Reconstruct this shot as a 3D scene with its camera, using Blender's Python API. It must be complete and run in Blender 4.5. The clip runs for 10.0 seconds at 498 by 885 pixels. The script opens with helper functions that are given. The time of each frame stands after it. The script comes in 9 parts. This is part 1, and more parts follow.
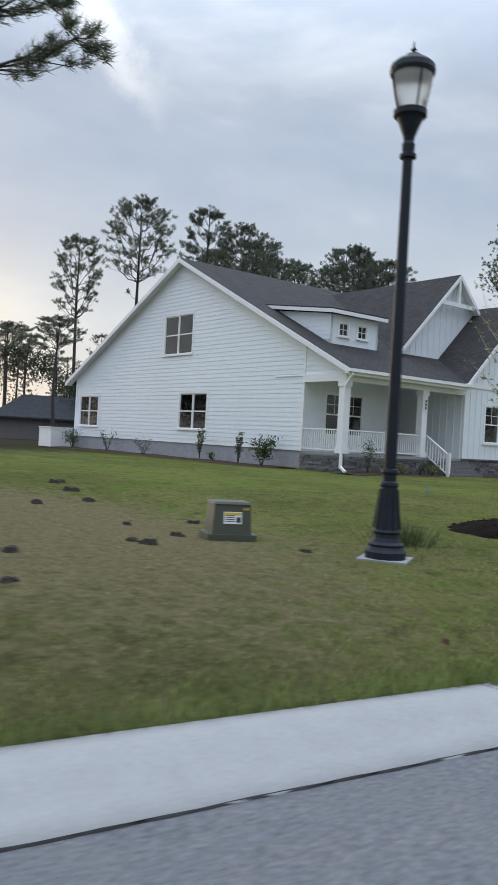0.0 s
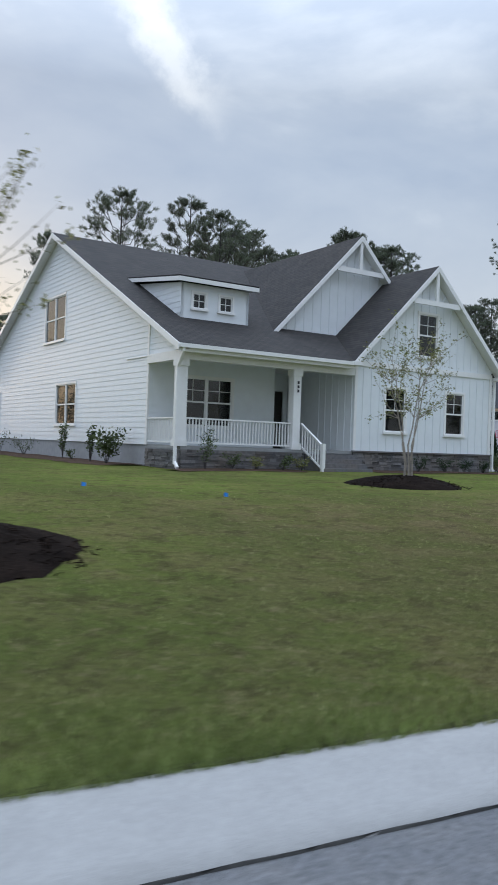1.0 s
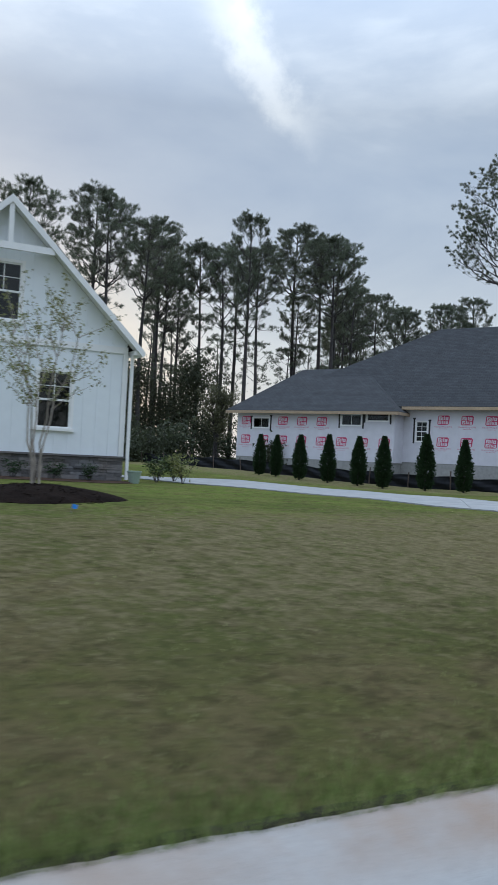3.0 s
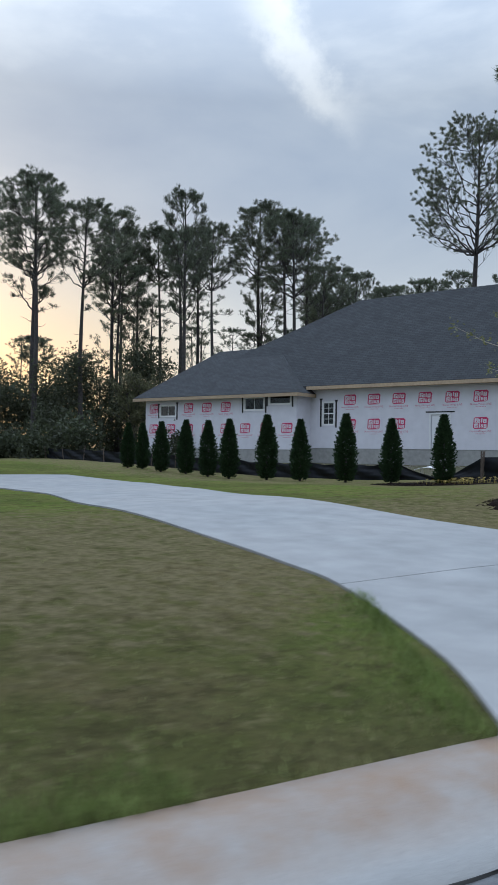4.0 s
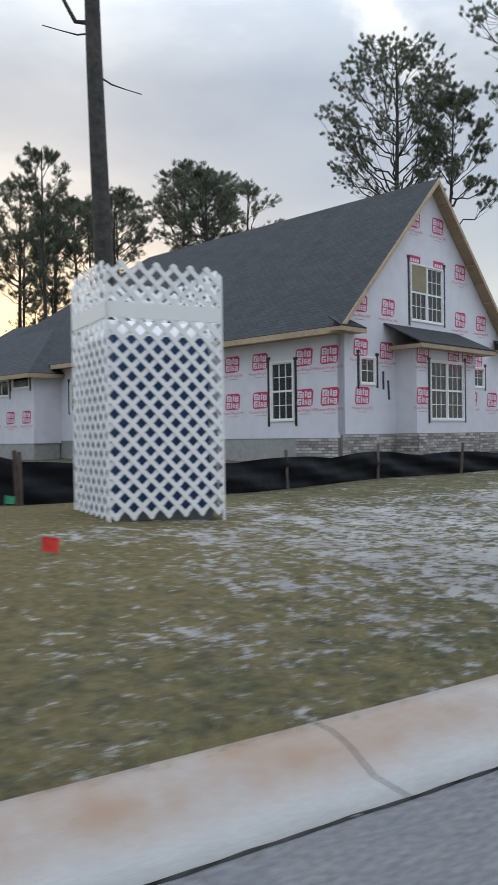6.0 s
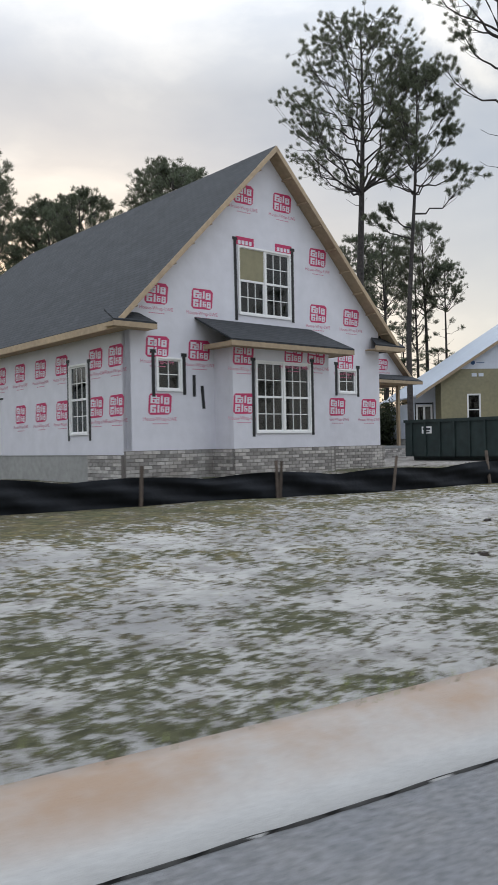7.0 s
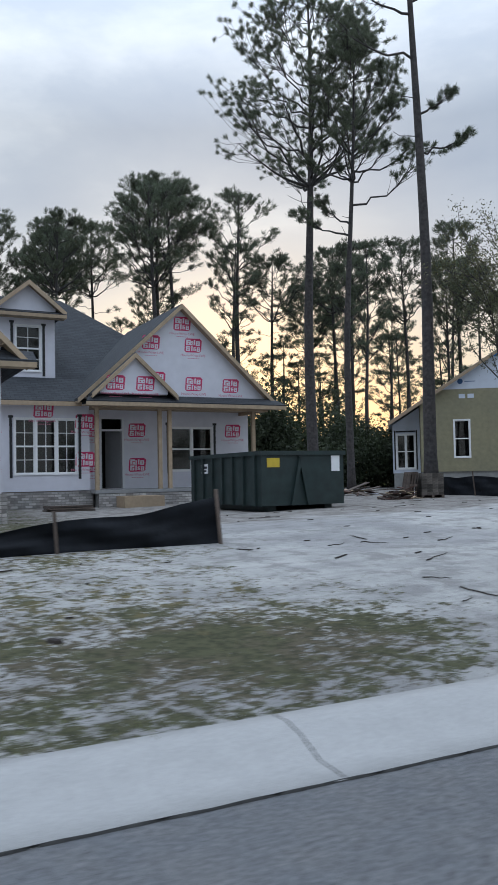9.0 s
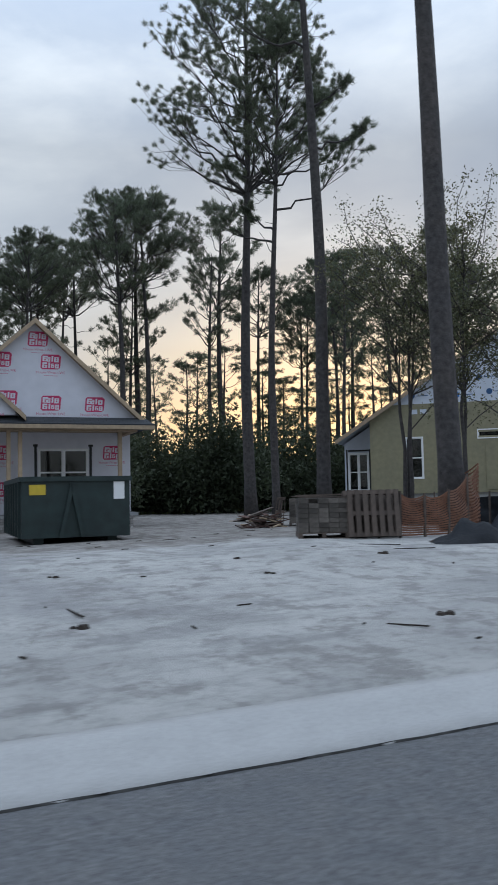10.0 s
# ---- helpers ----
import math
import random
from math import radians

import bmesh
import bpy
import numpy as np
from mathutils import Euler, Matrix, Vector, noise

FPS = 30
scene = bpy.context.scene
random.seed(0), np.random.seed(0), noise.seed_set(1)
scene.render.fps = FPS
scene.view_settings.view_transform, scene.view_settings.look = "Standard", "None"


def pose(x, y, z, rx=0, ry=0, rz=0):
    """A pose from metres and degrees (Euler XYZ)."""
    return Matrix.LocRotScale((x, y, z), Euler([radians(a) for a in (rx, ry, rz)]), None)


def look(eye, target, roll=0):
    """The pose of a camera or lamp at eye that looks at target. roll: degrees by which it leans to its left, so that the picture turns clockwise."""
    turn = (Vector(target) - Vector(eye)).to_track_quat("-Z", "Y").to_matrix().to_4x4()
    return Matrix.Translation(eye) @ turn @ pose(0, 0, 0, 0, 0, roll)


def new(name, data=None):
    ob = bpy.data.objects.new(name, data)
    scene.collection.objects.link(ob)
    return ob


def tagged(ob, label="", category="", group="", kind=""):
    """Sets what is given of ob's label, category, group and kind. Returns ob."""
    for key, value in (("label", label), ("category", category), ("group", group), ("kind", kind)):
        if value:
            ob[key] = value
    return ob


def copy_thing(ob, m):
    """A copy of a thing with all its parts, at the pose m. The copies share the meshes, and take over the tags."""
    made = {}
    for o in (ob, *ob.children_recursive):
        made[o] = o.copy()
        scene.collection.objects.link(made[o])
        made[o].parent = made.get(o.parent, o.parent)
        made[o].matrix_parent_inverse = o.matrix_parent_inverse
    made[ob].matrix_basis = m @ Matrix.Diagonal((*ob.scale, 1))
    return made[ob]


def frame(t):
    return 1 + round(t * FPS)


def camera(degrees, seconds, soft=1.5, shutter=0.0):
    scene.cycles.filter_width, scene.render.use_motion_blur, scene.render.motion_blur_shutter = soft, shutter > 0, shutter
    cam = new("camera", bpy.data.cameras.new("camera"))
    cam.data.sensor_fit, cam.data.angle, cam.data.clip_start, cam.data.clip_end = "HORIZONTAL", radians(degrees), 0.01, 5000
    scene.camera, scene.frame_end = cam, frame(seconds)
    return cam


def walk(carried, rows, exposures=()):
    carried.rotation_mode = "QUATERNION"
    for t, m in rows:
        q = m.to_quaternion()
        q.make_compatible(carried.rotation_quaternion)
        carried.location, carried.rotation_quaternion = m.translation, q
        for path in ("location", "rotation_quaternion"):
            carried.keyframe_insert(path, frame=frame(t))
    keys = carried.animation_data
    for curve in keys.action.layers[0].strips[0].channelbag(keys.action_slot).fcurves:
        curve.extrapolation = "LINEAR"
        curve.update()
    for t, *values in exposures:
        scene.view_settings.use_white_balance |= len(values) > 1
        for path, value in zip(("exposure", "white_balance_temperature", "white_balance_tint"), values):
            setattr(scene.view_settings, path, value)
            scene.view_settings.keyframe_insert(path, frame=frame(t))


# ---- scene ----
import collections

cam = camera(34.5, 10.0, shutter=0.15)
PATH = [
    (0, (2.818, 1.659, 1.500), (2.1276, 3.5359, 1.4940), 3.23),
    (0.1, (3.430, 2.462, 1.477), (2.7246, 4.3340, 1.4659), 2.78),
    (0.2, (4.027, 3.261, 1.456), (3.3036, 5.1256, 1.4414), 2.09),
    (0.5, (5.760, 5.634, 1.403), (4.9877, 7.4785, 1.3904), 1.33),
    (0.8, (7.444, 7.985, 1.363), (6.6275, 9.8106, 1.3600), 1.49),
    (0.9, (8.000, 8.766, 1.352), (7.1701, 10.5857, 1.3511), 1.83),
    (1, (8.555, 9.547, 1.343), (7.7103, 11.3596, 1.3453), 2.00),
    (1.5, (11.339, 13.461, 1.315), (10.4274, 15.2411, 1.3361), 3.33),
    (2, (14.149, 17.422, 1.312), (13.1881, 19.1751, 1.3547), 3.87),
    (2.1, (14.713, 18.222, 1.314), (13.7459, 19.9720, 1.3592), 3.95),
    (2.5, (16.962, 21.454, 1.330), (15.9632, 23.1861, 1.3786), 3.51),
    (2.7, (18.076, 23.089, 1.342), (17.0615, 24.8120, 1.3876), 3.28),
    (4, (24.849, 33.976, 1.462), (23.6990, 35.6127, 1.4800), 0.80),
    (4.4, (26.681, 37.381, 1.509), (25.4846, 38.9832, 1.5240), 0.37),
    (4.5, (27.116, 38.232, 1.521), (25.9080, 39.8262, 1.5332), 0.57),
    (5, (29.151, 42.487, 1.582), (27.8910, 44.0406, 1.5875), -0.25),
    (5.3, (30.257, 45.030, 1.619), (28.9684, 46.5592, 1.6162), -0.84),
    (5.5, (30.948, 46.719, 1.644), (29.6448, 48.2353, 1.6351), -0.74),
    (5.7, (31.604, 48.402, 1.668), (30.2836, 49.9039, 1.6550), -0.74),
    (6.8, (34.637, 57.553, 1.795), (33.2025, 58.9458, 1.7891), -1.12),
    (7, (35.100, 59.203, 1.816), (33.6387, 60.5678, 1.8201), -1.11),
    (7.5, (36.163, 63.326, 1.868), (34.6272, 64.6067, 1.8984), -0.86),
    (8, (37.110, 67.468, 1.918), (35.4992, 68.6512, 1.9718), -0.78),
    (8.5, (37.962, 71.648, 1.966), (36.2841, 72.7349, 2.0351), -0.73),
    (9, (38.731, 75.871, 2.014), (36.9989, 76.8680, 2.0974), -1.10),
    (9.1, (38.876, 76.719, 2.024), (37.1339, 77.6977, 2.1106), -0.83),
    (9.5, (39.433, 80.106, 2.064), (37.6532, 81.0124, 2.1690), -1.13),
    (9.7, (39.700, 81.785, 2.085), (37.9021, 82.6536, 2.2011), -1.33),
    (10, (40.093, 84.260, 2.119), (38.2731, 85.0788, 2.2515), -1.21),
]
TONE = [(0.0, 0.10, 6200, 9.5), (1.5, 0.06, 5960, 8), (2.5, 0.01, 5930, 7), (4.5, -0.09, 5960, 7), (5.0, 0.02, 6020, 7.5), (5.5, 0.03, 6200, 8), (6.9, 0.20, 6880, 9.5), (7.5, 0.02, 6600, 9.5), (8.5, 0.04, 6230, 8.5), (9.0, -0.03, 6090, 7.5), (10.0, -0.24, 6000, 7)]
walk(cam, [(t, look(eye, target, roll)) for t, eye, target, roll in PATH], exposures=TONE)

# ---- world, sun, exposure ----
SUN_AZ, SUN_EL = radians(150), radians(6)
scene.view_settings.exposure = 0.0
world = bpy.data.worlds.new("world")
scene.world = world
world.use_nodes = True


def sky_nodes():
    nt = world.node_tree
    n, l = nt.nodes, nt.links
    n.clear()
    out, bg = n.new("ShaderNodeOutputWorld"), n.new("ShaderNodeBackground")
    sky = n.new("ShaderNodeTexSky")
    sky.sky_type, sky.sun_disc = "NISHITA", False
    sky.sun_elevation, sky.sun_rotation = SUN_EL, radians(300)
    sky.air_density, sky.dust_density = 1.0, 2.0
    co = n.new("ShaderNodeTexCoord")
    sep = n.new("ShaderNodeSeparateXYZ")
    l.new(co.outputs["Generated"], sep.inputs[0])
    # broken cloud sheet, stretched along the horizon
    mp = n.new("ShaderNodeMapping")
    mp.inputs["Scale"].default_value = (1.0, 1.0, 2.6)
    mp.inputs["Rotation"].default_value = (0.0, 0.35, 0.6)
    l.new(co.outputs["Generated"], mp.inputs[0])
    big = n.new("ShaderNodeTexNoise")
    big.inputs["Scale"].default_value, big.inputs["Detail"].default_value, big.inputs["Roughness"].default_value = 2.3, 8.0, 0.52
    big.inputs["Distortion"].default_value = 0.25
    l.new(mp.outputs[0], big.inputs["Vector"])
    cr = n.new("ShaderNodeValToRGB")
    cr.color_ramp.elements[0].position, cr.color_ramp.elements[0].color = 0.30, (0.40, 0.475, 0.61, 1)
    cr.color_ramp.elements[1].position, cr.color_ramp.elements[1].color = 0.70, (0.88, 0.91, 0.95, 1)
    e = cr.color_ramp.elements.new(0.50)
    e.color = (0.54, 0.60, 0.70, 1)
    l.new(big.outputs["Fac"], cr.inputs[0])
    # one bright wisp of torn cloud high over the houses
    centre, along = Vector((-0.472, 0.765, 0.440)).normalized(), Vector((-0.43, -0.63, 0.65)).normalized()
    along = (along - centre * along.dot(centre)).normalized()
    across = centre.cross(along)
    tear = n.new("ShaderNodeTexNoise")
    tear.inputs["Scale"].default_value, tear.inputs["Detail"].default_value, tear.inputs["Roughness"].default_value = 11.0, 8.0, 0.62
    l.new(co.outputs["Generated"], tear.inputs["Vector"])

    def band(axis, lo, hi, push):
        d = n.new("ShaderNodeVectorMath")
        d.operation = "DOT_PRODUCT"
        d.inputs[1].default_value = axis
        l.new(co.outputs["Generated"], d.inputs[0])
        k = n.new("ShaderNodeMath")
        k.operation = "MULTIPLY_ADD"
        l.new(tear.outputs["Fac"], k.inputs[0])
        k.inputs[1].default_value = push
        l.new(d.outputs["Value"], k.inputs[2])
        o = n.new("ShaderNodeMath")
        o.operation = "SUBTRACT"
        l.new(k.outputs[0], o.inputs[0])
        o.inputs[1].default_value = push * 0.5
        a = n.new("ShaderNodeMath")
        a.operation = "ABSOLUTE"
        l.new(o.outputs[0], a.inputs[0])
        r = n.new("ShaderNodeMapRange")
        r.interpolation_type = "SMOOTHSTEP"
        r.inputs["From Min"].default_value, r.inputs["From Max"].default_value = hi, lo
        l.new(a.outputs[0], r.inputs["Value"])
        return r.outputs[0]

    both = n.new("ShaderNodeMath")
    both.operation = "MULTIPLY"
    l.new(band(across, 0.0, 0.036, 0.11), both.inputs[0])
    l.new(band(along, 0.03, 0.115, 0.10), both.inputs[1])
    facing = n.new("ShaderNodeVectorMath")
    facing.operation = "DOT_PRODUCT"
    facing.inputs[1].default_value = centre
    l.new(co.outputs["Generated"], facing.inputs[0])
    ahead = n.new("ShaderNodeMapRange")
    ahead.inputs["From Min"].default_value, ahead.inputs["From Max"].default_value = 0.5, 0.9
    ahead.inputs["To Max"].default_value = 0.75
    l.new(facing.outputs["Value"], ahead.inputs["Value"])
    wisp = n.new("ShaderNodeMath")
    wisp.operation = "MULTIPLY"
    l.new(both.outputs[0], wisp.inputs[0])
    l.new(ahead.outputs[0], wisp.inputs[1])
    lit = n.new("ShaderNodeMix")
    lit.data_type = "RGBA"
    lit.inputs["B"].default_value = (0.98, 0.99, 1.0, 1)
    l.new(wisp.outputs[0], lit.inputs["Factor"])
    l.new(cr.outputs[0], lit.inputs["A"])
    # overcast brightness by height: the zenith is about three times the horizon
    hi = n.new("ShaderNodeMapRange")
    hi.inputs["From Min"].default_value, hi.inputs["From Max"].default_value = 0.40, 1.0
    hi.inputs["To Min"].default_value, hi.inputs["To Max"].default_value = 1.0, 4.4
    l.new(sep.outputs["Z"], hi.inputs["Value"])
    mul = n.new("ShaderNodeVectorMath")
    mul.operation = "SCALE"
    l.new(lit.outputs["Result"], mul.inputs[0])
    l.new(hi.outputs[0], mul.inputs["Scale"])
    # warm light low around the setting sun
    sd = n.new("ShaderNodeVectorMath")
    sd.operation = "DOT_PRODUCT"
    sd.inputs[1].default_value = (math.cos(SUN_AZ) * math.cos(SUN_EL), math.sin(SUN_AZ) * math.cos(SUN_EL), math.sin(SUN_EL))
    l.new(co.outputs["Generated"], sd.inputs[0])
    near = n.new("ShaderNodeMapRange")
    near.interpolation_type = "SMOOTHERSTEP"
    near.inputs["From Min"].default_value, near.inputs["From Max"].default_value = 0.885, 1.0
    l.new(sd.outputs["Value"], near.inputs["Value"])
    low = n.new("ShaderNodeMapRange")
    low.interpolation_type = "SMOOTHSTEP"
    low.inputs["From Min"].default_value, low.inputs["From Max"].default_value = 0.30, 0.02
    l.new(sep.outputs["Z"], low.inputs["Value"])
    g = n.new("ShaderNodeMath")
    g.operation = "MULTIPLY"
    l.new(near.outputs[0], g.inputs[0])
    l.new(low.outputs[0], g.inputs[1])
    glow = n.new("ShaderNodeMix")
    glow.data_type = "RGBA"
    glow.inputs["B"].default_value = (0.66, 0.50, 0.35, 1)
    l.new(g.outputs[0], glow.inputs["Factor"])
    l.new(mul.outputs[0], glow.inputs["A"])
    # pale haze just above the horizon all round
    hz = n.new("ShaderNodeMapRange")
    hz.inputs["From Min"].default_value, hz.inputs["From Max"].default_value = 0.32, 0.0
    hz.inputs["To Max"].default_value = 0.75
    l.new(sep.outputs["Z"], hz.inputs["Value"])
    pale = n.new("ShaderNodeMix")
    pale.data_type = "RGBA"
    pale.inputs["B"].default_value = (0.80, 0.79, 0.76, 1)
    l.new(hz.outputs[0], pale.inputs["Factor"])
    l.new(mul.outputs[0], pale.inputs["A"])
    l.new(pale.outputs["Result"], glow.inputs["A"])
    # dusk: the low sky away from the sunset is dimmer
    flat = n.new("ShaderNodeVectorMath")
    flat.operation = "DOT_PRODUCT"
    flat.inputs[1].default_value = (math.cos(SUN_AZ), math.sin(SUN_AZ), 0.9)
    l.new(co.outputs["Generated"], flat.inputs[0])
    dim = n.new("ShaderNodeMapRange")
    dim.interpolation_type = "SMOOTHSTEP"
    dim.inputs["From Min"].default_value, dim.inputs["From Max"].default_value = -0.75, 0.45
    dim.inputs["To Min"].default_value, dim.inputs["To Max"].default_value = 0.78, 1.0
    l.new(flat.outputs["Value"], dim.inputs["Value"])
    dusk = n.new("ShaderNodeVectorMath")
    dusk.operation = "SCALE"
    l.new(glow.outputs["Result"], dusk.inputs[0])
    l.new(dim.outputs[0], dusk.inputs["Scale"])
    # the clear sky behind the clouds
    sc = n.new("ShaderNodeVectorMath")
    sc.operation = "SCALE"
    sc.inputs["Scale"].default_value = 0.12
    l.new(sky.outputs[0], sc.inputs[0])
    add = n.new("ShaderNodeMix")
    add.data_type = "RGBA"
    add.inputs["Factor"].default_value = 0.82
    l.new(sc.outputs[0], add.inputs["A"])
    l.new(dusk.outputs[0], add.inputs["B"])
    l.new(add.outputs["Result"], bg.inputs["Color"])
    bg.inputs["Strength"].default_value = 1.0
    l.new(bg.outputs[0], out.inputs[0])


sky_nodes()
sun = new("sun", bpy.data.lights.new("sun", "SUN"))
sun.data.energy, sun.data.angle, sun.data.color = 0.7, radians(12), (1.0, 0.82, 0.62)
sun.matrix_world = look((math.cos(SUN_AZ) * 50, math.sin(SUN_AZ) * 50, 50 * math.tan(SUN_EL)), (0, 0, 0))


# ---- materials ----
def material(name, base, rough=0.7, metal=0.0, vary=0.12, scale=6.0, bump=0.0, bump_scale=40.0, second=None, spread=0.5, per_object=0.0, per_island=0.0, spec=0.5):
    """A surface with two scales of colour variation and fine relief. second: a colour that shows in large soft patches."""
    m = bpy.data.materials.new(name)
    m.use_nodes = True
    n, l = m.node_tree.nodes, m.node_tree.links
    b = n["Principled BSDF"]
    b.inputs["Roughness"].default_value, b.inputs["Metallic"].default_value = rough, metal
    b.inputs["Specular IOR Level"].default_value = spec
    co = n.new("ShaderNodeTexCoord")
    no = n.new("ShaderNodeTexNoise")
    no.inputs["Scale"].default_value, no.inputs["Detail"].default_value = scale, 6.0
    l.new(co.outputs["Object"], no.inputs["Vector"])
    big = n.new("ShaderNodeTexNoise")
    big.inputs["Scale"].default_value, big.inputs["Detail"].default_value = scale * 0.13, 3.0
    l.new(co.outputs["Object"], big.inputs["Vector"])
    ramp = n.new("ShaderNodeMapRange")
    ramp.inputs["From Min"].default_value, ramp.inputs["From Max"].default_value = 0.25, 0.75
    ramp.inputs["To Min"].default_value, ramp.inputs["To Max"].default_value = 1 - vary, 1 + vary
    l.new(no.outputs["Fac"], ramp.inputs["Value"])
    mix = n.new("ShaderNodeMix")
    mix.data_type = "RGBA"
    two = second or tuple(c * (1 - vary) for c in base)
    mix.inputs["A"].default_value, mix.inputs["B"].default_value = (*base, 1), (*two, 1)
    mr = n.new("ShaderNodeMapRange")
    mr.inputs["From Min"].default_value, mr.inputs["From Max"].default_value = 0.5 - spread / 2 + 0.1, 0.5 + spread / 2
    l.new(big.outputs["Fac"], mr.inputs["Value"])
    l.new(mr.outputs[0], mix.inputs["Factor"])
    sc = n.new("ShaderNodeVectorMath")
    sc.operation = "SCALE"
    l.new(mix.outputs["Result"], sc.inputs[0])
    last = ramp.outputs[0]
    for amount, kind, socket in ((per_object, "ShaderNodeObjectInfo", "Random"), (per_island, "ShaderNodeNewGeometry", "Random Per Island")):
        if amount:
            info = n.new(kind)
            r = n.new("ShaderNodeMapRange")
            r.inputs["To Min"].default_value, r.inputs["To Max"].default_value = 1 - amount, 1 + amount
            l.new(info.outputs[socket], r.inputs["Value"])
            mu = n.new("ShaderNodeMath")
            mu.operation = "MULTIPLY"
            l.new(last, mu.inputs[0])
            l.new(r.outputs[0], mu.inputs[1])
            last = mu.outputs[0]
    l.new(last, sc.inputs["Scale"])
    l.new(sc.outputs[0], b.inputs["Base Color"])
    if bump:
        bn = n.new("ShaderNodeTexNoise")
        bn.inputs["Scale"].default_value, bn.inputs["Detail"].default_value = bump_scale, 4.0
        l.new(co.outputs["Object"], bn.inputs["Vector"])
        bu = n.new("ShaderNodeBump")
        bu.inputs["Strength"].default_value, bu.inputs["Distance"].default_value = bump, 0.02
        l.new(bn.outputs["Fac"], bu.inputs["Height"])
        l.new(bu.outputs[0], b.inputs["Normal"])
    return m


def leafy(m, amount=0.35):
    """Thin leaves pass some of the light that falls on their far side."""
    n, l = m.node_tree.nodes, m.node_tree.links
    b, out = n["Principled BSDF"], n["Material Output"]
    src = b.inputs["Base Color"].links[0].from_socket
    t, x = n.new("ShaderNodeBsdfTranslucent"), n.new("ShaderNodeMixShader")
    l.new(src, t.inputs["Color"])
    x.inputs[0].default_value = amount
    l.new(b.outputs[0], x.inputs[1])
    l.new(t.outputs[0], x.inputs[2])
    l.new(x.outputs[0], out.inputs["Surface"])
    return m


white_siding = material("white_siding", (0.80, 0.835, 0.87), 0.45, vary=0.03, scale=3, bump=0.1, bump_scale=30)
white_paint = material("white_paint", (0.84, 0.84, 0.84), 0.4, vary=0.03, scale=5)
vinyl = material("white_vinyl", (0.86, 0.86, 0.86), 0.35, vary=0.02, scale=8)
foundation = material("grey_parging", (0.33, 0.34, 0.36), 0.85, vary=0.12, scale=4, bump=0.3)
block_grey = material("grey_block", (0.34, 0.34, 0.33), 0.9, vary=0.15, scale=5, bump=0.4, per_island=0.12)
asphalt = material("asphalt", (0.15, 0.155, 0.165), 0.9, vary=0.45, scale=34, bump=0.8, bump_scale=110, second=(0.175, 0.175, 0.178))


def darken_far_road(m):
    """The street's colour grows darker along its far stretch."""
    n, l = m.node_tree.nodes, m.node_tree.links
    b = n["Principled BSDF"]
    src = b.inputs["Base Color"].links[0].from_socket
    co, sep = n.new("ShaderNodeTexCoord"), n.new("ShaderNodeSeparateXYZ")
    l.new(co.outputs["Object"], sep.inputs[0])
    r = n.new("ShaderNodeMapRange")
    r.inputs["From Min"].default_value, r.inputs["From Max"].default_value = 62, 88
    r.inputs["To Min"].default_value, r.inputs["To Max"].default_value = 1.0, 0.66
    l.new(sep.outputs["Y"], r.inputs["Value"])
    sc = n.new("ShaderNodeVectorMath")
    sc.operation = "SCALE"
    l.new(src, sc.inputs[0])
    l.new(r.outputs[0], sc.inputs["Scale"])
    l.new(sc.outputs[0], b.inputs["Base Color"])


darken_far_road(asphalt)
concrete = material("pale_concrete", (0.30, 0.30, 0.30), 0.85, vary=0.16, scale=2.2, bump=0.25, bump_scale=90, second=(0.265, 0.275, 0.28))
bark = material("pine_bark", (0.054, 0.050, 0.050), 0.95, vary=0.45, scale=7, bump=1.0, bump_scale=14, second=(0.072, 0.062, 0.058))
needles = leafy(material("pine_needles", (0.112, 0.134, 0.088), 0.55, vary=0.25, scale=0.9, per_island=0.3, per_object=0.18, second=(0.130, 0.140, 0.090)), 0.5)
leaf_green = leafy(material("leaf_green", (0.06, 0.09, 0.03), 0.6, vary=0.25, scale=1.5, per_island=0.4, second=(0.09, 0.11, 0.035)))
leaf_dark = leafy(material("leaf_dark_green", (0.046, 0.060, 0.030), 0.7, vary=0.25, scale=0.6, per_island=0.4, second=(0.072, 0.074, 0.042)))
leaf_olive = leafy(material("leaf_olive", (0.112, 0.118, 0.064), 0.6, vary=0.25, scale=1.5, per_island=0.4, second=(0.12, 0.11, 0.045)))
leaf_young = leafy(material("leaf_yellow_green", (0.16, 0.19, 0.06), 0.6, vary=0.2, scale=1.5, per_island=0.4, second=(0.24, 0.20, 0.08)))
leaf_thuja = leafy(material("arborvitae_green", (0.030, 0.054, 0.026), 0.9, vary=0.2, scale=3, per_island=0.25, second=(0.040, 0.066, 0.03), spec=0.05), 0.15)
smooth_bark = material("pale_smooth_bark", (0.26, 0.225, 0.19), 0.8, vary=0.3, scale=6, second=(0.38, 0.34, 0.29))
mulch = material("dark_mulch", (0.020, 0.0135, 0.0105), 0.95, spec=0.05, vary=0.5, scale=22, bump=1.0, bump_scale=40, per_island=0.5)
wood_raw = material("raw_pine_lumber", (0.43, 0.325, 0.215), 0.75, vary=0.15, scale=8, per_object=0.12, second=(0.36, 0.275, 0.19))
wood_red = material("red_brown_offcuts", (0.085, 0.046, 0.036), 0.9, vary=0.3, scale=8, per_object=0.35)
wood_grey = material("weathered_wood", (0.108, 0.082, 0.067), 0.85, vary=0.3, scale=9, per_object=0.3)
osb = material("yellow_sheathing", (0.285, 0.258, 0.160), 0.8, vary=0.14, scale=4, second=(0.245, 0.228, 0.150))
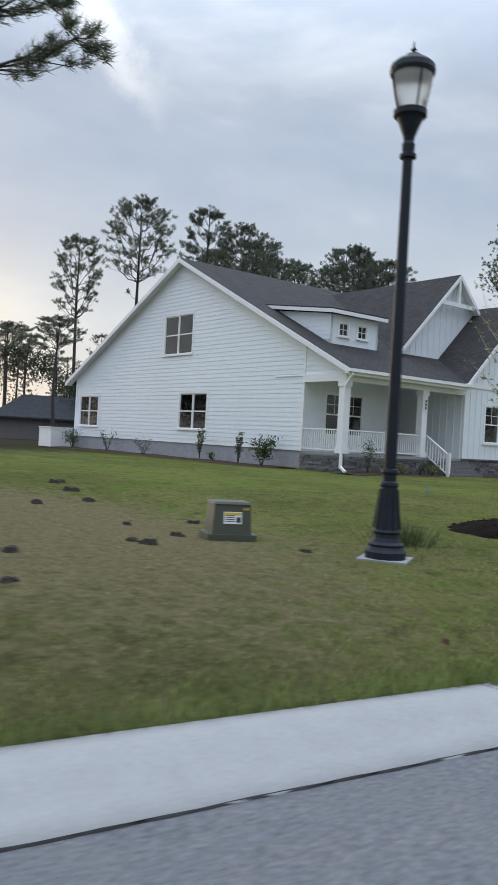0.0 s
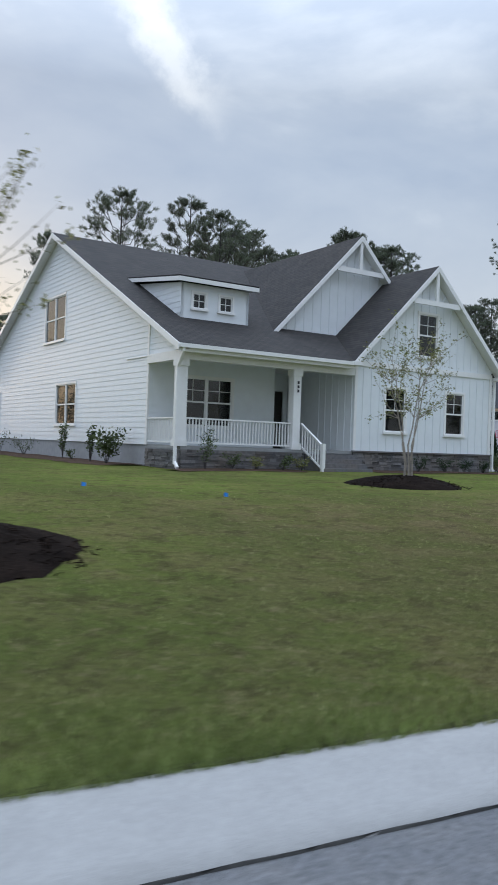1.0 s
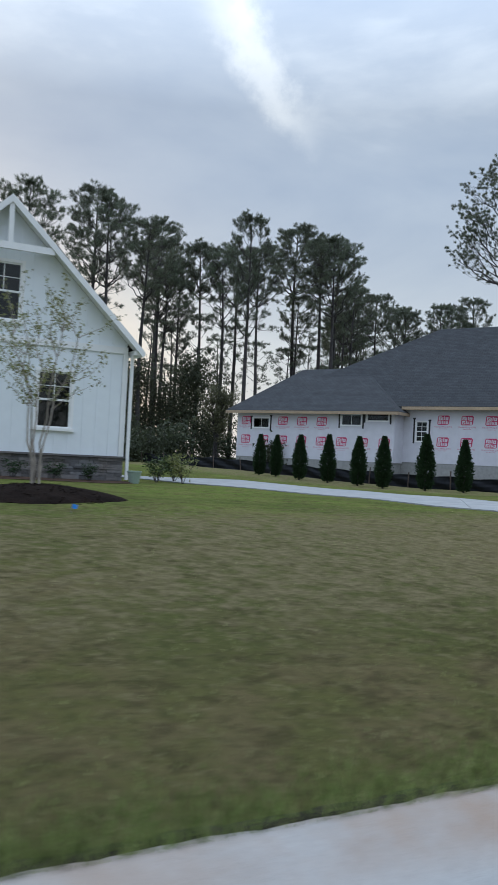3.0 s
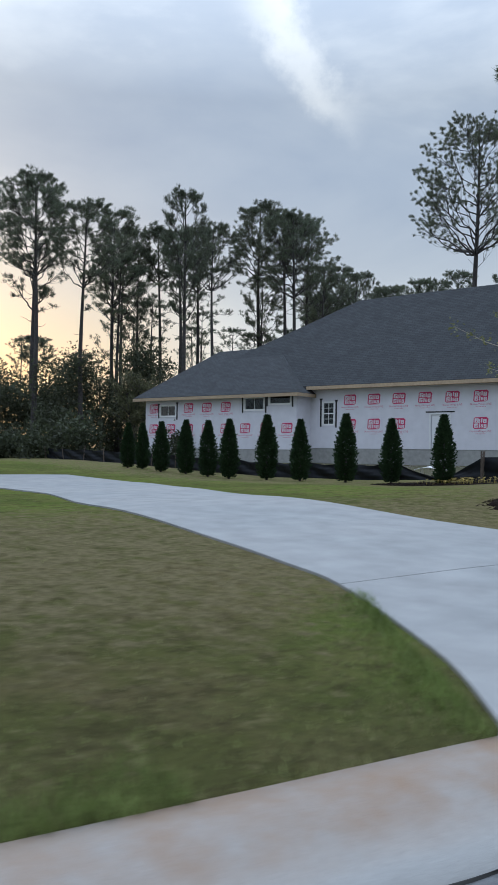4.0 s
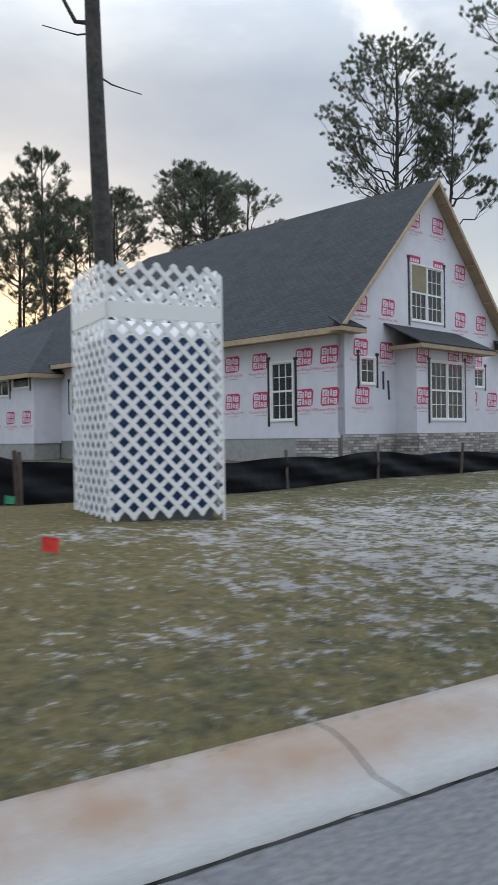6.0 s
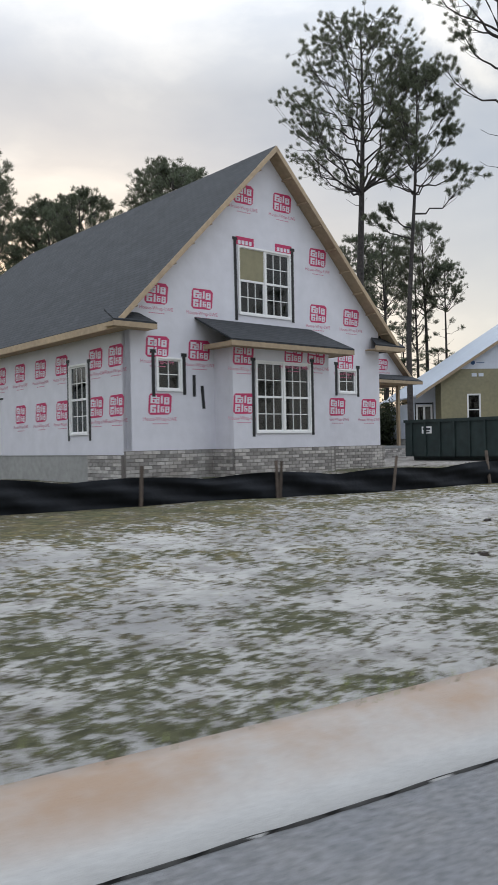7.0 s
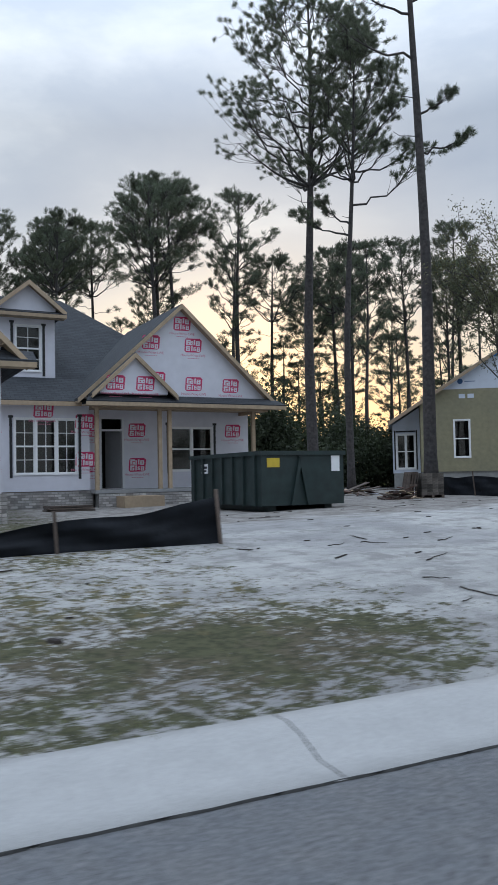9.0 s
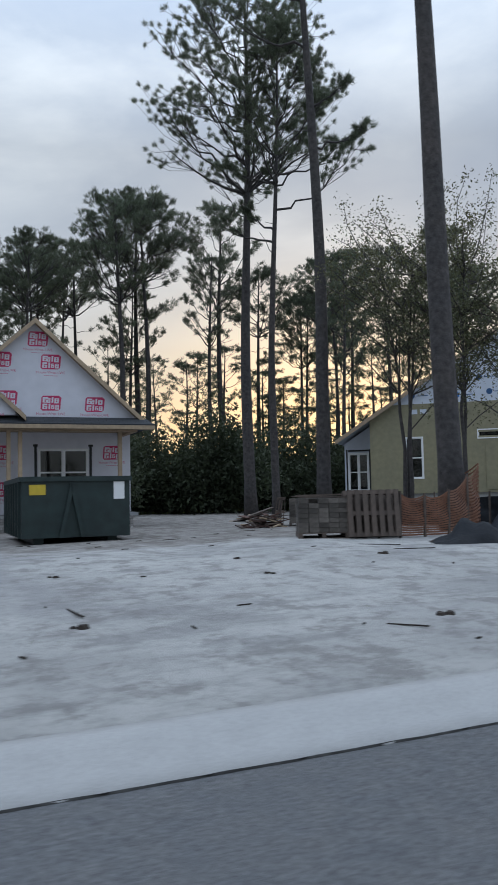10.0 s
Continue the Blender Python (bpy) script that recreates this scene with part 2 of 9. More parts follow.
wrap_white = material("house_wrap", (0.70, 0.695, 0.755), 0.5, vary=0.06, scale=2.5, bump=0.35, bump_scale=3.5)
underlay = material("pale_blue_roof_underlay", (0.40, 0.45, 0.52), 0.6, vary=0.08, scale=2.0)
wrap_blue = material("blue_white_wrap", (0.62, 0.66, 0.74), 0.5, vary=0.06, scale=2.5)
print_red = material("red_print", (0.56, 0.035, 0.13), 0.6, vary=0.1, scale=10)
print_pale = material("pale_print", (0.58, 0.16, 0.26), 0.6, vary=0.05)
tape_black = material("black_flashing_tape", (0.012, 0.012, 0.014), 0.5, vary=0.2)
silt_black = material("black_silt_fabric", (0.010, 0.012, 0.016), 0.62, spec=0.18, vary=0.3, scale=4, bump=0.6, bump_scale=9)
green_steel = material("dark_green_steel", (0.013, 0.028, 0.027), 0.55, vary=0.35, scale=3, second=(0.022, 0.034, 0.032))
lamp_metal = material("blue_black_enamel", (0.010, 0.015, 0.022), 0.5, vary=0.15, spec=0.3)
box_green = material("olive_green_paint", (0.070, 0.076, 0.056), 0.5, vary=0.1, scale=5)
paper = material("white_paper", (0.8, 0.8, 0.8), 0.6, vary=0.02)
ink_dark = material("dark_ink", (0.03, 0.03, 0.04), 0.6)
yellow_paint = material("yellow_paint", (0.62, 0.45, 0.04), 0.5)
hydrant_paint = material("pale_yellow_enamel", (0.56, 0.43, 0.20), 0.5, vary=0.12, scale=8)
iron_dark = material("dark_cast_iron", (0.040, 0.028, 0.026), 0.8, vary=0.4, scale=10, bump=0.5)
rust = material("rusty_iron", (0.10, 0.045, 0.03), 0.85, vary=0.4, scale=14, bump=0.5)
blue_plastic = material("blue_flag_plastic", (0.02, 0.22, 0.70), 0.4, vary=0.05)
green_plastic = material("green_plastic", (0.02, 0.26, 0.13), 0.4, vary=0.1)
red_plastic = material("red_plastic", (0.65, 0.04, 0.03), 0.4, vary=0.05)
orange_mesh = material("faded_orange_mesh", (0.19, 0.085, 0.048), 0.7, vary=0.2)
door_dark = material("dark_door", (0.020, 0.018, 0.017), 0.4, vary=0.2)
door_grey = material("grey_primed_door", (0.38, 0.39, 0.41), 0.5, vary=0.05)
door_white = material("white_door", (0.75, 0.76, 0.78), 0.4, vary=0.03)
# near-black colour standing in for indoor shade, on boxes added behind windows
dark_core = material("room_shade", (0.03, 0.03, 0.032), 0.9, vary=0.3, scale=2)
dark_dirt = material("dark_clod", (0.035, 0.026, 0.02), 0.95, vary=0.4, scale=20, bump=0.8)
blue_shell = material("blue_cabin_plastic", (0.030, 0.095, 0.23), 0.5, vary=0.1)
post_grey = material("grey_post", (0.14, 0.15, 0.16), 0.6, vary=0.15)
stone_mat = material("grey_ledgestone", (0.13, 0.13, 0.138), 0.85, vary=0.25, scale=8, bump=0.6, bump_scale=30, per_island=0.45, second=(0.15, 0.13, 0.115))
brick_mat = material("pale_grey_brick", (0.40, 0.385, 0.37), 0.85, vary=0.22, scale=9, bump=0.4, per_object=0.45, second=(0.30, 0.27, 0.25))
brick_rest = material("pale_grey_brick_far", (0.40, 0.385, 0.37), 0.85, vary=0.22, scale=9, bump=0.4, per_island=0.45, second=(0.30, 0.27, 0.25))
mortar = material("mortar", (0.20, 0.182, 0.17), 0.95, vary=0.1, scale=10, bump=0.4)


def glass_material():
    m = bpy.data.materials.new("window_glass")
    m.use_nodes = True
    b = m.node_tree.nodes["Principled BSDF"]
    b.inputs["Base Color"].default_value = (0.30, 0.33, 0.35, 1)
    b.inputs["Transmission Weight"].default_value, b.inputs["Roughness"].default_value, b.inputs["IOR"].default_value = 1.0, 0.02, 1.5
    return m


glass = glass_material()


def frosted_material():
    m = bpy.data.materials.new("lamp_globe")
    m.use_nodes = True
    b = m.node_tree.nodes["Principled BSDF"]
    b.inputs["Base Color"].default_value = (0.85, 0.82, 0.76, 1)
    b.inputs["Transmission Weight"].default_value, b.inputs["Roughness"].default_value, b.inputs["IOR"].default_value = 0.7, 0.45, 1.3
    return m


globe_glass = frosted_material()


def shingle_material(name, base, second):
    """Asphalt shingles: courses and tabs in the roof's own plane (UV in metres)."""
    m = bpy.data.materials.new(name)
    m.use_nodes = True
    n, l = m.node_tree.nodes, m.node_tree.links
    b = n["Principled BSDF"]
    b.inputs["Roughness"].default_value = 0.9
    uv = n.new("ShaderNodeUVMap")
    br = n.new("ShaderNodeTexBrick")
    br.inputs["Scale"].default_value = 1.0
    br.inputs["Color1"].default_value, br.inputs["Color2"].default_value, br.inputs["Mortar"].default_value = (*base, 1), (*second, 1), (*(c * 0.45 for c in base), 1)
    br.inputs["Mortar Size"].default_value, br.inputs["Brick Width"].default_value, br.inputs["Row Height"].default_value = 0.010, 0.30, 0.145
    l.new(uv.outputs[0], br.inputs["Vector"])
    no = n.new("ShaderNodeTexNoise")
    no.inputs["Scale"].default_value, no.inputs["Detail"].default_value = 1.3, 8.0
    l.new(uv.outputs[0], no.inputs["Vector"])
    r = n.new("ShaderNodeMapRange")
    r.inputs["To Min"].default_value, r.inputs["To Max"].default_value = 0.6, 1.4
    l.new(no.outputs["Fac"], r.inputs["Value"])
    sc = n.new("ShaderNodeVectorMath")
    sc.operation = "SCALE"
    l.new(br.outputs["Color"], sc.inputs[0])
    l.new(r.outputs[0], sc.inputs["Scale"])
    l.new(sc.outputs[0], b.inputs["Base Color"])
    bu = n.new("ShaderNodeBump")
    bu.inputs["Strength"].default_value, bu.inputs["Distance"].default_value = 0.7, 0.01
    l.new(br.outputs["Fac"], bu.inputs["Height"])
    bu.invert = True
    l.new(bu.outputs[0], b.inputs["Normal"])
    return m


shingle_brown = shingle_material("weathered_brown_shingles", (0.027, 0.025, 0.026), (0.044, 0.039, 0.036))
shingle_dark = shingle_material("charcoal_shingles", (0.030, 0.034, 0.040), (0.042, 0.046, 0.052))


# ---- the lie of the land ----
KERB = (-2.64656, 0.68697, 0.0090633, -3.46209e-4, 3.46246e-6, -1.22163e-8)
KERB_WIDTH, ROAD_WIDTH = 0.68, 7.2


def kerb_x(y):
    """x of the kerb's back edge at y, straight on past both ends."""
    y = np.asarray(y, float)
    yc = np.clip(y, 0, 92)
    v = sum(k * yc**i for i, k in enumerate(KERB))
    return v + (y - yc) * kerb_slope(yc)


def kerb_slope(y):
    yc = np.clip(np.asarray(y, float), 0, 92)
    return sum(i * k * yc ** (i - 1) for i, k in enumerate(KERB) if i)


def road_z(y):
    yc = np.clip(np.asarray(y, float), 0, 92)
    return 0.129193 + (-0.0412546) * yc**1 + (0.00164876) * yc**2 + (-2.05535e-05) * yc**3 + (9.03204e-08) * yc**4


def foot(x, y):
    """Station along the kerb (its y) and distance behind it (positive on the houses' side)."""
    x, y = np.asarray(x, float), np.asarray(y, float)
    s = y + 0.0
    for _ in range(12):
        k = kerb_slope(s)
        s = s + ((x - kerb_x(s)) * k + (y - s)) / (1 + k * k) * 0.8
    k = kerb_slope(s)
    return s, -((x - kerb_x(s)) - (y - s) * k) / np.sqrt(1 + k * k)


def ease(v, a, b):
    u = np.clip((np.asarray(v, float) - a) / (b - a), 0, 1)
    return u * u * (3 - 2 * u)


SWELLS = ((-1.3, 11.8, -0.09, 1.2), (1.0, 10.8, 0.16, 3.5), (-2.6, 12.8, -0.26, 2.2), (12.2, 21.4, 0.20, 3.0), (24.3, 53.2, 0.34, 3.2), (11.5, 43.0, -0.10, 5.0), (6.0, 58.5, -0.36, 7.5))


def ground_z(x, y):
    s, lat = foot(x, y)
    rise = 0.52 - 0.12 * ease(s, 20, 60) - 0.20 * ease(s, 70, 92) * ease(lat, 6, 20)
    z = road_z(s) + 0.09 + rise * ease(lat, -1, 11)
    # low swells behind the kerb
    for sx, sy, sh, sr in SWELLS:
        z = z + sh * np.exp(-((x - sx) ** 2 + (y - sy) ** 2) / (2 * sr * sr)) * ease(lat, 0.2, 3.0)
    z = z + 0.025 * np.sin(x * 0.9 + y * 0.4) * np.sin(y * 0.7 - x * 0.3) * ease(lat, 0.3, 2)
    under = road_z(s) - 0.35
    return np.where(lat < -0.12, np.minimum(z, under + (z - under) * np.clip(1 - (-0.12 - lat) / 0.4, 0, 1)), z)


def gz(x, y):
    return float(ground_z(x, y))


# ---- mesh helpers ----
class Mesh:
    """Collects corners and faces of one mesh."""

    def __init__(self):
        self.v, self.f, self.m = [], [], []

    def face(self, pts, slot=0):
        k = len(self.v)
        self.v += [tuple(p) for p in pts]
        self.f.append(tuple(range(k, k + len(pts))))
        self.m.append(slot)

    def hexa(self, lower, upper, slot=0):
        """A solid between two four-cornered ends, each counter-clockwise seen from above."""
        k = len(self.v)
        self.v += [tuple(p) for p in lower] + [tuple(p) for p in upper]
        n = len(lower)
        self.f.append(tuple(k + i for i in reversed(range(n))))
        self.f.append(tuple(k + n + i for i in range(n)))
        for i in range(n):
            j = (i + 1) % n
            self.f.append((k + i, k + j, k + n + j, k + n + i))
        self.m += [slot] * (n + 2)

    def box(self, x0, x1, y0, y1, z0, z1, slot=0):
        self.hexa([(x0, y0, z0), (x1, y0, z0), (x1, y1, z0), (x0, y1, z0)], [(x0, y0, z1), (x1, y0, z1), (x1, y1, z1), (x0, y1, z1)], slot)
        return self

    def bar(self, a, b, w, h=None, slot=0):
        """A straight squared bar from a to b."""
        a, b = Vector(a), Vector(b)
        d = (b - a).normalized()
        side = d.cross(Vector((0, 0, 1)))
        if side.length < 1e-4:
            side = Vector((1, 0, 0))
        side.normalize()
        up = side.cross(d)
        s, u = side * w / 2, up * (h or w) / 2
        self.hexa([a - s - u, a + s - u, a + s + u, a - s + u], [b - s - u, b + s - u, b + s + u, b - s + u], slot)

    def tube(self, pts, radii, n=8, slot=0, cap=True):
        """A round stem through points."""
        k = len(self.v)
        pts = [Vector(p) for p in pts]
        ref = Vector((0.37, 0.21, 0.9)).normalized()
        for i, p in enumerate(pts):
            d = (pts[min(i + 1, len(pts) - 1)] - pts[max(i - 1, 0)]).normalized()
            x = d.cross(ref if abs(d.dot(ref)) < 0.95 else Vector((1, 0, 0))).normalized()
            y = d.cross(x)
            for j in range(n):
                a = 2 * math.pi * j / n
                self.v.append(tuple(p + (x * math.cos(a) + y * math.sin(a)) * radii[i]))
        for i in range(len(pts) - 1):
            for j in range(n):
                q = (j + 1) % n
                self.f.append((k + i * n + j, k + i * n + q, k + (i + 1) * n + q, k + (i + 1) * n + j))
                self.m.append(slot)
        if cap:
            self.f.append(tuple(k + j for j in reversed(range(n))))
            self.f.append(tuple(k + (len(pts) - 1) * n + j for j in range(n)))
            self.m += [slot, slot]

    def lathe(self, profile, n=16, slot=0, twist=0.0):
        """A turned form from (radius, height) pairs."""
        k = len(self.v)
        for r, z in profile:
            for j in range(n):
                a = 2 * math.pi * (j + twist) / n
                self.v.append((r * math.cos(a), r * math.sin(a), z))
        for i in range(len(profile) - 1):
            for j in range(n):
                q = (j + 1) % n
                self.f.append((k + i * n + j, k + i * n + q, k + (i + 1) * n + q, k + (i + 1) * n + j))
                self.m.append(slot)
        self.f.append(tuple(k + j for j in reversed(range(n))))
        self.f.append(tuple(k + (len(profile) - 1) * n + j for j in range(n)))
        self.m += [slot, slot]
        return self

    def weld(self):
        """Joins corners that meet and drops faces that lie inside."""
        seen, remap, verts = {}, [], []
        for p in self.v:
            key = tuple(round(c, 4) for c in p)
            if key not in seen:
                seen[key] = len(verts)
                verts.append(p)
            remap.append(seen[key])
        faces = [tuple(dict.fromkeys(remap[i] for i in f)) for f in self.f]
        count = collections.Counter(tuple(sorted(f)) for f in faces)
        keep = [i for i, f in enumerate(faces) if len(f) > 2 and count[tuple(sorted(f))] == 1]
        self.v, self.f, self.m = verts, [faces[i] for i in keep], [self.m[i] for i in keep]
        return self

    def pieces(self):
        """The separate solids in this mesh."""
        lead = list(range(len(self.v)))

        def root(i):
            while lead[i] != i:
                lead[i] = lead[lead[i]]
                i = lead[i]
            return i
        for f in self.f:
            for i in f[1:]:
                lead[root(i)] = root(f[0])
        out = {}
        for f, s in zip(self.f, self.m):
            g = out.setdefault(root(f[0]), (Mesh(), {}))
            ids = []
            for i in f:
                if i not in g[1]:
                    g[1][i] = len(g[0].v)
                    g[0].v.append(self.v[i])
                ids.append(g[1][i])
            g[0].f.append(tuple(ids))
            g[0].m.append(s)
        return [g[0] for g in out.values()]

    def make(self, name, mats, smooth=False):
        me = bpy.data.meshes.new(name)
        me.from_pydata(self.v, [], self.f)
        for m in mats if isinstance(mats, (list, tuple)) else [mats]:
            me.materials.append(m)
        if len(me.materials) > 1:
            me.polygons.foreach_set("material_index", self.m)
        if smooth:
            me.polygons.foreach_set("use_smooth", [True] * len(me.polygons))
        me.update()
        return me


def part(name, mesh, mats, parent, label="", at=None, smooth=False):
    """One mesh object under a thing or a part."""
    me = mesh if isinstance(mesh, bpy.types.Mesh) else mesh.make(name, mats, smooth)
    ob = new(name, me)
    ob.parent = parent
    if at is not None:
        ob.matrix_basis = at
    return tagged(ob, label)


def part_each(name, mesh, mats, parent, label="", at=None):
    """Each solid of the mesh as a part of its own."""
    for piece in mesh.pieces():
        part(name, piece, mats, parent, label, at)


def thing(name, label, category, at, group="", kind=""):
    ob = new(name)
    ob.empty_display_size = 0.3
    ob.matrix_world = at
    return tagged(ob, label, category, group, kind)


def slab_uv(me, to_uv):
    """Roof coordinates in metres: along the eave and up the slope."""
    lay = me.uv_layers.new(name="UVMap")
    for p in me.polygons:
        for li in p.loop_indices:
            lay.data[li].uv = to_uv(me.vertices[me.loops[li].vertex_index].co)


# ---- ground, road, kerb, drive ----
def spaced(lo, hi, step, far, grow=1.35):
    mid = list(np.arange(lo, hi + step / 2, step))
    out, d = [], step
    v = hi
    while v < far:
        d *= grow
        v += d
        out.append(v)
    low, d, v = [], step, lo
    while v > -far:
        d *= grow
        v -= d
        low.append(v)
    return np.array(low[::-1] + mid + out)


def grid_mesh(name, xs, ys, zs, mat):
    me = bpy.data.meshes.new(name)
    nx, ny = len(xs), len(ys)
    X, Y = np.meshgrid(xs, ys, indexing="ij")
    co = np.stack([X, Y, zs], -1).reshape(-1, 3)
    i, j = np.meshgrid(np.arange(nx - 1), np.arange(ny - 1), indexing="ij")
    a = (i * ny + j).ravel()
    faces = np.stack([a, a + ny, a + ny + 1, a + 1], 1)
    me.from_pydata(co.tolist(), [], faces.tolist())
    me.materials.append(mat)
    me.polygons.foreach_set("use_smooth", [True] * len(me.polygons))
    return me


def ground_material():
    m = bpy.data.materials.new("lawn_and_sand")
    m.use_nodes = True
    n, l = m.node_tree.nodes, m.node_tree.links
    b = n["Principled BSDF"]
    b.inputs["Roughness"].default_value, b.inputs["Specular IOR Level"].default_value = 0.95, 0.0
    co = n.new("ShaderNodeTexCoord")
    sep = n.new("ShaderNodeSeparateXYZ")
    l.new(co.outputs["Object"], sep.inputs[0])

    def noise_tex(scale, detail=6.0, rough=0.55, stretch=None, turn=0.0):
        no = n.new("ShaderNodeTexNoise")
        no.inputs["Scale"].default_value, no.inputs["Detail"].default_value, no.inputs["Roughness"].default_value = scale, detail, rough
        if stretch:
            mp = n.new("ShaderNodeMapping")
            mp.inputs["Scale"].default_value = stretch
            mp.inputs["Rotation"].default_value = (0, 0, turn)
            l.new(co.outputs["Object"], mp.inputs[0])
            l.new(mp.outputs[0], no.inputs["Vector"])
        else:
            l.new(co.outputs["Object"], no.inputs["Vector"])
        return no.outputs["Fac"]

    def math_node(op, a, v):
        x = n.new("ShaderNodeMath")
        x.operation = op
        l.new(a, x.inputs[0])
        if isinstance(v, (int, float)):
            x.inputs[1].default_value = v
        else:
            l.new(v, x.inputs[1])
        return x.outputs[0]

    def rng(a, lo, hi, t0=0.0, t1=1.0, smooth=True):
        x = n.new("ShaderNodeMapRange")
        x.interpolation_type = "SMOOTHSTEP" if smooth else "LINEAR"
        x.inputs["From Min"].default_value, x.inputs["From Max"].default_value = lo, hi
        x.inputs["To Min"].default_value, x.inputs["To Max"].default_value = t0, t1
        l.new(a, x.inputs["Value"])
        return x.outputs[0]

    def mix(fac, a, c):
        x = n.new("ShaderNodeMix")
        x.data_type = "RGBA"
        l.new(fac, x.inputs["Factor"])
        for sock, v in (("A", a), ("B", c)):
            if isinstance(v, tuple):
                x.inputs[sock].default_value = (*v, 1)
            else:
                l.new(v, x.inputs[sock])
        return x.outputs["Result"]

    def attribute(name):
        at = n.new("ShaderNodeAttribute")
        at.attribute_name = name
        return at.outputs["Fac"]

    fine, mid, big = noise_tex(11, 8, 0.7), noise_tex(1.3, 6, 0.6), noise_tex(0.23, 4)
    worn = mix(rng(mid, 0.40, 0.60), (0.116, 0.112, 0.043), (0.146, 0.120, 0.060))
    full = mix(rng(mid, 0.40, 0.60), (0.126, 0.164, 0.038), (0.158, 0.166, 0.052))
    lawn = mix(attribute("full"), worn, full)
    lawn = mix(rng(big, 0.42, 0.60, 0, 0.5), lawn, (0.080, 0.094, 0.032))
    lawn = mix(rng(fine, 0.40, 0.70, 0, 0.60), lawn, (0.058, 0.058, 0.027))
    lawn = mix(rng(noise_tex(3.4, 6, 0.7, (1.0, 0.7, 1.0), -0.3), 0.50, 0.64, 0, 0.58), lawn, (0.060, 0.050, 0.027))
    lawn = mix(rng(noise_tex(6.5, 5, 0.7), 0.55, 0.68, 0, 0.62), lawn, (0.185, 0.162, 0.084))
    dry = attribute("dry")
    straw = mix(rng(fine, 0.35, 0.7), (0.190, 0.160, 0.090), (0.122, 0.106, 0.056))
    tufts = noise_tex(4.5, 6, 0.65)
    # patchy weeds and bare sand, by how much of the plot lies bare
    share = attribute("bare")
    blot = math_node("ADD", math_node("MULTIPLY", noise_tex(8.5, 10, 0.82, (1.0, 0.75, 1.0), -0.4), 1.25), math_node("MULTIPLY", noise_tex(1.3, 4, 0.6), 0.45))
    blot = math_node("SUBTRACT", blot, 0.35)
    patch = math_node("ADD", blot, rng(share, 0, 1, -0.29, 0.29, False))
    bare = math_node("MULTIPLY", rng(patch, 0.48, 0.535), rng(share, 0.02, 0.15))
    sand = mix(rng(noise_tex(0.7, 6), 0.35, 0.7), (0.485, 0.475, 0.455), (0.385, 0.378, 0.365))
    sand = mix(rng(noise_tex(5, 8, 0.7), 0.45, 0.75, 0, 0.7), sand, (0.28, 0.275, 0.265))
    sand = mix(rng(noise_tex(0.22, 7, 0.65), 0.48, 0.64, 0, 0.6), sand, (0.27, 0.265, 0.27))
    sand = mix(rng(noise_tex(1.9, 9, 0.72), 0.48, 0.62, 0, 0.7), sand, (0.235, 0.225, 0.215))
    sand = mix(rng(noise_tex(0.55, 10, 0.74, (1.0, 0.6, 1.0), 0.5), 0.50, 0.60, 0, 0.5), sand, (0.265, 0.262, 0.26))
    tracks = noise_tex(1.1, 7, 0.6, (3.2, 0.5, 1.0), 0.9)
    sand = mix(rng(tracks, 0.50, 0.66, 0, 0.25), sand, (0.235, 0.23, 0.225))
    dirt = mix(rng(noise_tex(2.2, 8, 0.7), 0.38, 0.62), (0.175, 0.160, 0.145), (0.30, 0.285, 0.27))
    sand = mix(rng(math_node("ADD", attribute("trodden"), rng(noise_tex(0.9, 6, 0.65), 0.2, 0.8, -0.5, 0.5, False)), 0.3, 0.8), sand, dirt)
    weeds = mix(rng(mid, 0.42, 0.58), (0.112, 0.113, 0.070), (0.132, 0.116, 0.084))
    weeds = mix(rng(fine, 0.42, 0.62, 0, 0.8), weeds, (0.062, 0.061, 0.042))
    base = mix(rng(share, 0.0, 0.12), lawn, weeds)
    base = mix(rng(math_node("ADD", dry, rng(tufts, 0.2, 0.8, -0.7, 0.7, False)), 0.25, 0.85), base, straw)
    col = mix(bare, base, sand)
    # trampled dark earth under the far wood
    wood = rng(math_node("SUBTRACT", math_node("MULTIPLY", sep.outputs["X"], -1.0), rng(mid, 0, 1, -4, 4, False)), 14, 24)
    col = mix(wood, col, (0.045, 0.042, 0.027))
    l.new(col, b.inputs["Base Color"])
    bu = n.new("ShaderNodeBump")
    bu.inputs["Strength"].default_value, bu.inputs["Distance"].default_value = 1.0, 0.045
    l.new(noise_tex(14, 8, 0.75), bu.inputs["Height"])
    l.new(bu.outputs[0], b.inputs["Normal"])
    return m


xs, ys = spaced(-22, 45, 0.45, 1500), spaced(-8, 112, 0.45, 1500)
GX, GY = np.meshgrid(xs, ys, indexing="ij")
ground = new("ground", grid_mesh("ground", xs, ys, ground_z(GX, GY), ground_material()))
FS, FL = foot(GX, GY)
BARE = 0.275 * ease(FS, 46.5, 50.5) * (1 - ease(FL, 5, 8)) + 0.268 * ease(FS, 52, 58) + 0.16 * ease(FS, 62, 70) * ease(FL, 3.5, 8) + 0.80 * ease(FS, 78.5, 86) - 0.07 * ease(FS, 71, 77) * ease(FL, 0.6, 1.4) * (1 - ease(FL, 3.0, 4.6)) - 0.24 * np.exp(-((FS - 79.3) / 1.9) ** 2 - ((FL - 1.5) / 1.0) ** 2)
BARE = np.clip(np.where(FL > 45, 0.0, BARE), 0, 1)
